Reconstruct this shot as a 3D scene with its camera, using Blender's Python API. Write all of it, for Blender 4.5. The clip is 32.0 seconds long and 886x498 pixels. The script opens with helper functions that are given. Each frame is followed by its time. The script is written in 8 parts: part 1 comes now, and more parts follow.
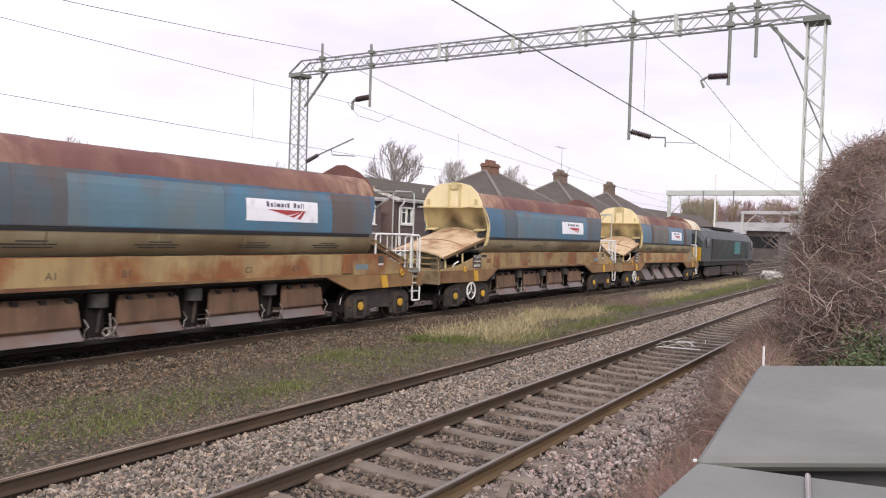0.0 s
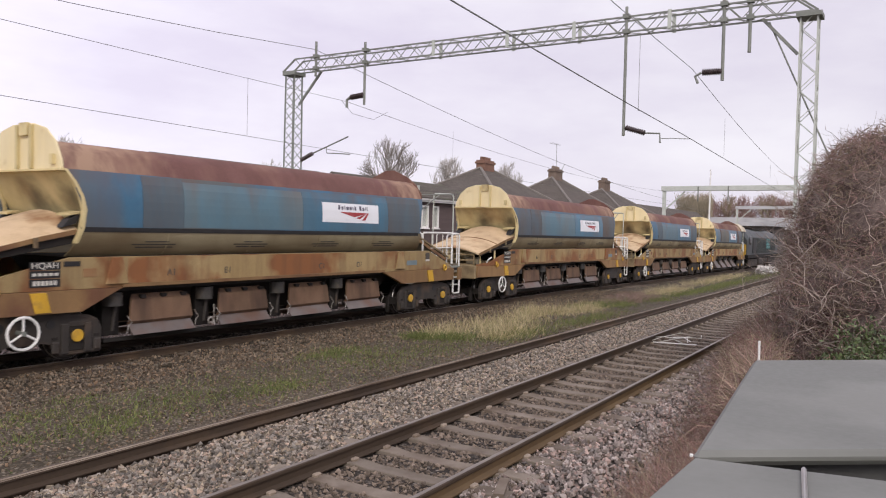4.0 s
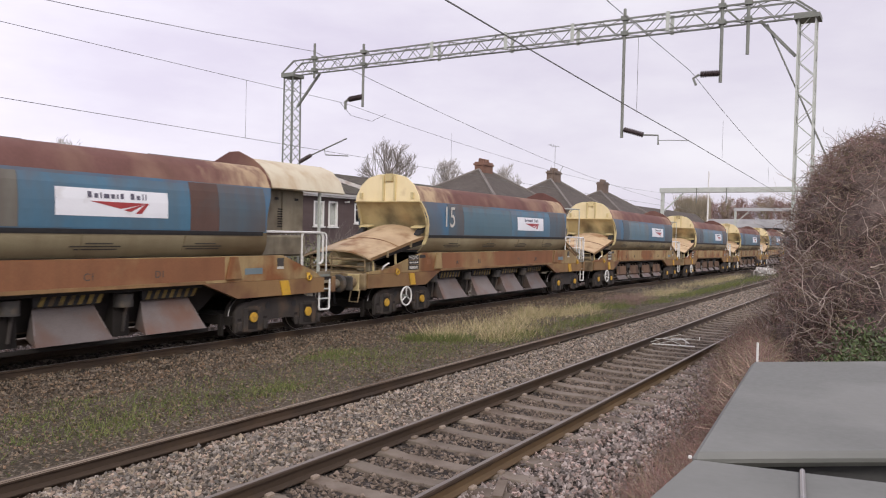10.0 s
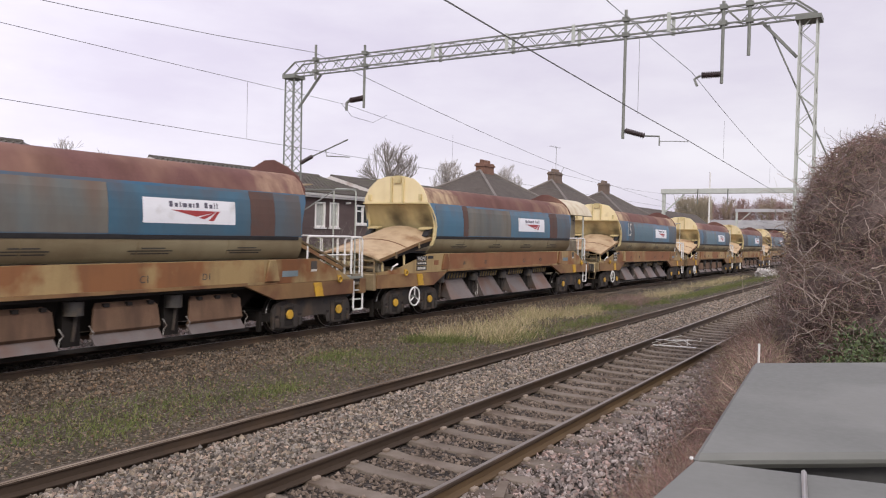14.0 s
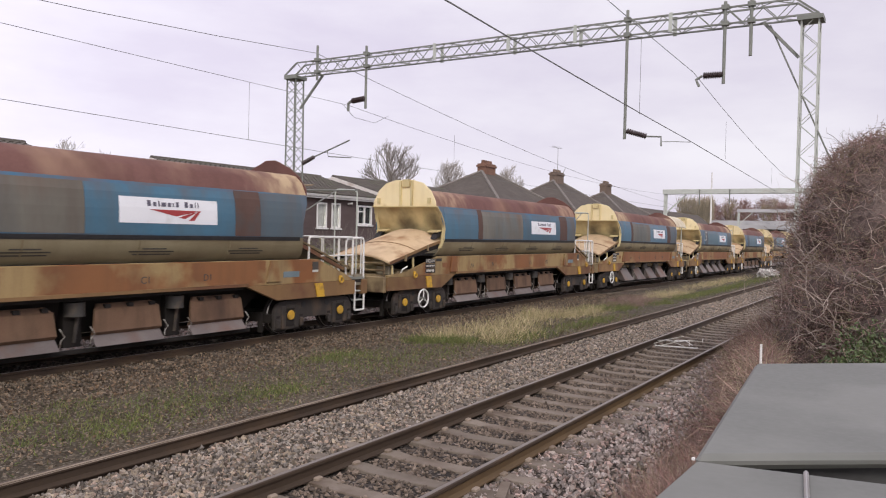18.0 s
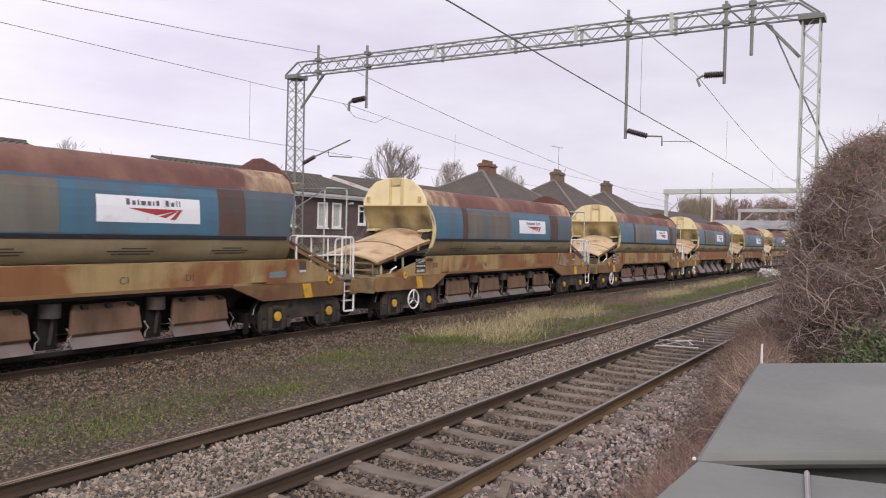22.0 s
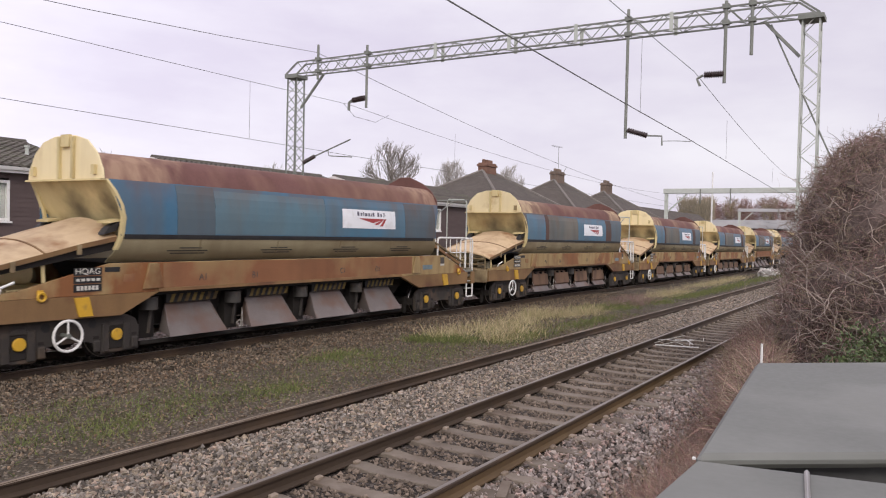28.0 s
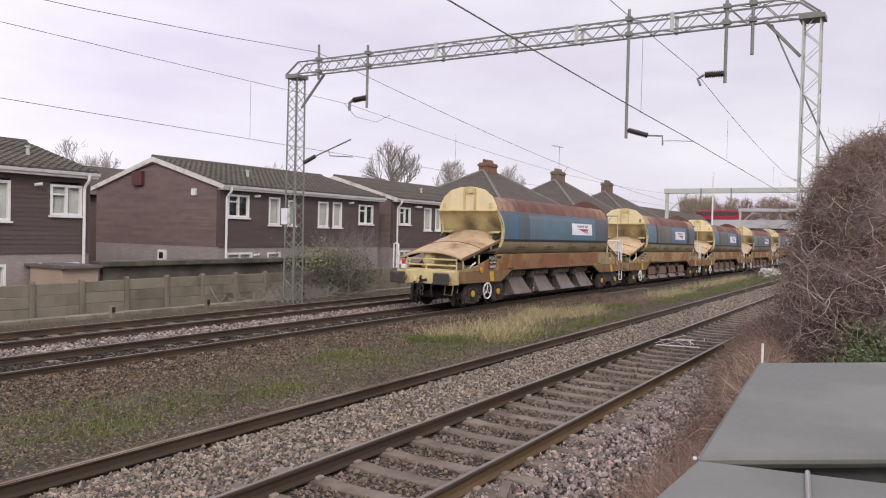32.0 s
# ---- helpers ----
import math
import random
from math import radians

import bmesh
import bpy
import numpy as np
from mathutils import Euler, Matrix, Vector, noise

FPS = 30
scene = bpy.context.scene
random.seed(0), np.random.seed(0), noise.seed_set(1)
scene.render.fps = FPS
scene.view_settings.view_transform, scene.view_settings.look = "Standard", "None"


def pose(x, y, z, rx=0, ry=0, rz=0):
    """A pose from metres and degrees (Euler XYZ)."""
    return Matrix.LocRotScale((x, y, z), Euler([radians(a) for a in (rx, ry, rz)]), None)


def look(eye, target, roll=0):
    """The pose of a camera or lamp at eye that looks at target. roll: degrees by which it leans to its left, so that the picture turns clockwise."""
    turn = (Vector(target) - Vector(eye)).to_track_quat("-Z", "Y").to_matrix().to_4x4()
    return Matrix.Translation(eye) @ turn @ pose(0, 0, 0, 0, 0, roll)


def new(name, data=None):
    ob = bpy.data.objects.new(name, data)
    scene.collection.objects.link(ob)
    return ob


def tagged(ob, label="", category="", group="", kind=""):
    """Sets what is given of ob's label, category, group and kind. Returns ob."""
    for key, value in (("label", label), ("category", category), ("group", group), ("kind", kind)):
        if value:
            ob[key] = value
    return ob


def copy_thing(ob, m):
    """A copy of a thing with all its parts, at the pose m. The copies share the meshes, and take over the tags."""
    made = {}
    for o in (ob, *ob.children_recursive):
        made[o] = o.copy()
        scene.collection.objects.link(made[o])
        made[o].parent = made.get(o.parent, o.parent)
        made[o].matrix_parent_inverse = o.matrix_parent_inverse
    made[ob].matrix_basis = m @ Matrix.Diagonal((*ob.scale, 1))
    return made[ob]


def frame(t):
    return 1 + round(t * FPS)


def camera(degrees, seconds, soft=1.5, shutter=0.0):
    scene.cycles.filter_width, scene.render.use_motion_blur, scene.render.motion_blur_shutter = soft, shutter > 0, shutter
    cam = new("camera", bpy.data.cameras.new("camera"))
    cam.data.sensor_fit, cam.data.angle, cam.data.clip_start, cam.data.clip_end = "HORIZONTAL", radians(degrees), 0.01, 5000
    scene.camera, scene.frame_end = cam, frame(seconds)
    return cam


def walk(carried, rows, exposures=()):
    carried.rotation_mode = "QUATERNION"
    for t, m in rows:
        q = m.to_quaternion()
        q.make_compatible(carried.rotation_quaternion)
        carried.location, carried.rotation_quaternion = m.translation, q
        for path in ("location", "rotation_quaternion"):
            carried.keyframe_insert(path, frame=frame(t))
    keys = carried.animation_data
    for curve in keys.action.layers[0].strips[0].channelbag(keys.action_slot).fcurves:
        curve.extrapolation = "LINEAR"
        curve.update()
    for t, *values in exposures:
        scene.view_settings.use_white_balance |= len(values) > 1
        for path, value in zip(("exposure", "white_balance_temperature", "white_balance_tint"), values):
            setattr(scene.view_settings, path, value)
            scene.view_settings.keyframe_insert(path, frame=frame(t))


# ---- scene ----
# the camera stands beside the line on a tripod and drifts a little
EYE = Vector((0.0, 0.0, 2.398))
cam = camera(59.963, 32.0, soft=1.1, shutter=0.25)


def gaze(turn, tilt, lean):
    a, b = radians(turn), radians(tilt)
    return look(EYE, EYE + Vector((math.cos(a) * math.cos(b), math.sin(a) * math.cos(b), math.sin(b))), lean)


VIEW = [(0, 31.711, -1.179, 1.789), (0.5, 31.818, -1.223, 1.557), (1, 31.724, -1.276, 1.361), (1.5, 31.642, -1.301, 1.307),
        (2, 31.578, -1.316, 1.298), (2.5, 31.529, -1.344, 1.311), (3, 31.469, -1.356, 1.32), (3.5, 31.422, -1.359, 1.34),
        (5.5, 31.274, -1.353, 1.334), (6.5, 31.249, -1.334, 1.33), (7.5, 31.241, -1.329, 1.34), (8.5, 31.245, -1.293, 1.34),
        (9.5, 31.253, -1.229, 1.335), (10.5, 31.284, -1.226, 1.335), (11.5, 31.286, -1.2, 1.33), (12.5, 31.317, -1.159, 1.33),
        (13.5, 31.339, -1.148, 1.325), (14.5, 31.383, -1.145, 1.32), (16.5, 31.448, -1.122, 1.31), (18, 31.484, -1.11, 1.31),
        (20, 31.513, -1.106, 1.31), (22, 31.539, -1.135, 1.315), (24, 31.543, -1.153, 1.32), (25.5, 31.56, -1.164, 1.315),
        (27.5, 31.53, -1.164, 1.32), (29, 31.549, -1.169, 1.32), (30.5, 31.575, -1.164, 1.32), (32, 31.582, -1.171, 1.31)]
walk(cam, [(t, gaze(a, b, c)) for t, a, b, c in VIEW], exposures=[(0, 0.3), (1, 0.23), (2, 0.17), (3.5, 0.06), (6, 0.0), (32, 0.0)])

# ---- light: a bright overcast winter sky, thin cloud with a faint lilac cast ----
SUN_TURN, SUN_RISE = radians(-142), radians(34)
world = bpy.data.worlds.new("world")
scene.world = world
world.use_nodes = True
wn, wl = world.node_tree.nodes, world.node_tree.links
sky = wn.new("ShaderNodeTexSky")
sky.sky_type, sky.sun_disc = "NISHITA", False
sky.sun_elevation, sky.sun_rotation = SUN_RISE, radians(90) - SUN_TURN
sky_dim = wn.new("ShaderNodeMix")
sky_dim.data_type, sky_dim.blend_type = "RGBA", "MULTIPLY"
sky_dim.inputs[0].default_value = 1.0
sky_dim.inputs[7].default_value = (0.09, 0.09, 0.09, 1)
wl.new(sky.outputs[0], sky_dim.inputs[6])
wtc, wmap = wn.new("ShaderNodeTexCoord"), wn.new("ShaderNodeMapping")
wmap.inputs["Scale"].default_value = (1.0, 1.0, 3.2)
wl.new(wtc.outputs["Generated"], wmap.inputs["Vector"])
cloud = wn.new("ShaderNodeTexNoise")
cloud.inputs["Scale"].default_value, cloud.inputs["Detail"].default_value, cloud.inputs["Roughness"].default_value = 2.4, 6, 0.55
wl.new(wmap.outputs[0], cloud.inputs["Vector"])
cr = wn.new("ShaderNodeValToRGB")
cr.color_ramp.elements[0].position, cr.color_ramp.elements[0].color = 0.3, (0.815, 0.748, 0.90, 1)
cr.color_ramp.elements[1].position, cr.color_ramp.elements[1].color = 0.68, (1.06, 1.015, 1.10, 1)
wl.new(cloud.outputs["Fac"], cr.inputs[0])
cover = wn.new("ShaderNodeMix")
cover.data_type = "RGBA"
cover.inputs[0].default_value = 0.93
wl.new(sky_dim.outputs[2], cover.inputs[6])
wl.new(cr.outputs[0], cover.inputs[7])
# the cloud thins towards the sun's side, so the sky falls off gently along the line
wsep, wfall, wmul = wn.new("ShaderNodeSeparateXYZ"), wn.new("ShaderNodeMapRange"), wn.new("ShaderNodeVectorMath")
wl.new(wtc.outputs["Generated"], wsep.inputs[0])
wl.new(wsep.outputs["X"], wfall.inputs[0])
wfall.inputs[1].default_value, wfall.inputs[2].default_value, wfall.inputs[3].default_value, wfall.inputs[4].default_value = 0.2, 1.0, 1.15, 0.81
wmul.operation = "SCALE"
wl.new(cover.outputs[2], wmul.inputs[0])
wl.new(wfall.outputs[0], wmul.inputs["Scale"])
wl.new(wmul.outputs[0], wn["Background"].inputs["Color"])
wn["Background"].inputs["Strength"].default_value = 1.08

sun = new("sun", bpy.data.lights.new("sun", "SUN"))
sun.data.energy, sun.data.angle, sun.data.color = 1.45, radians(18), (1.0, 0.93, 0.82)
sun.matrix_world = look((0, 0, 0), (-math.cos(SUN_TURN) * math.cos(SUN_RISE), -math.sin(SUN_TURN) * math.cos(SUN_RISE), -math.sin(SUN_RISE)))

# ---- the plan: x along the line, y across it, z up; metres ----
NEAR = (3.746, 5.251)          # running rails of the near line
EDGE_RAIL = 7.145              # old rail that holds the ballast
TRAIN_Y, TRAIN_Z = 14.06, -0.175
BACK = (16.716, 18.221)
GANTRY_X = 21.63
FENCE_Y = 22.0
HOUSE_Y = 26.0


def bend(x):
    """The lines swing gently to the houses' side in the distance."""
    return 0.0 if x < 33 else 0.00035 * (x - 33) ** 2 if x < 47 else 0.0686 + 0.0098 * (x - 47)


def fall(x, y=14.0):
    """The far lines run gently downhill in the distance; the near line stays level."""
    side = min(1.0, max(0.0, (y - 8.0) / 4.5))
    return -side * (0.0 if x < 32 else min(0.009 * (x - 32), 0.45))


# ---- materials ----
def surf(name, ca, cb, scale=3.0, rough=0.8, bump=0.2, metal=0.0, fine=40.0, stretch=(1, 1, 1), cc=None, cc_at=0.62, cc_scale=1.0,
         cc_stretch=(1, 1, 1), spread=0.0, island=False, contrast=0.25, bump_dist=0.01, spec=0.4, cc_soft=0.12, grime=0.0, grime_col=(0.055, 0.036, 0.022), ends=None, brick=None, tints=None, grime_size=1.0, bleed=None, spots=(), spot_col=(0.035, 0.027, 0.02)):
    """Two base colours mixed by noise at two sizes, a third colour (stain or rust) in patches, and fine relief."""
    m = bpy.data.materials.new(name)
    m.use_nodes = True
    n, l = m.node_tree.nodes, m.node_tree.links
    b = n["Principled BSDF"]
    b.inputs["Metallic"].default_value, b.inputs["Specular IOR Level"].default_value = metal, spec
    tc = n.new("ShaderNodeTexCoord")
    info = n.new("ShaderNodeObjectInfo")
    shift = n.new("ShaderNodeVectorMath")
    shift.operation = "MULTIPLY_ADD"
    l.new(info.outputs["Random"], shift.inputs[0])
    shift.inputs[1].default_value = (37.0, 11.0, 23.0)
    l.new(tc.outputs["Object"], shift.inputs[2])

    def field(sc, st, detail=5.0):
        mp = n.new("ShaderNodeMapping")
        mp.inputs["Scale"].default_value = st
        l.new(shift.outputs[0], mp.inputs["Vector"])
        t = n.new("ShaderNodeTexNoise")
        t.inputs["Scale"].default_value, t.inputs["Detail"].default_value = sc, detail
        l.new(mp.outputs[0], t.inputs["Vector"])
        return t.outputs["Fac"]

    big, small = field(scale, stretch), field(fine, stretch, 3.0)
    add = n.new("ShaderNodeMath")
    add.operation = "MULTIPLY_ADD"
    l.new(small, add.inputs[0])
    add.inputs[1].default_value = 0.5
    half = n.new("ShaderNodeMath")
    half.operation = "MULTIPLY_ADD"
    l.new(big, half.inputs[0])
    half.inputs[1].default_value, half.inputs[2].default_value = 0.75, -0.125
    l.new(half.outputs[0], add.inputs[2])
    ramp = n.new("ShaderNodeMapRange")
    ramp.inputs[1].default_value, ramp.inputs[2].default_value = 0.5 - contrast, 0.5 + contrast
    l.new(add.outputs[0], ramp.inputs[0])
    mix = n.new("ShaderNodeMix")
    mix.data_type = "RGBA"
    mix.inputs[6].default_value, mix.inputs[7].default_value = (*ca, 1), (*cb, 1)
    l.new(ramp.outputs[0], mix.inputs[0])
    col = mix.outputs[2]
    if cc:
        patch = field(cc_scale, cc_stretch, 6.0)
        pr = n.new("ShaderNodeMapRange")
        pr.inputs[1].default_value, pr.inputs[2].default_value = cc_at - cc_soft, cc_at + cc_soft
        l.new(patch, pr.inputs[0])
        mx = n.new("ShaderNodeMix")
        mx.data_type = "RGBA"
        l.new(pr.outputs[0], mx.inputs[0])
        l.new(col, mx.inputs[6])
        mx.inputs[7].default_value = (*cc, 1)
        col = mx.outputs[2]
    if grime:
        for gs, gst, lo, hi in ((2.2 * grime_size, (1.6, 1.6, 0.16), 0.46, 0.72), (1.1 * grime_size, (1, 1, 1), 0.5, 0.75)):
            gr = n.new("ShaderNodeMapRange")
            gr.inputs[1].default_value, gr.inputs[2].default_value, gr.inputs[4].default_value = lo, hi, grime
            l.new(field(gs, gst, 7.0), gr.inputs[0])
            gm = n.new("ShaderNodeMix")
            gm.data_type = "RGBA"
            l.new(gr.outputs[0], gm.inputs[0])
            l.new(col, gm.inputs[6])
            gm.inputs[7].default_value = (*grime_col, 1)
            col = gm.outputs[2]
    if bleed:
        # rust that has run down from the roof edge in streaks
        bz = n.new("ShaderNodeSeparateXYZ")
        l.new(tc.outputs["Object"], bz.inputs[0])
        bs = n.new("ShaderNodeMath")
        bs.operation = "MULTIPLY_ADD"
        l.new(field(1.3, (1.4, 1.4, 0.1), 8.0), bs.inputs[0])
        bs.inputs[1].default_value = 2.4
        l.new(bz.outputs[2], bs.inputs[2])
        br = n.new("ShaderNodeMapRange")
        br.inputs[1].default_value, br.inputs[2].default_value, br.inputs[4].default_value = 4.45, 5.2, 0.6
        l.new(bs.outputs[0], br.inputs[0])
        bx = n.new("ShaderNodeMix")
        bx.data_type = "RGBA"
        l.new(br.outputs[0], bx.inputs[0])
        l.new(col, bx.inputs[6])
        bx.inputs[7].default_value = (*bleed, 1)
        col = bx.outputs[2]
    for sy, sz, sr, amount in spots:
        # a round smoky stain with a ragged rim
        dist = n.new("ShaderNodeVectorMath")
        dist.operation = "DISTANCE"
        flat = n.new("ShaderNodeVectorMath")
        flat.operation = "MULTIPLY"
        l.new(tc.outputs["Object"], flat.inputs[0])
        flat.inputs[1].default_value = (0, 1, 1)
        l.new(flat.outputs[0], dist.inputs[0])
        dist.inputs[1].default_value = (0, sy, sz)
        rag = n.new("ShaderNodeMath")
        rag.operation = "MULTIPLY_ADD"
        l.new(field(3.5, (1, 1, 1), 5.0), rag.inputs[0])
        rag.inputs[1].default_value = 0.45
        l.new(dist.outputs["Value"], rag.inputs[2])
        sm = n.new("ShaderNodeMapRange")
        sm.interpolation_type = "SMOOTHSTEP"
        sm.inputs[1].default_value, sm.inputs[2].default_value, sm.inputs[3].default_value, sm.inputs[4].default_value = sr + 0.4, 0.16, 0.0, amount
        l.new(rag.outputs[0], sm.inputs[0])
        sx_ = n.new("ShaderNodeMix")
        sx_.data_type = "RGBA"
        l.new(sm.outputs[0], sx_.inputs[0])
        l.new(col, sx_.inputs[6])
        sx_.inputs[7].default_value = (*spot_col, 1)
        col = sx_.outputs[2]
    if ends:
        # older paint shows towards the two ends of the wagon
        sx = n.new("ShaderNodeSeparateXYZ")
        l.new(tc.outputs["Object"], sx.inputs[0])
        off = n.new("ShaderNodeMath")
        off.operation = "SUBTRACT"
        l.new(sx.outputs[0], off.inputs[0])
        off.inputs[1].default_value = 6.75
        ab = n.new("ShaderNodeMath")
        ab.operation = "ABSOLUTE"
        l.new(off.outputs[0], ab.inputs[0])
        rag = n.new("ShaderNodeMath")
        rag.operation = "MULTIPLY_ADD"
        l.new(field(1.6, (1.3, 1.3, 0.3), 7.0), rag.inputs[0])
        rag.inputs[1].default_value = 3.4
        l.new(ab.outputs[0], rag.inputs[2])
        er = n.new("ShaderNodeMapRange")
        er.inputs[1].default_value, er.inputs[2].default_value = 5.55, 6.7
        l.new(rag.outputs[0], er.inputs[0])
        streak = n.new("ShaderNodeMapRange")
        streak.inputs[1].default_value, streak.inputs[2].default_value, streak.inputs[3].default_value, streak.inputs[4].default_value = 0.4, 0.66, 1.0, 0.18
        l.new(field(2.6, (1.5, 1.5, 0.22), 7.0), streak.inputs[0])
        worn = n.new("ShaderNodeMath")
        worn.operation = "MULTIPLY"
        l.new(er.outputs[0], worn.inputs[0])
        l.new(streak.outputs[0], worn.inputs[1])
        em = n.new("ShaderNodeMix")
        em.data_type = "RGBA"
        l.new(worn.outputs[0], em.inputs[0])
        l.new(col, em.inputs[6])
        em.inputs[7].default_value = (*ends, 1)
        col = em.outputs[2]
    if brick:
        # courses: mortar colour between bricks
        bt = n.new("ShaderNodeTexBrick")
        bt.inputs["Scale"].default_value = 1.0
        bt.inputs["Mortar Size"].default_value, bt.inputs["Brick Width"].default_value, bt.inputs["Row Height"].default_value = 0.012, 0.225, 0.085
        bt.inputs["Color1"].default_value, bt.inputs["Color2"].default_value, bt.inputs["Mortar"].default_value = (1, 1, 1, 1), (0.82, 0.82, 0.82, 1), (*brick, 1)
        cm, sp = n.new("ShaderNodeCombineXYZ"), n.new("ShaderNodeSeparateXYZ")
        l.new(tc.outputs["Object"], sp.inputs[0])
        sm_ = n.new("ShaderNodeMath")
        l.new(sp.outputs[0], sm_.inputs[0])
        l.new(sp.outputs[1], sm_.inputs[1])
        l.new(sm_.outputs[0], cm.inputs[0])
        l.new(sp.outputs[2], cm.inputs[1])
        l.new(cm.outputs[0], bt.inputs["Vector"])
        bm_ = n.new("ShaderNodeMix")
        bm_.data_type, bm_.blend_type = "RGBA", "MULTIPLY"
        bm_.inputs[0].default_value = 1.0
        l.new(col, bm_.inputs[6])
        l.new(bt.outputs["Color"], bm_.inputs[7])
        col = bm_.outputs[2]
    if spread:
        hs = n.new("ShaderNodeHueSaturation")
        vr = n.new("ShaderNodeMapRange")
        vr.inputs[3].default_value, vr.inputs[4].default_value = 1 - spread, 1 + spread
        if island:
            l.new(n.new("ShaderNodeNewGeometry").outputs["Random Per Island"], vr.inputs[0])
        else:
            l.new(info.outputs["Random"], vr.inputs[0])
        l.new(vr.outputs[0], hs.inputs["Value"])
        l.new(col, hs.inputs["Color"])
        col = hs.outputs[0]
    if tints:
        # each loose piece takes one of a few tints
        mul7, fr, tr, tm = n.new("ShaderNodeMath"), n.new("ShaderNodeMath"), n.new("ShaderNodeValToRGB"), n.new("ShaderNodeMix")
        mul7.operation, fr.operation, tm.data_type, tm.blend_type = "MULTIPLY", "FRACT", "RGBA", "MULTIPLY"
        l.new(n.new("ShaderNodeNewGeometry").outputs["Random Per Island"], mul7.inputs[0])
        mul7.inputs[1].default_value = 7.31
        l.new(mul7.outputs[0], fr.inputs[0])
        l.new(fr.outputs[0], tr.inputs[0])
        tr.color_ramp.interpolation = "CONSTANT"
        for i, t_ in enumerate(tints):
            e_ = tr.color_ramp.elements[i] if i < 2 else tr.color_ramp.elements.new(i / len(tints))
            e_.position, e_.color = i / len(tints), (*t_, 1)
        tm.inputs[0].default_value = 1.0
        l.new(col, tm.inputs[6])
        l.new(tr.outputs[0], tm.inputs[7])
        col = tm.outputs[2]
    l.new(col, b.inputs["Base Color"])
    rr = n.new("ShaderNodeMapRange")
    rr.inputs[3].default_value, rr.inputs[4].default_value = max(0.02, rough - 0.12), min(1, rough + 0.1)
    l.new(small, rr.inputs[0])
    l.new(rr.outputs[0], b.inputs["Roughness"])
    if bump:
        bp = n.new("ShaderNodeBump")
        bp.inputs["Strength"].default_value, bp.inputs["Distance"].default_value = bump, bump_dist
        l.new(add.outputs[0], bp.inputs["Height"])
        l.new(bp.outputs[0], b.inputs["Normal"])
    return m


def pebbly(name, dark, mid, pale, scale, moss=None, moss_at=0.6, relief=0.02):
    """Gritty ground: small stones of mixed tone with dirt between them, mossy or bare in patches."""
    m = bpy.data.materials.new(name)
    m.use_nodes = True
    n, l = m.node_tree.nodes, m.node_tree.links
    b = n["Principled BSDF"]
    tc = n.new("ShaderNodeTexCoord")
    def tex(kind, sc):
        t = n.new(kind)
        t.inputs["Scale"].default_value = sc
        l.new(tc.outputs["Object"], t.inputs["Vector"])
        return t
    vo = tex("ShaderNodeTexVoronoi", scale)
    v2 = tex("ShaderNodeTexVoronoi", scale * 2.1)
    sep = n.new("ShaderNodeSeparateColor")
    l.new(vo.outputs["Color"], sep.inputs[0])
    ramp = n.new("ShaderNodeValToRGB")
    ramp.color_ramp.elements[0].position, ramp.color_ramp.elements[0].color = 0.15, (*dark, 1)
    ramp.color_ramp.elements[1].position, ramp.color_ramp.elements[1].color = 0.97, (*pale, 1)
    e = ramp.color_ramp.elements.new(0.62)
    e.color = (*mid, 1)
    l.new(sep.outputs[0], ramp.inputs[0])
    gap = n.new("ShaderNodeMapRange")
    gap.inputs[1].default_value, gap.inputs[2].default_value = 0.25, 0.62
    l.new(vo.outputs["Distance"], gap.inputs[0])
    dirt = n.new("ShaderNodeMix")
    dirt.data_type = "RGBA"
    l.new(gap.outputs[0], dirt.inputs[0])
    l.new(ramp.outputs[0], dirt.inputs[6])
    dirt.inputs[7].default_value = (*[c * 0.75 for c in dark], 1)
    col = dirt.outputs[2]
    wide = tex("ShaderNodeTexNoise", 0.8)
    wide.inputs["Detail"].default_value = 7
    tone = n.new("ShaderNodeMapRange")
    tone.inputs[1].default_value, tone.inputs[2].default_value, tone.inputs[3].default_value, tone.inputs[4].default_value = 0.3, 0.7, 0.72, 1.28
    l.new(wide.outputs["Fac"], tone.inputs[0])
    hs = n.new("ShaderNodeHueSaturation")
    l.new(tone.outputs[0], hs.inputs["Value"])
    l.new(col, hs.inputs["Color"])
    col = hs.outputs[0]
    if moss:
        pn = tex("ShaderNodeTexNoise", 0.55)
        pn.inputs["Detail"].default_value, pn.inputs["Roughness"].default_value = 9, 0.65
        pr = n.new("ShaderNodeMapRange")
        pr.inputs[1].default_value, pr.inputs[2].default_value, pr.inputs[4].default_value = moss_at - 0.08, moss_at + 0.14, 0.5
        l.new(pn.outputs["Fac"], pr.inputs[0])
        mx = n.new("ShaderNodeMix")
        mx.data_type = "RGBA"
        l.new(pr.outputs[0], mx.inputs[0])
        l.new(col, mx.inputs[6])
        mx.inputs[7].default_value = (*moss, 1)
        col = mx.outputs[2]
    l.new(col, b.inputs["Base Color"])
    b.inputs["Roughness"].default_value, b.inputs["Specular IOR Level"].default_value = 0.95, 0.25
    hgt = n.new("ShaderNodeMath")
    hgt.operation = "MULTIPLY_ADD"
    l.new(v2.outputs["Distance"], hgt.inputs[0])
    hgt.inputs[1].default_value = 0.5
    l.new(vo.outputs["Distance"], hgt.inputs[2])
    bp = n.new("ShaderNodeBump")
    bp.invert = True
    bp.inputs["Strength"].default_value, bp.inputs["Distance"].default_value = 0.9, relief
    l.new(hgt.outputs[0], bp.inputs["Height"])
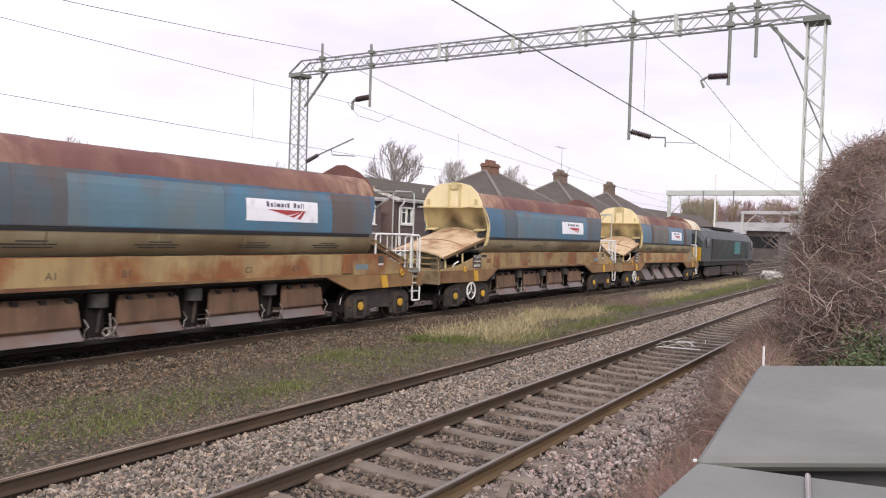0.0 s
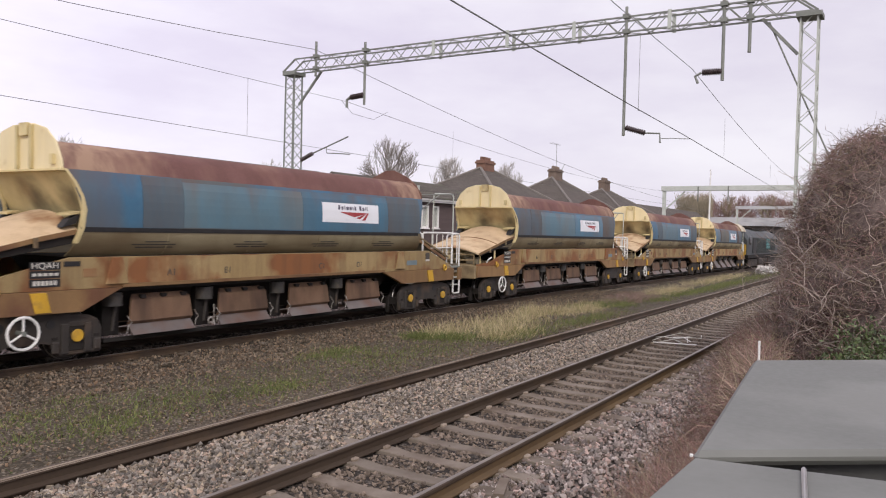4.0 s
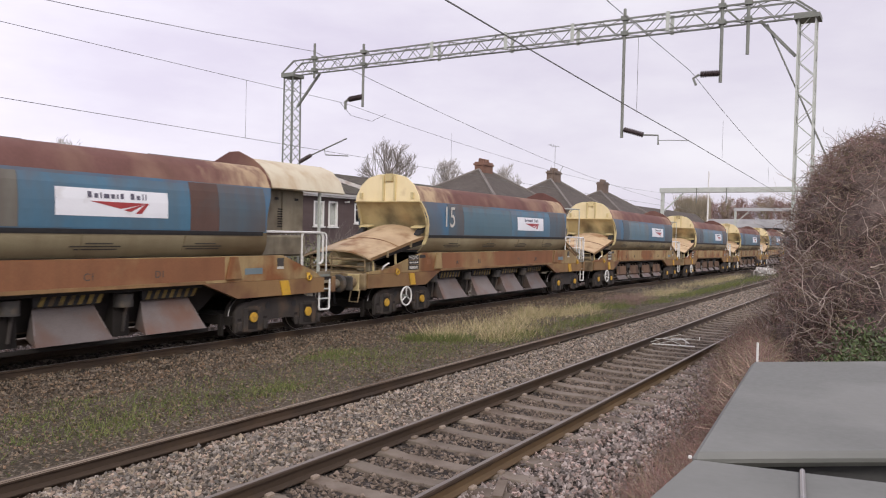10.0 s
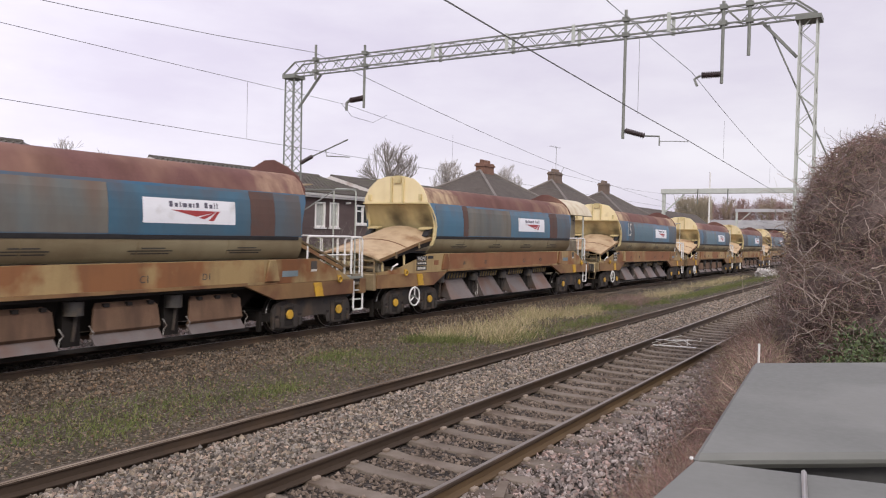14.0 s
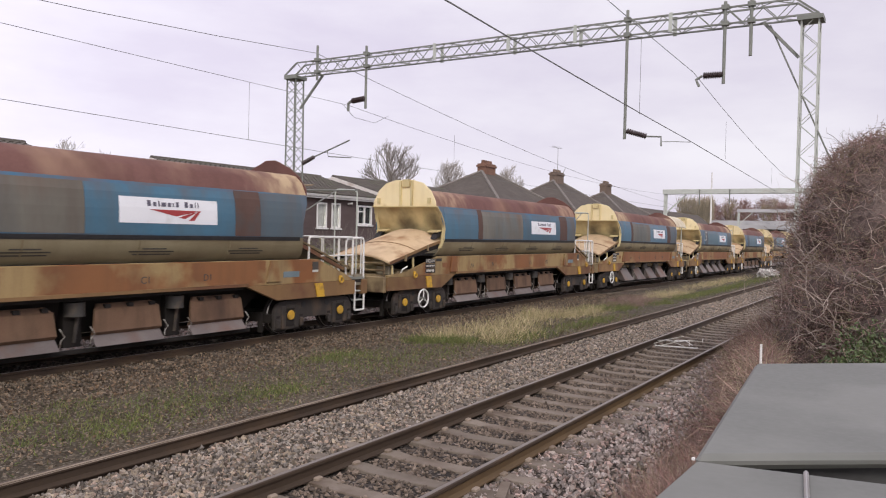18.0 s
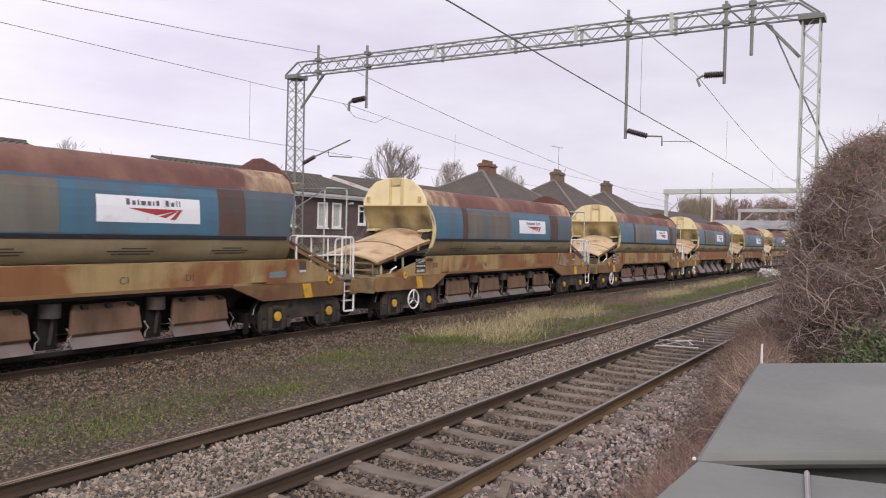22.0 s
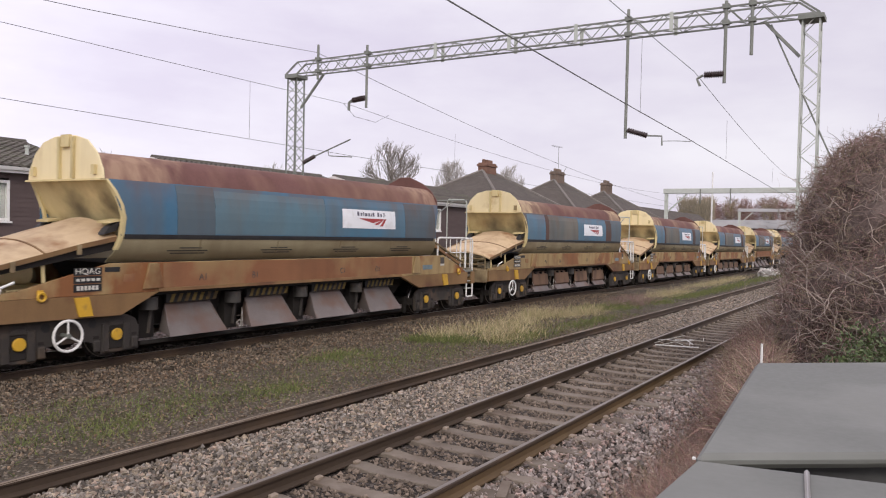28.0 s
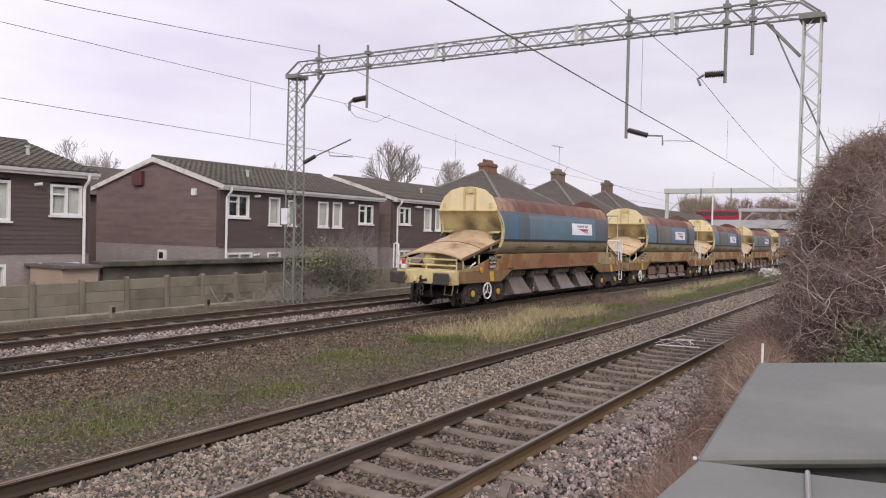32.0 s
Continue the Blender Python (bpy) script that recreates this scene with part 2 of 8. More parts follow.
    l.new(bp.outputs[0], b.inputs["Normal"])
    return m


def glow(name, c, power):
    m = bpy.data.materials.new(name)
    m.use_nodes = True
    b = m.node_tree.nodes["Principled BSDF"]
    b.inputs["Base Color"].default_value, b.inputs["Emission Color"].default_value = (*c, 1), (*c, 1)
    b.inputs["Emission Strength"].default_value = power
    return m


BLUE = surf("wagon_blue", (0.036, 0.118, 0.205), (0.06, 0.15, 0.23), 0.8, 0.5, 0.1, cc=(0.098, 0.105, 0.105), cc_at=0.57, cc_scale=0.42, cc_stretch=(1, 1, 0.35), spread=0.15, fine=9, cc_soft=0.1, grime=0.32, grime_size=0.35, grime_col=(0.115, 0.07, 0.05), bleed=(0.135, 0.075, 0.055))
PALE_BLUE = surf("pale_blue", (0.078, 0.152, 0.196), (0.10, 0.176, 0.212), 1.2, 0.5, 0.1, cc=(0.13, 0.14, 0.135), cc_at=0.66, cc_scale=0.7, cc_stretch=(1, 1, 0.3), spread=0.15, fine=12, grime=0.22, grime_size=0.5, grime_col=(0.11, 0.078, 0.058), bleed=(0.135, 0.075, 0.055))
BRIGHT_BLUE = surf("bright_blue", (0.052, 0.145, 0.222), (0.07, 0.172, 0.25), 1.2, 0.45, 0.08, cc=(0.085, 0.125, 0.155), cc_at=0.6, cc_scale=0.8, cc_stretch=(1, 1, 0.3), spread=0.2, fine=12, grime=0.25, grime_size=0.5, grime_col=(0.09, 0.072, 0.06), bleed=(0.135, 0.075, 0.055))
RUST_RED = surf("rust_red", (0.125, 0.055, 0.046), (0.182, 0.09, 0.075), 0.9, 0.85, 0.3, cc=(0.25, 0.15, 0.105), cc_at=0.64, cc_scale=0.8, cc_stretch=(1, 1, 0.5), fine=18, grime=0.3, grime_size=0.6, grime_col=(0.065, 0.028, 0.022))
ROOF_SIDE = surf("roof_side_paint", (0.125, 0.055, 0.046), (0.182, 0.09, 0.075), 0.9, 0.85, 0.3, cc=(0.27, 0.165, 0.115), cc_at=0.62, cc_scale=0.7, cc_stretch=(1, 1, 0.5), fine=18, ends=(0.46, 0.34, 0.21), grime=0.35, grime_size=0.6, grime_col=(0.075, 0.03, 0.022))
BEIGE = surf("dirty_beige", (0.265, 0.225, 0.132), (0.335, 0.285, 0.18), 0.7, 0.55, 0.12, cc=(0.16, 0.115, 0.06), cc_at=0.56, cc_scale=0.7, cc_stretch=(0.35, 1, 1.6), spread=0.14, grime=0.35, grime_size=0.5, grime_col=(0.12, 0.075, 0.038))
SILL = surf("sill_beige", (0.304, 0.213, 0.092), (0.389, 0.285, 0.139), 0.6, 0.7, 0.15, stretch=(1, 1, 0.6), cc=(0.225, 0.092, 0.034), cc_at=0.54, cc_scale=1.0, cc_stretch=(0.8, 1, 0.7), spread=0.12, cc_soft=0.06, grime=0.42, grime_size=1.1, grime_col=(0.115, 0.06, 0.032))
SILL_RUST = surf("sill_rust", (0.210, 0.120, 0.051), (0.286, 0.172, 0.076), 0.9, 0.75, 0.2, stretch=(1, 1, 0.6), cc=(0.155, 0.072, 0.038), cc_at=0.57, cc_scale=0.9, spread=0.12, cc_soft=0.08, grime=0.35, grime_size=0.6, grime_col=(0.1, 0.055, 0.03))
CREAM = surf("cream_paint", (0.77, 0.64, 0.365), (0.84, 0.73, 0.47), 1.3, 0.6, 0.1, cc=(0.5, 0.37, 0.18), cc_at=0.74, cc_scale=2.0, spread=0.06, grime=0.12, grime_col=(0.3, 0.2, 0.1))
CREAM_SOOT = surf("sooty_cream", (0.56, 0.45, 0.22), (0.64, 0.53, 0.285), 1.1, 0.65, 0.12, cc=(0.34, 0.22, 0.10), cc_at=0.62, cc_scale=1.0, spread=0.08, cc_soft=0.12, grime=0.3, grime_size=0.6, grime_col=(0.2, 0.13, 0.06), spots=((-1.0, 2.98, 0.42, 0.85), (0.1, 3.0, 0.46, 0.8), (-0.4, 2.5, 0.4, 0.35)))
SILL_RED = surf("sill_red_rust", (0.205, 0.085, 0.04), (0.28, 0.13, 0.062), 0.8, 0.8, 0.2, stretch=(1, 1, 0.7), cc=(0.35, 0.25, 0.115), cc_at=0.63, cc_scale=0.45, cc_soft=0.08, grime=0.3, grime_size=0.6, grime_col=(0.11, 0.055, 0.03))
SILL_MIX = surf("sill_part_rust", (0.315, 0.218, 0.095), (0.395, 0.285, 0.135), 0.7, 0.75, 0.2, stretch=(1, 1, 0.7), cc=(0.245, 0.108, 0.044), cc_at=0.49, cc_scale=0.8, cc_soft=0.055, grime=0.4, grime_size=0.9, grime_col=(0.12, 0.06, 0.032))
RUST_STRIP = surf("rust_strip", (0.088, 0.052, 0.042), (0.128, 0.075, 0.06), 2.0, 0.85, 0.25, stretch=(1, 1, 0.3), cc=(0.085, 0.075, 0.07), cc_at=0.6, cc_scale=1.5)
ROOF_RED = surf("roof_all_red", (0.125, 0.055, 0.048), (0.182, 0.09, 0.078), 0.9, 0.85, 0.3, cc=(0.25, 0.14, 0.10), cc_at=0.62, cc_scale=0.7, cc_stretch=(1, 1, 0.5), fine=18, ends=(0.34, 0.22, 0.15), grime=0.35, grime_size=0.6, grime_col=(0.075, 0.03, 0.022))
GREY_BLUE = surf("weathered_grey_blue", (0.07, 0.112, 0.145), (0.102, 0.128, 0.142), 0.9, 0.6, 0.12, stretch=(1, 1, 0.4), cc=(0.112, 0.086, 0.07), cc_at=0.58, cc_scale=0.6, cc_stretch=(1, 1, 0.35), fine=12, grime=0.35, grime_size=0.5, grime_col=(0.09, 0.058, 0.045), bleed=(0.135, 0.075, 0.055))
GREY_BROWN = surf("weathered_grey_brown", (0.155, 0.147, 0.122), (0.20, 0.188, 0.155), 0.9, 0.65, 0.12, stretch=(1, 1, 0.4), cc=(0.088, 0.115, 0.125), cc_at=0.56, cc_scale=0.5, cc_stretch=(1, 1, 0.4), spread=0.1, fine=12, grime=0.42, grime_size=0.7, grime_col=(0.095, 0.066, 0.048), bleed=(0.15, 0.082, 0.052))
DARK_BRICK = surf("dark_station_wall", (0.085, 0.072, 0.066), (0.125, 0.108, 0.098), 0.6, 0.9, 0.2, cc=(0.2, 0.17, 0.15), cc_at=0.62, cc_scale=0.5)
PLATE_BLUE = surf("plate_blue", (0.13, 0.18, 0.2), (0.2, 0.25, 0.27), 3.0, 0.6, 0.05)
CREAM_DIRT = surf("cream_dirty", (0.60, 0.49, 0.245), (0.68, 0.57, 0.31), 1.1, 0.65, 0.12, cc=(0.15, 0.10, 0.055), cc_at=0.66, cc_scale=1.2, spread=0.08, cc_soft=0.1, grime=0.3, grime_size=0.6, grime_col=(0.2, 0.13, 0.06))
COVER = surf("cover_sand", (0.50, 0.36, 0.21), (0.60, 0.46, 0.295), 1.0, 0.7, 0.15, cc=(0.30, 0.165, 0.08), cc_at=0.6, cc_scale=1.3, spread=0.12, cc_soft=0.07, grime=0.36, grime_size=0.8, grime_col=(0.2, 0.11, 0.055))
GENSET = surf("genset_beige", (0.235, 0.205, 0.142), (0.30, 0.265, 0.19), 1.6, 0.65, 0.1, cc=(0.13, 0.105, 0.07), cc_at=0.58, cc_scale=1.6, grime=0.35)
BOGIE = surf("bogie_grey", (0.032, 0.027, 0.024), (0.058, 0.049, 0.043), 2.0, 0.8, 0.25, cc=(0.105, 0.07, 0.045), cc_at=0.62, cc_scale=2.0, grime=0.3, grime_col=(0.025, 0.02, 0.017))
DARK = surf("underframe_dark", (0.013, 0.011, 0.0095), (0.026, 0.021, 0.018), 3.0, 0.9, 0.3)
BROWN_DOOR = surf("rusty_door", (0.145, 0.082, 0.05), (0.205, 0.125, 0.078), 2.0, 0.8, 0.2, cc=(0.085, 0.05, 0.035), cc_at=0.6, cc_scale=2.0, cc_stretch=(1, 1, .4), spread=0.18, grime=0.5)
SKIRT = surf("chute_steel", (0.125, 0.103, 0.095), (0.195, 0.168, 0.158), 2.0, 0.55, 0.15, cc=(0.15, 0.085, 0.06), cc_at=0.58, cc_scale=1.4, spread=0.2)
YELLOW = surf("yellow_paint", (0.58, 0.33, 0.03), (0.66, 0.4, 0.045), 6.0, 0.5, 0.1, cc=(0.36, 0.21, 0.05), cc_at=0.64, cc_scale=6.0, grime=0.22)
BLACK = surf("black_paint", (0.012, 0.012, 0.013), (0.03, 0.028, 0.027), 6.0, 0.6, 0.1)
WHITE = surf("white_paint", (0.74, 0.73, 0.70), (0.80, 0.79, 0.77), 8.0, 0.5, 0.08, cc=(0.5, 0.47, 0.41), cc_at=0.68, cc_scale=4.0)
SIGN_WHITE = surf("sign_white", (0.78, 0.79, 0.82), (0.84, 0.85, 0.87), 2.0, 0.4, 0.04, cc=(0.58, 0.57, 0.55), cc_at=0.68, cc_scale=2.5)
SIGN_RED = surf("sign_red", (0.33, 0.035, 0.04), (0.40, 0.06, 0.055), 3.0, 0.5, 0.05)
SIGN_INK = surf("sign_ink", (0.085, 0.078, 0.11), (0.12, 0.11, 0.145), 3.0, 0.5, 0.05)
DULL_YELLOW = surf("dull_yellow", (0.20, 0.135, 0.03), (0.28, 0.19, 0.05), 6.0, 0.6, 0.1, cc=(0.09, 0.06, 0.03), cc_at=0.55, cc_scale=4.0)
DIRTY_CREAM = surf("grimy_cream", (0.25, 0.185, 0.10), (0.36, 0.28, 0.16), 2.0, 0.75, 0.15, cc=(0.12, 0.08, 0.045), cc_at=0.55, cc_scale=2.0)
MARK = surf("faded_mark", (0.50, 0.48, 0.42), (0.62, 0.60, 0.55), 4.0, 0.6, 0.05)
NUMBER_MARK = surf("faded_number", (0.21, 0.205, 0.175), (0.30, 0.29, 0.245), 4.0, 0.6, 0.05, cc=(0.14, 0.16, 0.18), cc_at=0.6, cc_scale=4.0)
DIM_MARK = surf("dark_mark", (0.05, 0.045, 0.04), (0.08, 0.07, 0.06), 4.0, 0.6, 0.05)
STEEL = surf("bright_steel", (0.42, 0.40, 0.38), (0.55, 0.53, 0.51), 8.0, 0.35, 0.05, metal=0.9)
RUBBER = surf("buffer_grey", (0.04, 0.037, 0.034), (0.07, 0.064, 0.058), 5.0, 0.7, 0.1, cc=(0.12, 0.09, 0.06), cc_at=0.64, cc_scale=4.0)
RAIL_RUST = surf("rail_rust", (0.088, 0.056, 0.030), (0.142, 0.092, 0.046), 1.5, 0.8, 0.3, stretch=(0.4, 1, 1), fine=30, cc=(0.165, 0.108, 0.055), cc_at=0.6, cc_scale=0.9)
RAIL_TOP = surf("rail_top_rust", (0.062, 0.045, 0.032), (0.098, 0.073, 0.052), 2.0, 0.75, 0.2, stretch=(0.3, 1, 1))
RAIL_PALE = surf("rail_pale_corner", (0.27, 0.215, 0.165), (0.36, 0.295, 0.235), 2.0, 0.6, 0.1, stretch=(0.15, 1, 1), cc=(0.14, 0.10, 0.07), cc_at=0.58, cc_scale=0.7)
RAIL_DARK = surf("rail_dark", (0.042, 0.028, 0.019), (0.074, 0.050, 0.032), 1.5, 0.8, 0.25, stretch=(0.4, 1, 1), cc=(0.09, 0.056, 0.032), cc_at=0.62, cc_scale=1.2)
RAIL_HEAD = surf("rail_head", (0.20, 0.17, 0.145), (0.27, 0.235, 0.205), 3.0, 0.42, 0.08, metal=0.6, stretch=(0.2, 1, 1))
SLEEPER = surf("sleeper_concrete", (0.165, 0.134, 0.104), (0.225, 0.188, 0.152), 2.5, 0.9, 0.35, cc=(0.105, 0.077, 0.056), cc_at=0.56, cc_scale=2.0, spread=0.14)
STONE = surf("ballast_stone", (0.150, 0.126, 0.104), (0.313, 0.269, 0.228), 9.0, 0.9, 0.35, spread=0.74, island=True, fine=60, tints=((1, 1, 1), (1.08, 0.95, 0.88), (0.9, 0.94, 0.97), (1.05, 1.0, 0.88), (0.6, 0.6, 0.6)))
STONE_PINK = surf("ballast_pink", (0.20, 0.165, 0.148), (0.36, 0.31, 0.285), 9.0, 0.9, 0.3, spread=0.6, island=True, fine=60, tints=((1, 1, 1), (1.08, 0.94, 0.9), (0.92, 0.94, 0.95), (0.7, 0.68, 0.67)))
STONE_BROWN = surf("ballast_brown", (0.110, 0.083, 0.059), (0.169, 0.134, 0.100), 9.0, 0.92, 0.3, spread=0.6, island=True, fine=60, tints=((1, 1, 1), (1.1, 0.95, 0.82), (0.9, 0.95, 0.96), (1.35, 1.3, 1.22), (0.66, 0.64, 0.60)))
CONCRETE = surf("fence_concrete", (0.188, 0.164, 0.124), (0.252, 0.224, 0.176), 1.2, 0.92, 0.25, cc=(0.132, 0.116, 0.08), cc_at=0.57, cc_scale=1.1, cc_stretch=(1, 1, 0.5), spread=0.12)
GALV = surf("galvanised_steel", (0.45, 0.475, 0.43), (0.56, 0.585, 0.54), 3.0, 0.6, 0.05, metal=0.1)
GALV_DARK = surf("weathered_steel", (0.17, 0.18, 0.16), (0.27, 0.28, 0.25), 3.0, 0.65, 0.05, metal=0.1)
PORCELAIN = surf("brown_insulator", (0.04, 0.028, 0.028), (0.07, 0.05, 0.05), 5.0, 0.3, 0.0)
WIRE = surf("copper_wire", (0.10, 0.10, 0.095), (0.16, 0.16, 0.15), 3.0, 0.6, 0.0)
PURPLE_BRICK = surf("dark_cladding", (0.087, 0.062, 0.059), (0.117, 0.086, 0.081), 0.7, 0.8, 0.15, fine=14, spread=0.04)
# same boarding as the fronts; the sun on the gables is in this lighter colour
GABLE_LIT = surf("gable_lit", (0.169, 0.121, 0.111), (0.214, 0.156, 0.144), 0.6, 0.9, 0.2, fine=22, grime=0.42, grime_size=0.22, grime_col=(0.095, 0.066, 0.062))
RENDER_WALL = surf("grey_brick", (0.31, 0.265, 0.252), (0.37, 0.322, 0.308), 0.8, 0.9, 0.2, fine=18, brick=(0.9, 0.9, 0.9), grime=0.15, grime_size=0.5, grime_col=(0.17, 0.14, 0.13))
ROOF_TILE = surf("roof_tile", (0.07, 0.061, 0.054), (0.13, 0.114, 0.099), 1.6, 0.9, 0.3, cc=(0.105, 0.105, 0.072), cc_at=0.6, cc_scale=0.9, spread=0.14)
ROOF_FAR = surf("roof_far", (0.088, 0.073, 0.062), (0.132, 0.112, 0.096), 0.8, 0.9, 0.2, fine=9, brick=(0.6, 0.6, 0.6))
BRICK_RED = surf("chimney_brick", (0.15, 0.078, 0.056), (0.21, 0.118, 0.085), 2.0, 0.9, 0.2, spread=0.12, brick=(1.25, 1.3, 1.3))
BRICK_BUFF = surf("chimney_buff", (0.15, 0.108, 0.084), (0.21, 0.158, 0.126), 2.0, 0.9, 0.2, spread=0.12, brick=(1.2, 1.2, 1.2))
WALL_FAR = surf("far_wall", (0.30, 0.25, 0.21), (0.38, 0.33, 0.28), 0.5, 0.9, 0.15)
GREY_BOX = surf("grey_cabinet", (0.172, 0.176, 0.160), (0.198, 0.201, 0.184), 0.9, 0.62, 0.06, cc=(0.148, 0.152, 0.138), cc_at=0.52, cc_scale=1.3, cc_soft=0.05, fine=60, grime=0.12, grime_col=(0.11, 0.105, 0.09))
TWIG = surf("dead_twig", (0.24, 0.182, 0.137), (0.36, 0.285, 0.222), 2.0, 0.9, 0.1, spread=0.5, island=True, tints=((1, 1, 1), (1.02, 0.92, 0.92), (0.95, 1.04, 0.85)))
STEM_PALE = surf("pale_stem", (0.25, 0.20, 0.168), (0.37, 0.31, 0.265), 2.0, 0.9, 0.1, spread=0.35, island=True)
BARK_PALE = surf("pale_bark", (0.33, 0.30, 0.275), (0.43, 0.40, 0.37), 2.0, 0.9, 0.1)
TWIG_TAN = surf("tan_twig", (0.190, 0.135, 0.118), (0.280, 0.208, 0.184), 2.0, 0.9, 0.1, spread=0.5, island=True, tints=((1, 1, 1), (1.06, 0.9, 0.92), (0.95, 1.05, 0.82)))
TWIG_RED = surf("red_twig", (0.215, 0.132, 0.118), (0.315, 0.21, 0.19), 2.0, 0.9, 0.1, spread=0.45, island=True, tints=((1, 1, 1), (1.05, 0.88, 0.86), (0.9, 0.98, 0.9)))
BARK = surf("winter_bark", (0.20, 0.178, 0.158), (0.29, 0.262, 0.238), 2.0, 0.9, 0.2)
IVY = surf("ivy_leaf", (0.05, 0.076, 0.026), (0.10, 0.128, 0.052), 3.0, 0.5, 0.1, spread=0.45, island=True)
GRASS = surf("green_grass", (0.074, 0.10, 0.028), (0.125, 0.153, 0.05), 2.0, 0.8, 0.0, spread=0.4, island=True, tints=((1, 1, 1), (1.1, 1.0, 0.95), (1.6, 1.3, 1.4)))
STRAW = surf("dry_grass", (0.33, 0.275, 0.155), (0.44, 0.375, 0.235), 2.0, 0.85, 0.0, spread=0.4, island=True, tints=((1, 1, 1), (0.72, 0.78, 0.6), (1.15, 1.1, 1.1)))
LOCO_BLUE = surf("loco_blue", (0.046, 0.056, 0.058), (0.07, 0.08, 0.082), 1.0, 0.55, 0.1, cc=(0.06, 0.055, 0.05), cc_at=0.58, cc_scale=1.2)
LOCO_TEAL = surf("loco_teal", (0.06, 0.22, 0.22), (0.09, 0.27, 0.27), 3.0, 0.5, 0.05)
BUS_RED = surf("bus_red", (0.30, 0.008, 0.03), (0.35, 0.014, 0.04), 1.0, 0.4, 0.0)
PALE_METAL = surf("pale_cladding", (0.42, 0.42, 0.42), (0.52, 0.52, 0.53), 0.4, 0.6, 0.05, cc=(0.33, 0.33, 0.34), cc_at=0.6, cc_scale=0.2)
CURTAIN = surf("net_curtain", (0.34, 0.33, 0.31), (0.50, 0.49, 0.46), 9.0, 0.9, 0.1, stretch=(3, 1, 0.1))

GLASS = bpy.data.materials.new("window_glass")
GLASS.use_nodes = True
gb = GLASS.node_tree.nodes["Principled BSDF"]
gb.inputs["Base Color"].default_value, gb.inputs["Roughness"].default_value = (0.9, 0.93, 0.93, 1), 0.03
gb.inputs["Transmission Weight"].default_value, gb.inputs["IOR"].default_value = 1.0, 1.05
DARK_GLASS = surf("dark_glass", (0.012, 0.014, 0.017), (0.025, 0.028, 0.03), 2.0, 0.12, 0.0, spec=0.6)
LEVER = surf("scuffed_lever", (0.30, 0.285, 0.26), (0.46, 0.44, 0.41), 8.0, 0.6, 0.05, cc=(0.12, 0.09, 0.07), cc_at=0.52, cc_scale=9.0)
LAMP_RED = glow("tail_lamp_red", (0.45, 0.03, 0.03), 0.12)


# ---- mesh helpers ----
def box(bm, x0, x1, y0, y1, z0, z1):
    v = [bm.verts.new(p) for p in ((x0, y0, z0), (x1, y0, z0), (x1, y1, z0), (x0, y1, z0), (x0, y0, z1), (x1, y0, z1), (x1, y1, z1), (x0, y1, z1))]
    for f in ((3, 2, 1, 0), (4, 5, 6, 7), (0, 1, 5, 4), (1, 2, 6, 5), (2, 3, 7, 6), (3, 0, 4, 7)):
        bm.faces.new([v[i] for i in f])
    return bm


def loft(bm, sections, caps=True, closed=True):
    rings = [[bm.verts.new(p) for p in s] for s in sections]
    k = len(rings[0])
    for a, b in zip(rings, rings[1:]):
        for i in range(k if closed else k - 1):
            j = (i + 1) % k
            bm.faces.new((a[i], a[j], b[j], b[i]))
    if caps and closed:
        bm.faces.new(rings[0][::-1])
        bm.faces.new(rings[-1])
    return bm


def prism_xz(bm, poly, y0, y1):
    return loft(bm, [[(x, y0, z) for x, z in poly], [(x, y1, z) for x, z in poly]])


def prism_yz(bm, poly, x0, x1):
    return loft(bm, [[(x0, y, z) for y, z in poly], [(x1, y, z) for y, z in poly]])


def prism_xy(bm, poly, z0, z1):
    return loft(bm, [[(x, y, z0) for x, y in poly], [(x, y, z1) for x, y in poly]])


def rod(bm, a, b, r, n=6, r2=None):
    a, b = Vector(a), Vector(b)
    d = (b - a).normalized()
    u = d.orthogonal().normalized()
    w = d.cross(u)
    r2 = r if r2 is None else r2
    ring = lambda c, q: [c + (u * math.cos(2 * math.pi * i / n) + w * math.sin(2 * math.pi * i / n)) * q for i in range(n)]
    return loft(bm, [ring(a, r), ring(b, r2)])


def pipe(bm, pts, r, n=6):
    """A bent round bar through the points."""
    pts = [Vector(p) for p in pts]
    secs, u = [], None
    for i, p in enumerate(pts):
        d = (pts[min(i + 1, len(pts) - 1)] - pts[max(i - 1, 0)]).normalized()
        u = d.orthogonal().normalized() if u is None else (u - d * u.dot(d)).normalized()
        w = d.cross(u)
        secs.append([p + (u * math.cos(2 * math.pi * k / n) + w * math.sin(2 * math.pi * k / n)) * r for k in range(n)])
    return loft(bm, secs)


def ring_bar(bm, c, axis, radius, r, n=20, m=6):
    """A round bar bent into a ring about axis 'y' or 'x'."""
    secs = []
    for i in range(n):
        a = 2 * math.pi * i / n
        row = []
        for k in range(m):
            q = 2 * math.pi * k / m
            rad, off = radius + r * math.cos(q), r * math.sin(q)
            p = (rad * math.cos(a), off, rad * math.sin(a)) if axis == "y" else (off, rad * math.cos(a), rad * math.sin(a))
            row.append(bm.verts.new((c[0] + p[0], c[1] + p[1], c[2] + p[2])))
        secs.append(row)
    for i in range(n):
        a, b = secs[i], secs[(i + 1) % n]
        for k in range(m):
            j = (k + 1) % m
            bm.faces.new((a[k], a[j], b[j], b[k]))
    return bm


def disc(bm, c, axis, r, t, n=16):
    c = Vector(c)
    d = {"x": Vector((t, 0, 0)), "y": Vector((0, t, 0)), "z": Vector((0, 0, t))}[axis]
    return rod(bm, c - d / 2, c + d / 2, r, n)


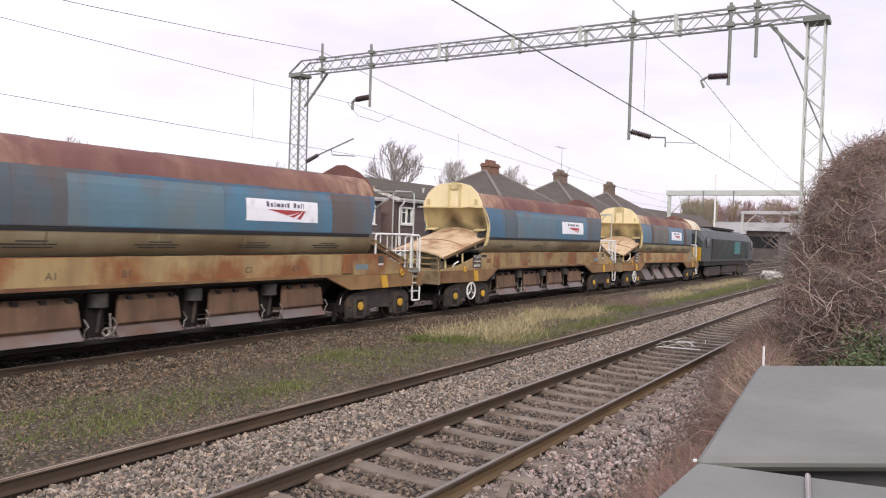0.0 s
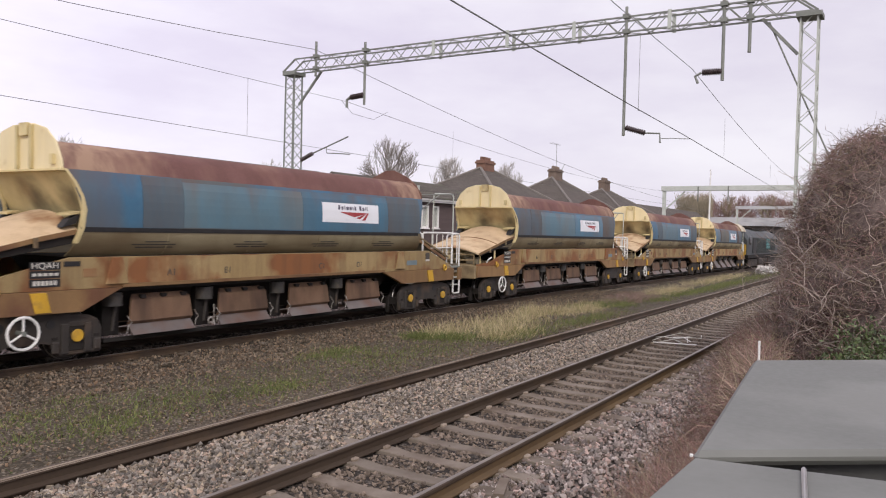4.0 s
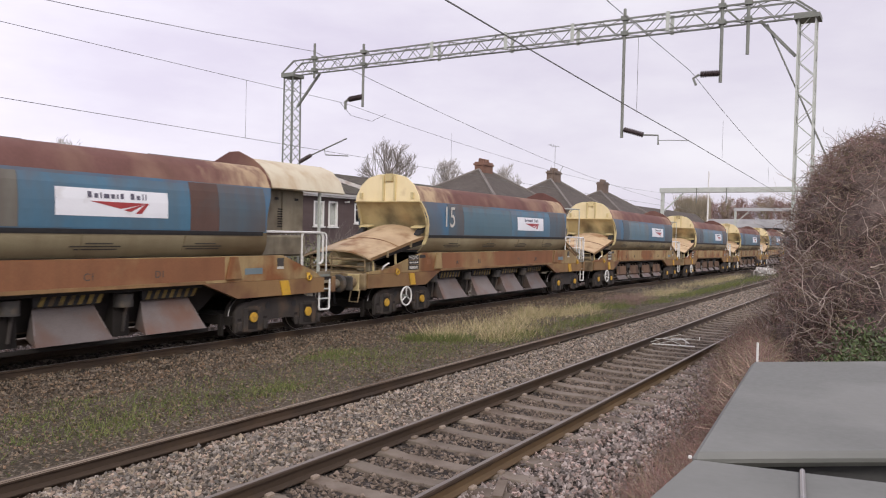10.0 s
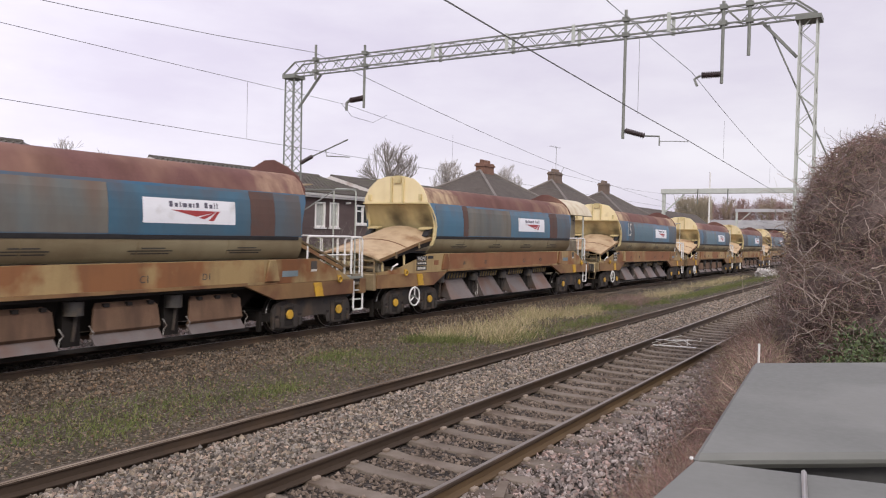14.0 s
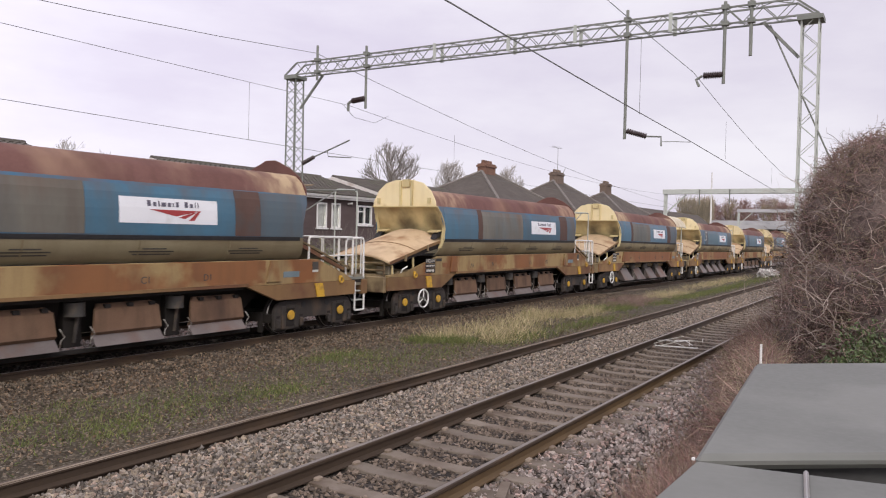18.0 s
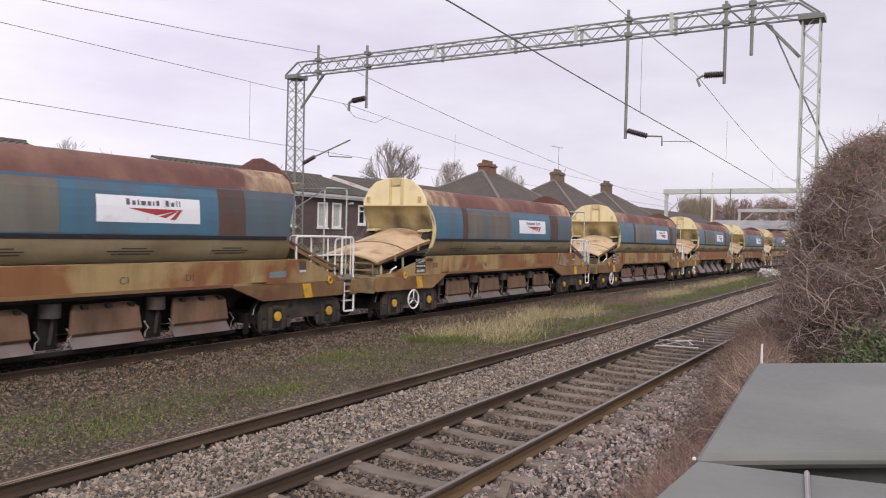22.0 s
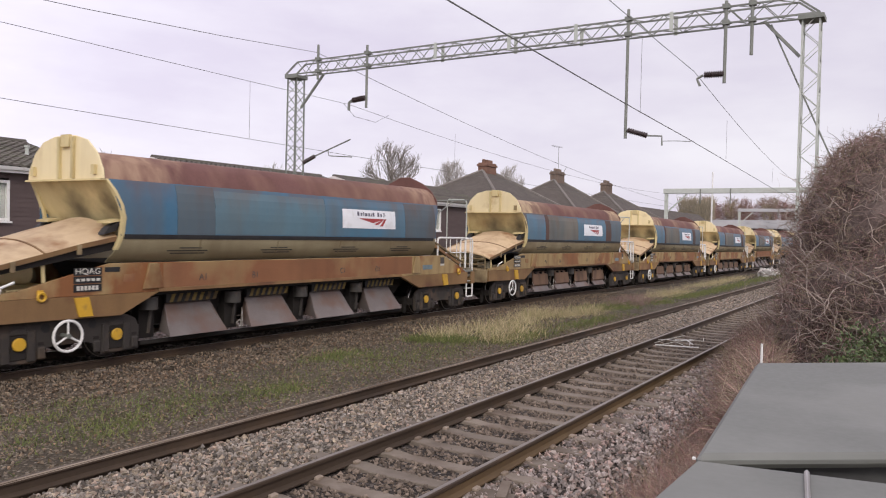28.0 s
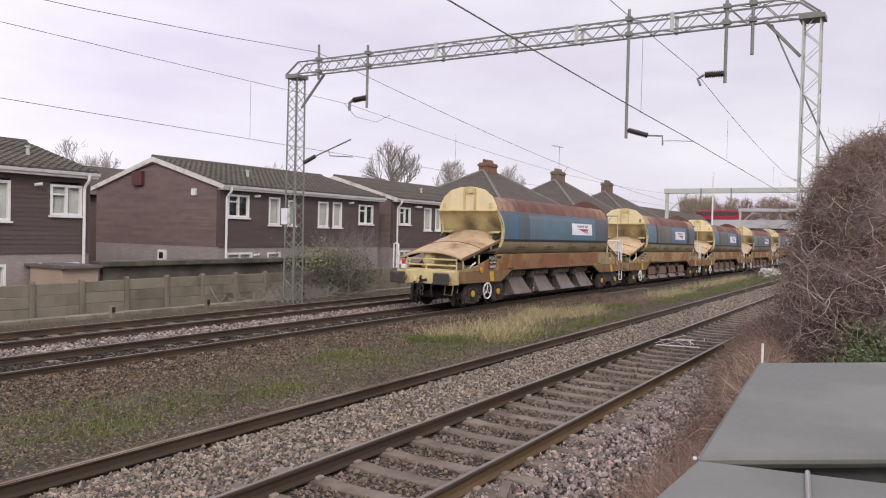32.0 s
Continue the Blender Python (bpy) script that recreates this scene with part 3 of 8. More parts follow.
def fillet(pts, r=0.08, steps=4):
    """Rounds the corners of a line of points."""
    pts = [Vector(p) for p in pts]
    out = [pts[0]]
    for a, b, c in zip(pts, pts[1:], pts[2:]):
        da, dc = (a - b), (c - b)
        k = min(r, da.length / 2, dc.length / 2)
        p, q = b + da.normalized() * k, b + dc.normalized() * k
        for i in range(steps + 1):
            s = i / steps
            out.append(p * (1 - s) ** 2 + b * 2 * s * (1 - s) + q * s * s)
    return out + [pts[-1]]


def mesh_of(name, bm, material, smooth=False, soft_edge=0.0):
    if soft_edge:
        bmesh.ops.bevel(bm, geom=list(bm.edges), offset=soft_edge, segments=1, affect="EDGES", clamp_overlap=True)
    bmesh.ops.recalc_face_normals(bm, faces=bm.faces)
    me = bpy.data.meshes.new(name)
    bm.to_mesh(me)
    bm.free()
    if material:
        me.materials.append(material)
    if smooth:
        me.shade_smooth()
        me.set_sharp_from_angle(angle=radians(38))
    return me


def part(name, bm, material, parent=None, label="", smooth=False, soft_edge=0.0):
    ob = new(name, mesh_of(name, bm, material, smooth, soft_edge))
    ob.parent = parent
    return tagged(ob, label=label)


def piece(name, mesh, parent, m):
    """One of many alike pieces, on a shared mesh."""
    ob = new(name, mesh)
    ob.parent = parent
    ob.matrix_basis = m
    return ob


def thing(name, label, category, group="", kind="", at=None):
    e = new(name)
    e.empty_display_size = 0.3
    if at is not None:
        e.matrix_basis = at
    return tagged(e, label, category, group, kind)


def soup(name, verts, faces, material):
    me = bpy.data.meshes.new(name)
    me.from_pydata(verts, [], faces)
    me.materials.append(material)
    return new(name, me)


def B():
    return bmesh.new()


LETTERS = {}


def letter_mesh(body, size, material):
    """Raised lettering in the built-in font, as a mesh; made once for each text."""
    key = (body, size)
    if key not in LETTERS:
        cu = bpy.data.curves.new("lettering", "FONT")
        cu.body, cu.size, cu.extrude, cu.align_x, cu.align_y = body, size, 0.002, "CENTER", "CENTER"
        tmp = bpy.data.objects.new("lettering", cu)
        scene.collection.objects.link(tmp)
        me = bpy.data.meshes.new_from_object(tmp.evaluated_get(bpy.context.evaluated_depsgraph_get()))
        bpy.data.objects.remove(tmp)
        bpy.data.curves.remove(cu)
        me.materials.clear()
        me.materials.append(material)
        LETTERS[key] = me
    return LETTERS[key]


def text_mesh(name, body, size, material, parent, m, label="", width=1.0):
    ob = new(name, letter_mesh(body, size, material))
    ob.parent = parent
    ob.matrix_basis = m @ Matrix.Diagonal((width, 1, 1, 1))
    return tagged(ob, label=label)


for body_, size_ in (("A1", 0.2), ("B1", 0.2), ("C1", 0.2), ("D1", 0.2)):
    letter_mesh(body_, size_, DIM_MARK)
for body_, size_ in (("HQAG", 0.15), ("HQAH", 0.15), ("15", 0.95)):
    letter_mesh(body_, size_, MARK)

# ---- ground, ballast and lines ----
def ramp_to(v, pts):
    return float(np.interp(v, [p[0] for p in pts], [p[1] for p in pts]))


def ground_z(x, y):
    near_bank = ramp_to(y, [(-6, 0.8), (0.4, 0.78), (1.3, 0.35), (2.3, -0.3), (7.2, -0.3), (7.6, -0.24), (11.6, -0.27), (12.4, -0.36), (19.6, -0.36), (20.6, -0.34), (22.0, -0.4), (24, -0.8), (60, -0.9)])
    far = ramp_to(x, [(12, 0.0), (40, 1.0)])
    if y < 2.3:
        near_bank = near_bank * (1 - far) + (-0.3) * far
    bumps = 0.03 * noise.noise(Vector((x * 0.6, y * 0.6, 0))) + 0.02 * noise.noise(Vector((x * 2.3, y * 2.3, 5)))
    return near_bank + bumps * (1.0 if abs(x) < 120 else 0) + fall(x, y)


def build_ground():
    xs = [-2000, -600, -200, -80, -40, -20] + [-10 + i * 0.5 for i in range(120)] + [52 + i * 3 for i in range(24)] + [130, 160, 200, 260, 340, 500, 800, 2000]
    ys = [-2000, -500, -120, -40, -15] + [-6 + i * 0.4 for i in range(88)] + [31, 36, 45, 60, 90, 150, 300, 800, 2000]
    verts = [(x, y, ground_z(x, y)) for x in xs for y in ys]
    k = len(ys)
    faces = [(i * k + j, (i + 1) * k + j, (i + 1) * k + j + 1, i * k + j + 1) for i in range(len(xs) - 1) for j in range(k - 1)]
    m = pebbly("earth", (0.082, 0.065, 0.046), (0.152, 0.124, 0.09), (0.275, 0.238, 0.19), 24.0, (0.105, 0.098, 0.045), 0.63)
    ob = soup("ground", verts, faces, m)
    ob.data.shade_smooth()
    tagged(ob, "brown gritty earth with thin grass beside the railway", "ground", kind="structure")


def rail_line(y, z, x0, x1, label, body=None, head=None, foot=False, plain=False, edge=False):
    """A flat-bottomed rail on its foot, with its worn running surface as a part."""
    body, head = body or RAIL_RUST, head or RAIL_HEAD
    t = thing("rail", label, "rail", "rails of the lines", at=pose(0, y, z - 0.16))
    prof = [(-0.07, 0), (0.07, 0), (0.07, 0.012), (0.012, 0.035), (0.01, 0.11), (0.036, 0.122), (0.036, 0.15), (0.028, 0.157), (-0.028, 0.157), (-0.036, 0.15), (-0.036, 0.122), (-0.01, 0.11), (-0.012, 0.035), (-0.07, 0.012)]
    bm = B()
    steps = [x0, 0, 20, 32, 40, 47, 60, 82, 120, x1]
    run = lambda pts: [[(x, a + bend(x), b + fall(x, y)) for a, b in pts] for x in steps]
    loft(bm, run(prof))
    part("rail_body", bm, body, t)
    if foot:
        bm = B()
        for side in (-1, 1):
            loft(bm, run([(side * a, b) for a, b in ((0.0105, 0.10), (0.0125, 0.037), (0.0702, 0.0125), (0.0702, 0.002), (0.074, 0.002), (0.074, 0.016), (0.016, 0.041), (0.0135, 0.10))]))
        part("rail_foot", bm, RAIL_RUST, t, "golden-brown rusty web and foot")
    if not plain:
        bm = B()
        loft(bm, run([(-0.024, 0.1575), (0.024, 0.1575), (0.022, 0.161), (-0.022, 0.161)]))
        part("running_surface", bm, head, t, "worn grey running surface" if not edge else "dull brown rail top")
    if edge:
        # thin pale strip paints the highlight on the rail head's near corner
        bm = B()
        loft(bm, run([(-0.0385, 0.139), (-0.0362, 0.139), (-0.022, 0.1595), (-0.0225, 0.162), (-0.031, 0.161)]))
        part("worn_edge", bm, RAIL_PALE, t, "pale painted highlight along the near rail corner")
    return t


def stones(name, count, xr, yr, top, size, material, seed, label, keep=None, parent=None):
    """Loose broken stones: distorted little blocks in one mesh."""
    r = np.random.default_rng(seed)
    u = r.random(count)
    x = xr[0] + (xr[1] - xr[0]) * u ** 1.35
    y = yr[0] + (yr[1] - yr[0]) * r.random(count)
    if keep is not None:
        ok = keep(x, y)
        x, y = x[ok], y[ok]
        count = len(x)
    s = size * (0.55 + 0.9 * r.random(count))
    octa = np.array([(1, 0, 0), (-1, 0, 0), (0, 1, 0), (0, -1, 0), (0, 0, 1), (0, 0, -1)], float)
    v = octa[None] * (0.42 + 0.38 * r.random((count, 6, 1))) + 0.16 * r.normal(size=(count, 6, 3))
    q = r.normal(size=(count, 4))
    q[:, 1:3] *= 0.6
    q /= np.linalg.norm(q, axis=1)[:, None]
    w0, a, b, c = q.T
    rot = np.stack([1 - 2 * (b * b + c * c), 2 * (a * b - w0 * c), 2 * (a * c + w0 * b), 2 * (a * b + w0 * c), 1 - 2 * (a * a + c * c), 2 * (b * c - w0 * a),
                    2 * (a * c - w0 * b), 2 * (b * c + w0 * a), 1 - 2 * (a * a + b * b)], -1).reshape(count, 3, 3)
    v = np.einsum("nij,nkj->nki", rot, v) * s[:, None, None]
    z = np.array([top(i, j) for i, j in zip(x, y)]) + s * (0.5 * r.random(count) - 0.22)
    v += np.stack([x, y, z], -1)[:, None, :]
    base = np.arange(count)[:, None, None] * 6
    tri = np.array([(0, 2, 4), (2, 1, 4), (1, 3, 4), (3, 0, 4), (2, 0, 5), (1, 2, 5), (3, 1, 5), (0, 3, 5)])[None]
    me = bpy.data.meshes.new(name)
    me.from_pydata(v.reshape(-1, 3).tolist(), [], (base + tri).reshape(-1, 3).tolist())
    me.materials.append(material)
    ob = new(name, me)
    ob.parent = parent
    return tagged(ob, label, "" if parent else "ballast", kind="stuff")


def bed(name, prof, x0, x1, material, label):
    bm = B()
    xs = [x0, -5] + [i for i in range(0, 60, 2)] + [80, 120, x1]
    loft(bm, [[(x, a + bend(x), b + fall(x, a) + 0.012 * noise.noise(Vector((x * 0.9, a * 1.1, 3)))) for a, b in prof] for x in xs])
    return tagged(part(name, bm, material, smooth=True), label, "ballast", kind="structure")


def build_lines():
    bed_mat = pebbly("ballast_fines", (0.05, 0.041, 0.035), (0.12, 0.10, 0.085), (0.25, 0.215, 0.188), 20.0, relief=0.03)
    bed_pink = pebbly("ballast_fines_pink", (0.088, 0.066, 0.056), (0.18, 0.142, 0.126), (0.29, 0.245, 0.225), 15.0, relief=0.03)
    bed("ballast_near", [(2.2, -0.45), (2.7, -0.2), (6.95, -0.2), (7.2, -0.24), (7.2, -0.6), (2.2, -0.6)], -30, 420, bed_mat, "grey broken-stone ballast under the near line")
    bed("ballast_far", [(12.3, -0.5), (12.75, -0.36), (19.0, -0.36), (19.7, -0.5), (19.7, -0.8), (12.3, -0.8)], -30, 420, bed_pink, "pinkish stone ballast under the far lines")
    rail_line(NEAR[0], 0.0, -30, 420, "rusty flat-bottom rail with a golden-brown foot", RAIL_DARK, foot=True)
    rail_line(NEAR[1], 0.0, -30, 420, "brown rusty flat-bottom rail of the near line", RAIL_DARK)
    rail_line(EDGE_RAIL, 0.0, -30, 420, "disused dark rusty rail along the ballast edge", RAIL_DARK, RAIL_TOP, edge=True)
    bm = B()
    for i in range(26):
        xa, xb = -18 + i * 9.0, -18 + i * 9.0 + 8.97
        loft(bm, [[(x, EDGE_RAIL + bend(x) + y, z) for y, z in ((-0.02, -0.34), (0.10, -0.34), (0.10, -0.162), (-0.02, -0.162))] for x in (xa, xb)])
    tagged(part("ballast_board", bm, RAIL_DARK), "dark timber boards under the disused edge rail", "edging", kind="structure")
    for y in (TRAIN_Y - 0.7525, TRAIN_Y + 0.7525):
        rail_line(y, TRAIN_Z, -30, 420, "dark rusty rail under the ballast train", RAIL_DARK)
    for y in BACK:
        rail_line(y, TRAIN_Z, -30, 420, "dark rusty rail of the line by the fence", RAIL_DARK)
    # sleepers
    def sleeper_mesh(w=0.125, l=1.26):
        bm = B()
        loft(bm, [[(-w, y, -0.12), (w, y, -0.12), (w * 0.86, y, h), (-w * 0.86, y, h)] for y, h in ((-l, 0.015), (-0.55, 0.012), (-0.4, -0.008), (0.4, -0.008), (0.55, 0.012), (l, 0.015))])
        return mesh_of("sleeper", bm, SLEEPER, soft_edge=0.008)
    sm = sleeper_mesh()
    cb = B()
    box(cb, -0.05, 0.05, -0.03, 0.03, 0.0, 0.045)
    clip = mesh_of("rail_clip", cb, RAIL_PALE, soft_edge=0.012)
    rnd = random.Random(5)
    for zc, z, x0, n, tag in (((NEAR[0] + NEAR[1]) / 2, -0.166, 1.63 - 0.63 * 16, 121, "near"), (TRAIN_Y, TRAIN_Z - 0.172, -12.0, 80, "far"), ((BACK[0] + BACK[1]) / 2, TRAIN_Z - 0.172, -12.0, 80, "far")):
        for i in range(n):
            xs = x0 + i * (0.63 if tag == "near" else 0.7)
            s = thing("sleeper", "pale concrete sleeper bedded in ballast" if tag == "near" else "dusty concrete sleeper of a far line", "sleeper", "sleepers of the %s line" % tag,
                      at=pose(xs + rnd.uniform(-0.02, 0.02), zc + bend(xs), z + fall(xs, zc) + rnd.uniform(-0.006, 0.004), 0, 0, rnd.uniform(-0.6, 0.6)))
            piece("sleeper_block", sm, s, Matrix())
            if tag == "near" and 14 < i < 66:
                for k in (-0.8525, -0.6525, 0.6525, 0.8525):
                    piece("rail_clip", clip, s, pose(0, k, 0))

    near_mid = (NEAR[0] + NEAR[1]) / 2
    def off_sleepers(x, y):
        ph = np.abs(((x - 1.63) / 0.63 + 0.5) % 1.0 - 0.5) * 0.63
        on = (ph < 0.088) & (np.abs(y - near_mid) < 1.22)
        rails = (np.abs(y - NEAR[0]) < 0.09) | (np.abs(y - NEAR[1]) < 0.09)
        return ~(on | rails)
    def flat(z):
        return lambda x, y: z
    stones("loose_ballast", 52000, (1.5, 32), (5.35, 7.06), lambda x, y: -0.178 - 0.02 * (y > 6.9), 0.040, STONE, 11, "grey and buff broken stone ballast by the near line", off_sleepers)
    stones("loose_ballast", 20000, (1.5, 28), (3.2, 5.35), flat(-0.192), 0.036, surf("stone_between", (0.125, 0.095, 0.073), (0.195, 0.154, 0.122), 9.0, 0.9, 0.3, spread=0.5, island=True), 12, "brownish stones between the concrete sleepers", off_sleepers)
    stones("loose_ballast", 18000, (1.5, 24), (2.1, 3.66), lambda x, y: -0.18 if y > 2.75 else -0.36 + (y - 2.1) * 0.28, 0.042, STONE_PINK, 13, "pale stone ballast beside the near rail")
    stones("loose_ballast", 13000, (28, 62), (5.4, 7.0), lambda x, y: -0.178, 0.05, STONE, 19, "grey ballast further along the near line")
    stones("loose_ballast", 7000, (26, 50), (3.2, 5.3), flat(-0.192), 0.042, bpy.data.materials["stone_between"], 20, "brownish stones between the further sleepers", off_sleepers)
    stones("loose_ballast", 9000, (4, 45), (15.0, 16.6), flat(-0.34), 0.065, STONE_PINK, 14, "pinkish stones between the two far lines")
    stones("loose_ballast", 7000, (4, 40), (18.35, 19.4), flat(-0.36), 0.06, STONE_BROWN, 15, "dull stones beside the line by the fence")
    # the shade beneath the wagons is put into these stones' dark colour
    stones("loose_ballast", 9000, (3, 40), (13.0, 14.85), flat(-0.36), 0.055, surf("shaded_stone", (0.03, 0.024, 0.019), (0.055, 0.044, 0.036), 9.0, 0.85, 0.3, spread=0.5, island=True), 16, "stones under the train, darkened for its shade")
    stones("loose_ballast", 21000, (2, 36), (10.6, 13.2), lambda x, y: ground_z(x, y) + 0.01 + 0.03 * (y > 12), 0.037, STONE_BROWN, 17, "brown stones at the foot of the train's ballast")
    stones("loose_gravel", 19000, (2, 26), (7.3, 11.0), lambda x, y: ground_z(x, y), 0.032, STONE_BROWN, 18, "scattered brown gravel on the strip between the lines")


# ---- concrete fence ----
def build_fence():
    f = thing("concrete_fence", "grey-brown concrete panel fence with slotted posts", "fence", at=pose(0, FENCE_Y, 0))
    pm = B()
    box(pm, -0.74, 0.74, -0.03, 0.03, 0, 0.345)
    panel = mesh_of("panel", pm, CONCRETE, soft_edge=0.012)
    pb = B()
    prism_yz(pb, [(-0.1, -0.7), (0.07, -0.7), (0.07, 1.12), (-0.03, 1.19), (-0.1, 1.12)], -0.075, 0.075)
    post = mesh_of("post", pb, CONCRETE, soft_edge=0.01)
    rnd = random.Random(9)
    for i in range(-18, 34):
        x = 12.82 + i * 1.58
        lift = ramp_to(x, [(12, -0.47), (15.5, -0.43), (23, -0.44), (60, -0.5)])
        piece("post", post, f, pose(x, 0, lift, 0, rnd.uniform(-0.7, 0.7), 0))
        for k in range(4):
            piece("panel", panel, f, pose(x + 0.79, rnd.uniform(-0.008, 0.008), lift + 1.09 - (k + 1) * 0.352, 0, rnd.uniform(-0.35, 0.35), 0))
    # dark wall coping and low outbuilding behind
    w = thing("garden_wall", "dark mossy garden wall with flat coping behind the fence", "wall", at=pose(0, 24.2, 0))
    bm = B()
    box(bm, 16.6, 29.5, -0.1, 0.1, -0.9, 0.95)
    part("wall_body", bm, surf("grimy_wall", (0.10, 0.092, 0.078), (0.155, 0.14, 0.12), 1.5, 0.95, 0.25, cc=(0.065, 0.06, 0.045), cc_at=0.56, cc_scale=0.9), w, "dark stained wall")
    bm = B()
    box(bm, 16.4, 29.7, -0.35, 0.35, 0.96, 1.14)
    part("coping", bm, surf("mossy_coping", (0.055, 0.05, 0.042), (0.10, 0.09, 0.07), 2.0, 0.95, 0.3, cc=(0.16, 0.14, 0.10), cc_at=0.6, cc_scale=1.0), w, soft_edge=0.02)
    s = thing("outbuilding", "low rendered outbuilding with a flat felt roof", "shed", at=pose(0, 24.2, 0))
    bm = B()
    box(bm, 15.0, 16.34, -0.2, 1.6, -0.9, 0.94)
    part("wall", bm, surf("pink_render", (0.36, 0.27, 0.21), (0.44, 0.34, 0.27), 1.0, 0.9, 0.2), s)
    bm = B()
    box(bm, 14.9, 16.38, -0.4, 1.8, 0.945, 1.04)
    part("roof", bm, surf("roof_felt", (0.12, 0.105, 0.10), (0.18, 0.16, 0.15), 2.0, 0.95, 0.3), s)
    # low concrete cable route with short marker posts
    t = thing("cable_trough", "pale concrete cable trough beside the fence", "trough", at=pose(0, 20.8, -0.36))
    for i in range(34):
        bm = B()
        box(bm, 2 + i * 1.0, 2.98 + i * 1.0, -0.2, 0.2, -0.1, 0.1 + 0.02 * random.random())
        part("trough_lid", bm, CONCRETE, t, soft_edge=0.01)
    for x in (10.5, 14.3, 17.9, 22.6):
        p = thing("marker_post", "short dark concrete marker post beside the line", "post", "short lineside posts", at=pose(x, 20.3, -0.4))
        bm = B()
        box(bm, -0.07, 0.07, -0.06, 0.06, 0, 0.42)
        part("post_body", bm, CONCRETE, p, soft_edge=0.015)
        bm = B()
        box(bm, -0.05, 0.05, -0.085, -0.06, 0.22, 0.38)
        part("plate", bm, BLACK, p)

# ---- houses ----
def window_unit(parent, x, y, z, w, h, split=1, small_top=False, curtain=True):
    """A white-framed window in a wall that faces the line."""
    g = part("window", prism_xz(B(), [(x, z), (x + w, z), (x + w, z + h), (x, z + h)], y + 0.10, y + 0.12), DARK_GLASS if (not curtain or (small_top and x > 20)) else CURTAIN, parent, "window with net curtains" if curtain else "dark window")
    bm = B()
    fr = 0.07
    for a, b, c, d in ((x - 0.02, x + w + 0.02, z + h - fr, z + h + 0.02), (x - 0.02, x + w + 0.02, z - 0.02, z + fr), (x - 0.02, x + fr, z + fr, z + h - fr), (x + w - fr, x + w + 0.02, z + fr, z + h - fr)):
        box(bm, a, b, y - 0.03, y + 0.09, c, d)
    for k in range(1, split + 1):
        xc = x + w * k / (split + 1)
        box(bm, xc - 0.045, xc + 0.045, y - 0.025, y + 0.085, z + fr, z + h - fr)
    if small_top:
        box(bm, x + fr, x + w / (split + 1) - 0.045, y - 0.02, y + 0.08, z + h * 0.66, z + h * 0.66 + 0.06)
    part("window_frame", bm, WHITE, g, "white window frame")
    bm = B()
    box(bm, x - 0.08, x + w + 0.08, y - 0.09, y + 0.02, z - 0.09, z - 0.025)
    part("window_sill", bm, WHITE, g)
    bm = B()
    box(bm, x + fr, x + w - fr, y + 0.03, y + 0.036, z + fr, z + h - fr)
    pane = part("pane", bm, GLASS, g)
    pane.visible_shadow = False


def tile_courses(parent, x0, x1, y0, z0, y1, z1, pitch=0.3, step=0.34):
    """Rows of interlocking tiles on a slope, each row a part: it overlaps the row below, with a roll at each tile."""
    n = max(2, int(round(math.hypot(y1 - y0, z1 - z0) / step)))
    cols = int((x1 - x0) / pitch)
    nrm = Vector((0, -(z1 - z0), y1 - y0)).normalized()
    if nrm.z < 0:
        nrm = -nrm
    rnd = random.Random(int(x0 * 10))
    for i in range(n):
        a, b = i / n, (i + 1.12) / n
        pa, pb = (y0 + (y1 - y0) * a, z0 + (z1 - z0) * a), (y0 + (y1 - y0) * min(b, 1), z0 + (z1 - z0) * min(b, 1))
        up_a, up_b = 0.06, 0.012
        verts, faces = [], []
        for k in range(cols * 2 + 1):
            x = x0 + (x1 - x0) * k / (cols * 2)
            lift = (0.06 if k % 2 else 0.0) + rnd.uniform(-0.006, 0.006)
            for y, z, u in ((*pa, lift - 0.02), (*pa, up_a + lift), (*pb, up_b + lift)):
                verts.append((x, y + nrm.y * u, z + nrm.z * u))
        for k in range(cols * 2):
            q = k * 3
            faces += [(q, q + 3, q + 4, q + 1), (q + 1, q + 4, q + 5, q + 2)]
        ob = soup("tile_course", verts, faces, ROOF_TILE)
        ob.parent = parent


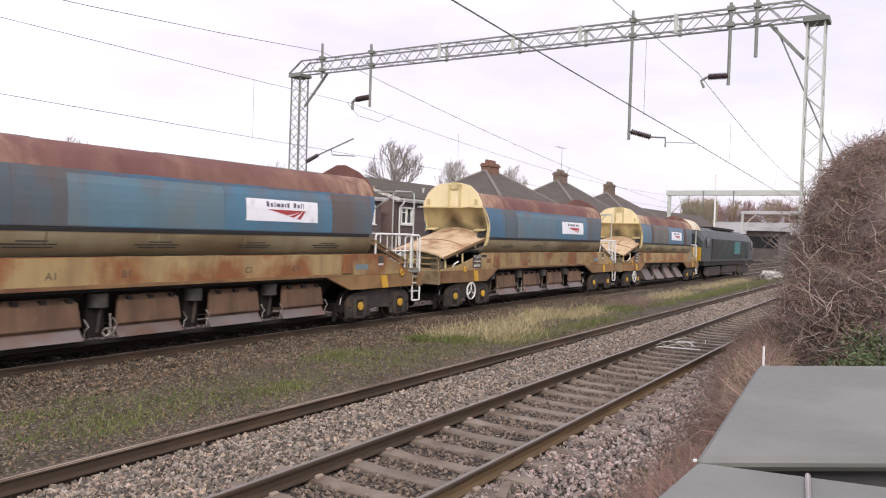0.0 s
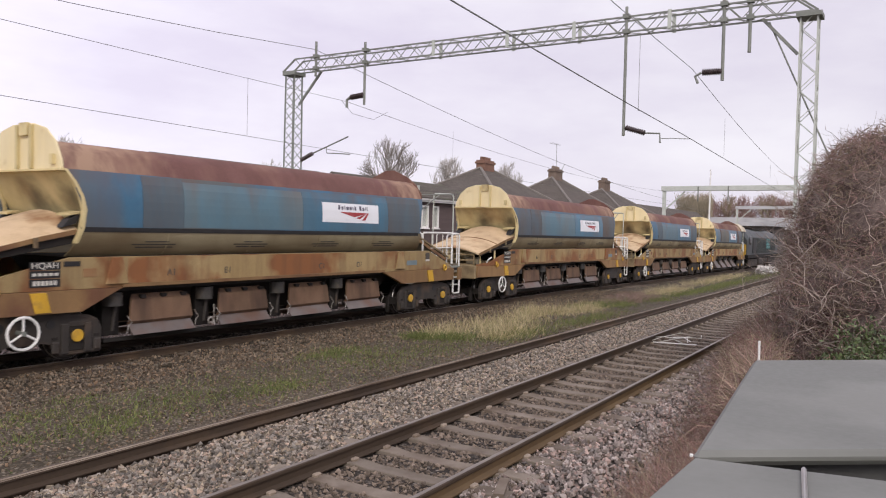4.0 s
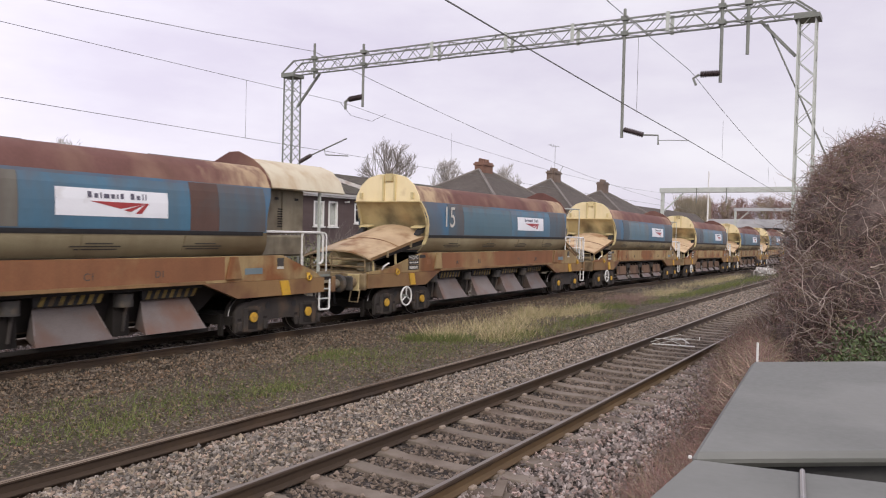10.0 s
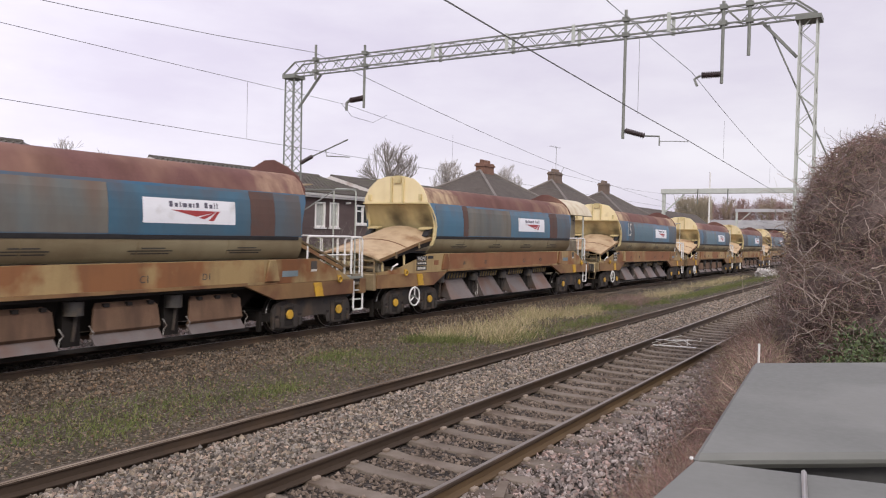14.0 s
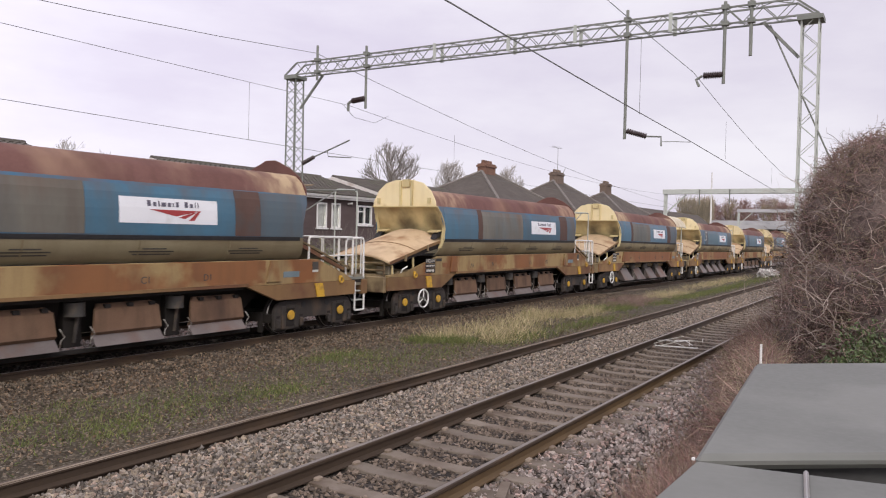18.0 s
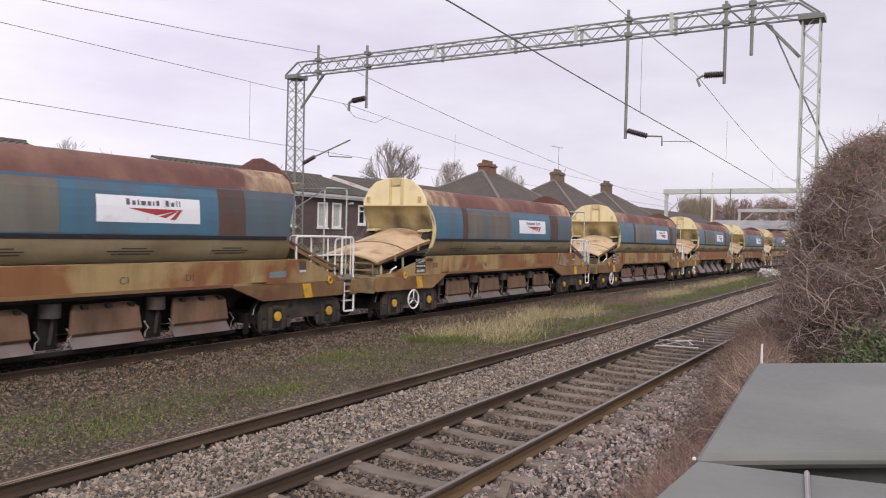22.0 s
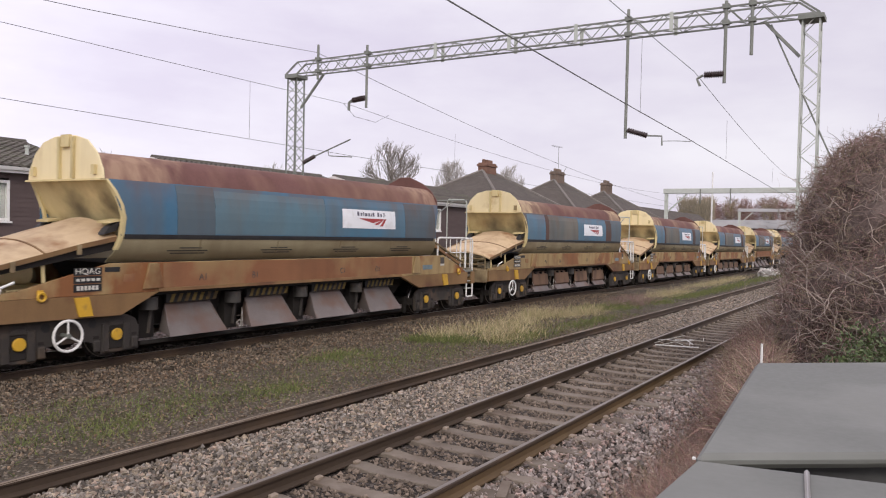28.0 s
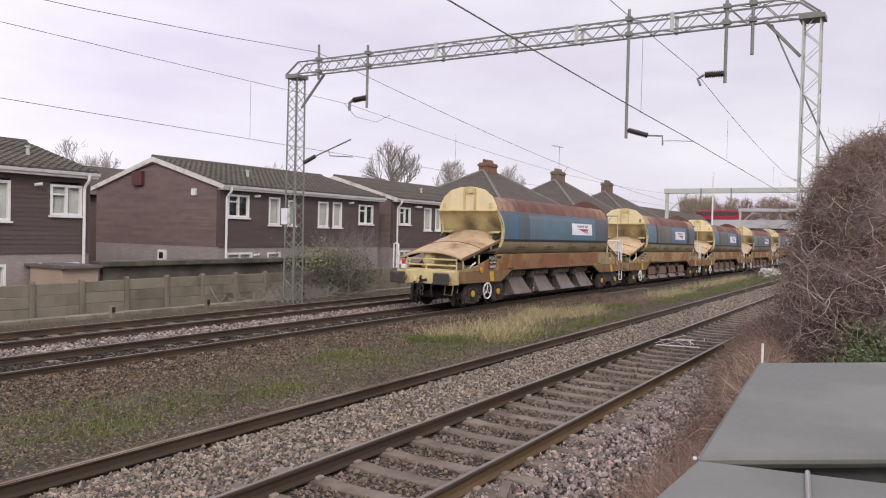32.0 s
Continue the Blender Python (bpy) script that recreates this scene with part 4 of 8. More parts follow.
def clad_house(x0, x1, label, windows, low_windows, lights, vents=(), gable=True, base=-0.9, eave=4.35, ridge=5.55, floor=1.5, depth=8.7, pipe_x=0.32):
    """Two-storey house: grey brick below, dark boarding above, tiled gable roof along the line."""
    y0, y1 = HOUSE_Y, HOUSE_Y + depth
    ym = (y0 + y1) / 2
    h = thing("house", label, "house", "dark-clad houses behind the fence", at=Matrix())
    bm = B()
    box(bm, x0 + 0.2, x1 - 0.2, y0 + 0.16, y1 - 0.1, base, eave - 0.1)
    part("inner_wall", bm, DARK, h)
    # lower storey, with the wall split round its windows
    def holed(name, z0, z1, holes, mat, off, thick, label_):
        bm = B()
        xs = sorted({x0, x1, *[a for a, b, c, d in holes], *[b for a, b, c, d in holes]})
        for a, b in zip(xs, xs[1:]):
            hit = [q for q in holes if q[0] <= a + 1e-6 and q[1] >= b - 1e-6]
            lo = z0
            for q in sorted(hit, key=lambda s: s[2]):
                if q[2] > lo:
                    box(bm, a, b, y0 - off, y0 - off + thick, lo, q[2])
                lo = max(lo, q[3])
            if lo < z1:
                box(bm, a, b, y0 - off, y0 - off + thick, lo, z1)
        return part(name, bm, mat, h, label_)
    holed("lower_wall", base, floor, [(a, a + w, z, z + hh) for a, w, z, hh, s, t in low_windows], RENDER_WALL, 0.0, 0.15, "grey-pink brick lower storey")
    # boards of the upper storey
    n = 18
    hi = eave - 0.12
    wall = part("upper_wall", box(B(), x0 + 0.02, x1 - 0.02, y0 + 0.121, y0 + 0.15, floor, hi), DARK, h, "dark purple-brown horizontal boarding")
    for i in range(n):
        za, zb = floor + (hi - floor) * i / n, floor + (hi - floor) * (i + 1) / n
        xs = sorted({x0, x1, *[q[0] for q in windows], *[q[0] + q[1] for q in windows]})
        spans = []
        for a, b in zip(xs, xs[1:]):
            hit = [q for q in windows if q[0] <= a + 1e-6 and q[0] + q[1] >= b - 1e-6 and q[2] < zb - 0.03 and q[2] + q[3] > za + 0.03]
            if not hit and spans and abs(spans[-1][1] - a) < 1e-6:
                spans[-1][1] = b
            elif not hit:
                spans.append([a, b])
        for a, b in spans:
            part("board", loft(B(), [[(s, y0 - 0.054, za), (s, y0 - 0.042, zb), (s, y0 + 0.12, zb), (s, y0 + 0.12, za)] for s in (a, b)]), PURPLE_BRICK, wall)
    # gable walls
    for side, gx0, gx1 in ((0, x0, x0 + 0.16), (1, x1 - 0.16, x1)):
        bm = B()
        prism_yz(bm, [(y0 + 0.15, floor), (y1, floor), (y1, eave - 0.05), (ym, ridge - 0.08), (y0 + 0.15, eave - 0.05)], gx0, gx1)
        gable = part("gable_wall", bm, GABLE_LIT, h, "horizontal boarding on the gable, coloured lighter as sunlit")
        out = -1 if side == 0 else 1
        face = gx0 if side == 0 else gx1
        for i in range(26):
            za, zb = floor + i * 0.15, floor + i * 0.15 + 0.15
            if zb > ridge - 0.2:
                break
            inset = max(0.0, (zb - eave + 0.05) / (ridge - 0.03 - eave) * (ym - y0 - 0.15))
            ya, yb = y0 + 0.13 + inset, y1 - inset
            part("board", loft(B(), [[(face + out * 0.022, s, za), (face + out * 0.008, s, zb), (face, s, zb), (face, s, za)] for s in (ya, yb)]), GABLE_LIT, gable)
        bm = B()
        box(bm, gx0 - 0.01, gx1 + 0.01, y0 + 0.15, y1, base, floor)
        part("gable_base", bm, RENDER_WALL, h)
        bm = B()
        xa, xb = (x0 - 0.14, x0 - 0.02) if side == 0 else (x1 + 0.02, x1 + 0.14)
        prism_yz(bm, [(y0 - 0.35, eave - 0.24), (ym, ridge - 0.12), (y1 + 0.3, eave - 0.24), (y1 + 0.3, eave - 0.03), (ym, ridge + 0.10), (y0 - 0.35, eave - 0.03)], xa, xb)
        part("barge_board", bm, surf("barge_white", (0.62, 0.58, 0.54), (0.74, 0.71, 0.68), 2.0, 0.7, 0.1, cc=(0.42, 0.33, 0.27), cc_at=0.6, cc_scale=2.0), h, "weathered white barge board")
    bm = B()
    prism_yz(bm, [(y0 - 0.33, eave - 0.09), (ym, ridge + 0.0), (y1 + 0.28, eave - 0.09), (ym, ridge - 0.2)], x0 - 0.1, x1 + 0.1)
    roof = part("roof", bm, ROOF_TILE, h, "grey-brown interlocking tiled roof")
    tile_courses(roof, x0 - 0.12, x1 + 0.12, y0 - 0.38, eave - 0.05, ym, ridge + 0.05)
    tile_courses(roof, x0 - 0.12, x1 + 0.12, y1 + 0.3, eave - 0.05, ym, ridge + 0.05, pitch=0.6, step=0.7)
    bm = B()
    pipe(bm, [(x0 - 0.12, ym, ridge + 0.1), (x1 + 0.12, ym, ridge + 0.1)], 0.11, 8)
    part("ridge_tiles", bm, ROOF_TILE, h)
    bm = B()
    box(bm, x0 - 0.12, x1 + 0.12, y0 - 0.36, y0 - 0.33, eave - 0.26, eave - 0.06)
    part("fascia", bm, WHITE, h, "white fascia board")
    bm = B()
    box(bm, x0 - 0.12, x1 + 0.12, y0 - 0.33, y0 - 0.06, eave - 0.26, eave - 0.23)
    part("soffit", bm, WHITE, h)
    bm = B()
    loft(bm, [[(s, y0 - 0.48, eave - 0.06), (s, y0 - 0.44, eave - 0.17), (s, y0 - 0.38, eave - 0.17), (s, y0 - 0.365, eave - 0.06)] for s in (x0 - 0.15, x1 + 0.15)])
    part("gutter", bm, WHITE, h, "white gutter")
    bm = B()
    pipe(bm, fillet([(x0 + pipe_x, y0 - 0.42, eave - 0.15), (x0 + pipe_x, y0 - 0.42, eave - 0.32), (x0 + pipe_x, y0 - 0.13, eave - 0.6), (x0 + pipe_x, y0 - 0.13, base)], 0.1), 0.055, 8)
    part("downpipe", bm, WHITE, h, "white downpipe")
    for a, w, z, hh, s, t in windows:
        window_unit(h, a, y0 - 0.05, z, w, hh, s, t)
    for a, w, z, hh, s, t in low_windows:
        window_unit(h, a, y0, z, w, hh, s, t)
    for lx, lz in lights:
        bm = B()
        box(bm, lx - 0.06, lx + 0.06, y0 - 0.12, y0 - 0.065, lz - 0.05, lz + 0.05)
        pipe(bm, [(lx, y0 - 0.12, lz), (lx + 0.14, y0 - 0.26, lz + 0.03)], 0.055, 8)
        part("wall_light", bm, WHITE, h, "small white wall light")
    for vx in vents:
        bm = B()
        rod(bm, (vx, y0 + 1.6, eave + 0.38), (vx, y0 + 1.6, eave + 0.86), 0.07, 8)
        disc(bm, (vx, y0 + 1.6, eave + 0.86), "z", 0.1, 0.06, 8)
        part("roof_vent", bm, GALV, h, "grey roof vent pipe")
    return h


def build_houses():
    a = clad_house(2.0, 17.3, "dark-clad two-storey house with white windows and tiled roof",
                   [(9.2, 0.8, 2.5, 1.32, 0, False), (13.2, 1.15, 2.5, 1.32, 1, False), (15.78, 1.17, 2.74, 1.06, 1, True)], [(12.9, 1.35, -0.2, 1.2, 1, False), (15.8, 1.1, 0.32, 0.7, 1, True)], [(15.23, 3.76), (15.24, 0.98)], (15.9,), pipe_x=15.02, floor=1.38)
    b = clad_house(23.5, 35.2, "dark-clad two-storey house with boarded gable and white windows",
                   [(23.95, 1.25, 2.92, 0.98, 1, True), (26.5, 0.7, 2.63, 1.27, 0, False), (27.8, 0.5, 2.63, 1.2, 0, False), (29.99, 0.76, 2.6, 1.26, 0, False), (31.15, 0.7, 2.6, 1.28, 0, False), (33.34, 1.27, 2.82, 1.03, 1, True)],
                   [(24.0, 1.5, 0.55, 0.75, 1, False), (26.5, 0.85, 0.55, 0.75, 0, False)], [(25.6, 3.9), (25.6, 1.2), (32.5, 3.9)], (26.7,), floor=1.57)
    # gable fittings
    bm = B()
    box(bm, 23.3, 23.5, 31.05, 31.75, 4.35, 5.0)
    part("alarm_box", bm, surf("maroon_box", (0.09, 0.03, 0.03), (0.12, 0.045, 0.04), 3, 0.6, 0.05), b, "maroon wall box on the gable")
    bm = B()
    box(bm, 23.4, 23.5, 27.42, 27.7, 3.85, 4.15)
    part("vent_plate", bm, WHITE, b, "white vent plate")
    for z in (1.05,):
        bm = B()
        box(bm, 23.38, 23.5, 29.4, 29.9, z - 0.22, z + 0.3)
        sw = part("small_window", bm, WHITE, b, "small white window in the gable")
        part("pane", box(B(), 23.36, 23.385, 29.52, 29.78, z - 0.1, z + 0.18), DARK_GLASS, sw)
    clad_house(36.6, 49.5, "dark-clad two-storey house with white windows at the far end",
               [(37.2, 1.15, 2.88, 0.98, 1, True), (39.9, 0.78, 2.57, 1.36, 0, False), (41.2, 0.7, 2.57, 1.36, 0, False), (45.4, 0.72, 2.65, 1.5, 0, False)],
               [(37.3, 1.2, 0.6, 0.7, 1, False)], [(38.9, 3.95), (39.2, 3.95)], (42.0,), eave=4.42, ridge=5.65)
    # low flank and service pipe between the first two houses
    s = thing("back_house", "brick house with a dull roof behind the clad houses", "building", at=Matrix())
    bm = B()
    box(bm, 15.0, 30.0, 37.0, 43.0, -0.9, 4.0)
    part("wall", bm, GABLE_LIT, s)
    bm = B()
    prism_yz(bm, [(36.6, 4.0), (43.4, 4.0), (40.0, 5.75)], 14.8, 30.2)
    part("roof", bm, ROOF_FAR, s)
    # hipped semi-detached houses beyond
    def hip_house(xc, yc, w, d, eave, ridge, chim, cmat, label, aerial=True):
        h = thing("semi_detached_house", label, "house", "hip-roofed houses beyond", at=pose(xc, yc, 0))
        bm = B()
        box(bm, -w / 2, w / 2, -d / 2, d / 2, -0.9, eave)
        part("wall", bm, WALL_FAR, h)
        bm = B()
        r = 0.9
        o = 0.45
        v = [bm.verts.new(p) for p in ((-w / 2 - o, -d / 2 - o, eave), (w / 2 + o, -d / 2 - o, eave), (w / 2 + o, d / 2 + o, eave), (-w / 2 - o, d / 2 + o, eave), (-r, 0, ridge), (r, 0, ridge))]
        for f in ((0, 1, 5, 4), (1, 2, 5), (2, 3, 4, 5), (3, 0, 4), (3, 2, 1, 0)):
            bm.faces.new([v[i] for i in f])
        part("roof", bm, ROOF_FAR, h, "grey-brown plain-tiled hipped roof")
        for a, b_ in (((-w / 2 - o, -d / 2 - o, eave), (-r, 0, ridge)), ((w / 2 + o, -d / 2 - o, eave), (r, 0, ridge)), ((-w / 2 - o, d / 2 + o, eave), (-r, 0, ridge)), ((-r, 0, ridge), (r, 0, ridge))):
            bm = B()
            rod(bm, a, b_, 0.14, 6)
            part("hip_tiles", bm, surf("hip_tile", (0.16, 0.14, 0.125), (0.22, 0.2, 0.18), 2, 0.9, 0.2), h)
        cw = 0.95
        c = part("chimney", box(B(), -cw, cw, -0.45, 0.45, ridge - 0.9, chim), cmat, h, "brick chimney stack")
        bm = B()
        box(bm, -cw - 0.09, cw + 0.09, -0.54, 0.54, chim - 0.32, chim - 0.14)
        part("corbel", bm, cmat, c)
        for i in range(4):
            bm = B()
            rod(bm, (-0.72 + i * 0.48, 0, chim), (-0.72 + i * 0.48, 0, chim + 0.32), 0.17, 10, 0.14)
            part("chimney_pot", bm, BRICK_RED if cmat is BRICK_RED else BRICK_BUFF, c)
        if aerial:
            bm = B()
            rod(bm, (0.9, 0.3, chim - 0.4), (0.9, 0.3, chim + 2.9), 0.026, 5)
            rod(bm, (-0.9, 0.3, chim + 2.8), (1.6, 0.1, chim + 2.85), 0.018, 5)
            rod(bm, (1.05, 0.1, chim - 0.7), (2.1, -0.2, chim + 0.75), 0.03, 5)
            for k in range(6):
                rod(bm, (-0.8 + k * 0.42, 0.0, chim + 2.9), (-0.8 + k * 0.42, 0.6, chim + 2.85), 0.01, 4)
            part("tv_aerial", bm, GALV_DARK, h, "thin roof-top television aerial")
        for wx in (-w / 4, w / 4):
            bm = B()
            box(bm, wx - 0.9, wx + 0.9, -d / 2 - 0.06, -d / 2 - 0.01, eave - 2.0, eave - 0.5)
            g = part("window", bm, DARK_GLASS, h)
            bm = B()
            box(bm, wx - 1.0, wx + 1.0, -d / 2 - 0.09, -d / 2 - 0.065, eave - 2.1, eave - 2.0)
            box(bm, wx - 1.0, wx + 1.0, -d / 2 - 0.09, -d / 2 - 0.065, eave - 0.5, eave - 0.4)
            box(bm, wx - 0.05, wx + 0.05, -d / 2 - 0.09, -d / 2 - 0.065, eave - 2.0, eave - 0.5)
            part("window_frame", bm, WHITE, g)
    hip_house(63.3, 34.2, 13.0, 9.5, 5.0, 8.3, 9.02, BRICK_RED, "hip-roofed house with red brick chimney and grey tiles", False)
    hip_house(79.8, 34.2, 13.0, 9.5, 5.0, 8.6, 9.55, BRICK_BUFF, "hip-roofed house with buff chimney and television aerial", True)
    hip_house(95.8, 34.2, 13.0, 9.5, 5.0, 8.25, 9.4, BRICK_BUFF, "hip-roofed house with grey-brown chimney", False)

# ---- the ballast train ----
# body side from the top edge down: half width, height, where it ends at the rear and at the front
SIDE = [(0.62, 4.05, 0.74, 12.34), (0.86, 4, 0.74, 12.34), (1.07, 3.83, 0.74, 12.35), (1.22, 3.52, 0.74, 12.36), (1.29, 3.3, 0.88, 12.3), (1.325, 3.05, 1.0, 12.2),
        (1.335, 2.8, 1.06, 12.14), (1.33, 2.47, 1.02, 12.14), (1.315, 2.33, 0.97, 12.16), (1.275, 2.19, 0.93, 12.19), (1.2, 2.06, 0.88, 12.22), (1.08, 1.95, 0.85, 12.26)]


def half_width(z):
    zs = [s[1] for s in SIDE][::-1]
    return float(np.interp(z, zs, [s[0] for s in SIDE][::-1]))


def strip(bm, rows, s, t=0.035):
    """A curved plate of the body's side s, between the rows of SIDE, with thickness."""
    outer = [(r[2], s * r[0], r[1]) for r in rows], [(r[3], s * r[0], r[1]) for r in rows]
    inner = [[(x, y - s * t, z) for x, y, z in reversed(o)] for o in outer]
    xs = [0, 0.2, 0.4, 0.6, 0.8, 1.0]
    secs = []
    for q in xs:
        a = [Vector(p).lerp(Vector(p2), q) for p, p2 in zip(outer[0] + inner[0], outer[1] + inner[1])]
        secs.append(a)
    return loft(bm, secs)


def skin(bm, s, x0, x1, z0, z1, off=0.005, n=6):
    """A thin plate on the body's side."""
    zs = [z0 + (z1 - z0) * i / n for i in range(n + 1)]
    line = [(s * (half_width(z) + off), z) for z in zs] + [(s * (half_width(z) + 0.0005), z) for z in reversed(zs)]
    return prism_yz(bm, line, x0, x1)


def arch(x, edge, crown, half, t):
    top = [(x, half * k, edge + (crown - edge) * (1 - abs(k) ** 2.2)) for k in (-1, -0.75, -0.5, -0.25, 0, 0.25, 0.5, 0.75, 1)]
    return top + [(a, b * 0.985, c - t) for a, b, c in reversed(top)]


def bogie(parent, xc, handwheel):
    """A two-axle bogie: side frames with yellow axle ends; its wheelsets turn."""
    g = thing("bogie", "", "")
    for k in ("label", "category"):
        if k in g:
            del g[k]
    g.parent = parent
    for s in (-1, 1):
        bm = B()
        y0, y1 = sorted((s * 0.99, s * 1.10))
        outline = [(1.46, 0.17), (1.47, 0.62), (1.38, 0.78), (1.2, 0.87), (0.7, 0.9), (0.5, 0.955)]
        foot = [(0.62, 0.15), (0.6, 0.27), (0.5, 0.29), (0.46, 0.41), (0.3, 0.44)]
        prism_xz(bm, [(xc - x, z) for x, z in outline] + [(xc + x, z) for x, z in reversed(outline)] + [(xc + x, z) for x, z in foot] + [(xc - x, z) for x, z in reversed(foot)], y0, y1)
        f = part("side_frame", bm, BOGIE, g, soft_edge=0.02)
        for k in (-0.94, 0.94):
            ya, yb = sorted((s * 1.10, s * 1.135))
            bm = B()
            for x0, x1, z0, z1 in ((-0.3, -0.15, 0.19, 0.74), (0.15, 0.3, 0.19, 0.74), (-0.15, 0.15, 0.67, 0.77)):
                box(bm, xc + k + x0, xc + k + x1, ya, yb, z0, z1)
            part("horn_guide", bm, BOGIE, f, soft_edge=0.015)
            # near-black plate paints the shade of the recess round the axle cap
            part("axlebox", box(B(), xc + k - 0.148, xc + k + 0.148, *sorted((s * 1.101, s * 1.118)), 0.24, 0.668), DARK, f, soft_edge=0.008)
            bm = B()
            disc(bm, (xc + k, s * 1.145, 0.51), "y", 0.118, 0.05, 16)
            part("axle_cap", bm, YELLOW, f, "yellow axle-end cap", soft_edge=0.012)
            for j in (-0.41, 0.41):
                part("spring_pot", box(B(), xc + k + j - 0.07, xc + k + j + 0.07, *sorted((s * 1.101, s * 1.15)), 0.21, 0.43), BOGIE, f, soft_edge=0.025)
                # flat dark plate on the frame gives the shade inside a pocket
                part("frame_pocket", box(B(), xc + k + j - 0.055, xc + k + j + 0.055, *sorted((s * 1.1, s * 1.106)), 0.455, 0.51), DARK, f, "dark plate painting the shade in a frame pocket")
        for j in (-0.45, 0.45):
            # no hole is cut: a black disc gives its shade
            part("frame_hole", disc(B(), (xc + j, s * 1.103, 0.745), "y", 0.085, 0.006, 12), BLACK, f, "black disc painting the shade in a frame hole")
    part("bolster", box(B(), xc - 0.35, xc + 0.35, -0.99, 0.99, 0.45, 0.82), DARK, g)
    for k in (-1.44, 1.44):
        part("end_beam", box(B(), xc + k - 0.06, xc + k + 0.06, -0.99, 0.99, 0.35, 0.55), DARK, g)
    for k in (-1.58, 1.58):
        for s in (-0.75, 0.75):
            part("guard_iron", box(B(), xc + k - 0.04, xc + k + 0.04, s - 0.05, s + 0.05, 0.12, 0.6), DARK, g)
    sets = []
    for k in (-0.94, 0.94):
        bm = B()
        rod(bm, (0, -1.0, 0), (0, 1.0, 0), 0.085, 10)
        for s in (-1, 1):
            disc(bm, (0, s * 0.745, 0), "y", 0.46, 0.12, 28)
            disc(bm, (0, s * 0.69, 0), "y", 0.49, 0.03, 28)
            for q in range(4):
                a = q * math.pi / 2
                disc(bm, (0.27 * math.cos(a), s * 0.81, 0.27 * math.sin(a)), "y", 0.05, 0.02, 8)
        w = part("wheelset", bm, surf("wheel_steel", (0.026, 0.022, 0.019), (0.05, 0.042, 0.037), 4, 0.7, 0.1) if "wheel_steel" not in bpy.data.materials else bpy.data.materials["wheel_steel"], parent, "steel wheelset with worn treads", smooth=True)
        for s in (-1, 1):
            part("tyre", ring_bar(B(), (0, s * 0.79, 0), "y", 0.458, 0.013, 28, 5), STEEL, w, "bright worn tyre edge", smooth=True)
        w.location = (xc + k, 0, 0.51)
        sets.append(w)
    if handwheel:
        hw = new("handwheel")
        hw.parent = parent
        bm = B()
        ring_bar(bm, (0, -1.28, 0.66), "y", 0.275, 0.026)
        part("rim", bm, WHITE, hw, "white-painted rim", smooth=True)
        for q in (90, 210, 330):
            a = radians(q)
            bm = B()
            rod(bm, (0, -1.28, 0.66), (0.265 * math.cos(a), -1.28, 0.66 + 0.265 * math.sin(a)), 0.02, 6)
            part("spoke", bm, WHITE, hw)
        bm = B()
        rod(bm, (0, -1.32, 0.66), (0, -1.1, 0.66), 0.045, 8)
        part("spindle", bm, GALV_DARK, hw)
    return sets


def logo_board(parent, s, x0):
    """White board with a red arrow sign and a line of dark bars in place of the owner's name."""
    wide, lift = 2.38, lambda z: 2.725 + (z - 2.64) * 0.80
    bm = B()
    skin(bm, s, x0, x0 + wide, 2.725, 3.23, 0.012, 5)
    b = part("owner_board", bm, SIGN_WHITE, parent, "white board with a red arrow emblem and dark bars")
    def flat(poly, mat, name):
        bm = B()
        off = 0.014
        loft(bm, [[(x0 + x, s * (half_width(lift(z)) + off + e), lift(z)) for x, z in poly] for e in (0, 0.003)])
        part(name, bm, mat, b)
    flip = (lambda x: x) if s < 0 else (lambda x: wide - x)
    for k, (a, c) in enumerate(((0.62, 0.70), (0.755, 0.83), (0.875, 0.91), (0.95, 1.06), (1.10, 1.18), (1.22, 1.255), (1.30, 1.37), (1.52, 1.60), (1.65, 1.73), (1.78, 1.805), (1.85, 1.875))):
        top = 3.205 if k in (0, 7, 9, 10) else 3.19 if k in (2, 6) else 3.165
        flat([(flip(a), 3.06), (flip(c), 3.06), (flip(c), top), (flip(a), top)], SIGN_INK, "dark_bar")
    flat([(flip(0.66), 2.985), (flip(1.9), 2.985), (flip(1.62), 2.91), (flip(1.3), 2.83)], SIGN_RED, "emblem")
    flat([(flip(1.36), 2.80), (flip(1.74), 2.94), (flip(1.82), 2.95), (flip(1.52), 2.77)], SIGN_RED, "emblem")
    flat([(flip(1.62), 2.73), (flip(1.76), 2.73), (flip(1.93), 2.985), (flip(1.86), 2.985)], SIGN_RED, "emblem")


def dress(w, layout, board_x, roof, sill, sides=(-1, 1)):
    """Each wagon's own paint: repainted patches, bare rust, owner's board, roof and sill."""
    for c in w.children:
        kind = c.name.split(".")[0]
        if kind in ("roof_side", "sill_panel"):
            c.material_slots[0].link = "OBJECT"
            c.material_slots[0].material = roof if kind == "roof_side" else sill
    for s in sides:
        for x0, x1, z0, z1, m, n, tag in layout:
            part(n, skin(B(), s, x0, x1, z0, z1, 0.006), m, w, tag)
        logo_board(w, s, board_x)


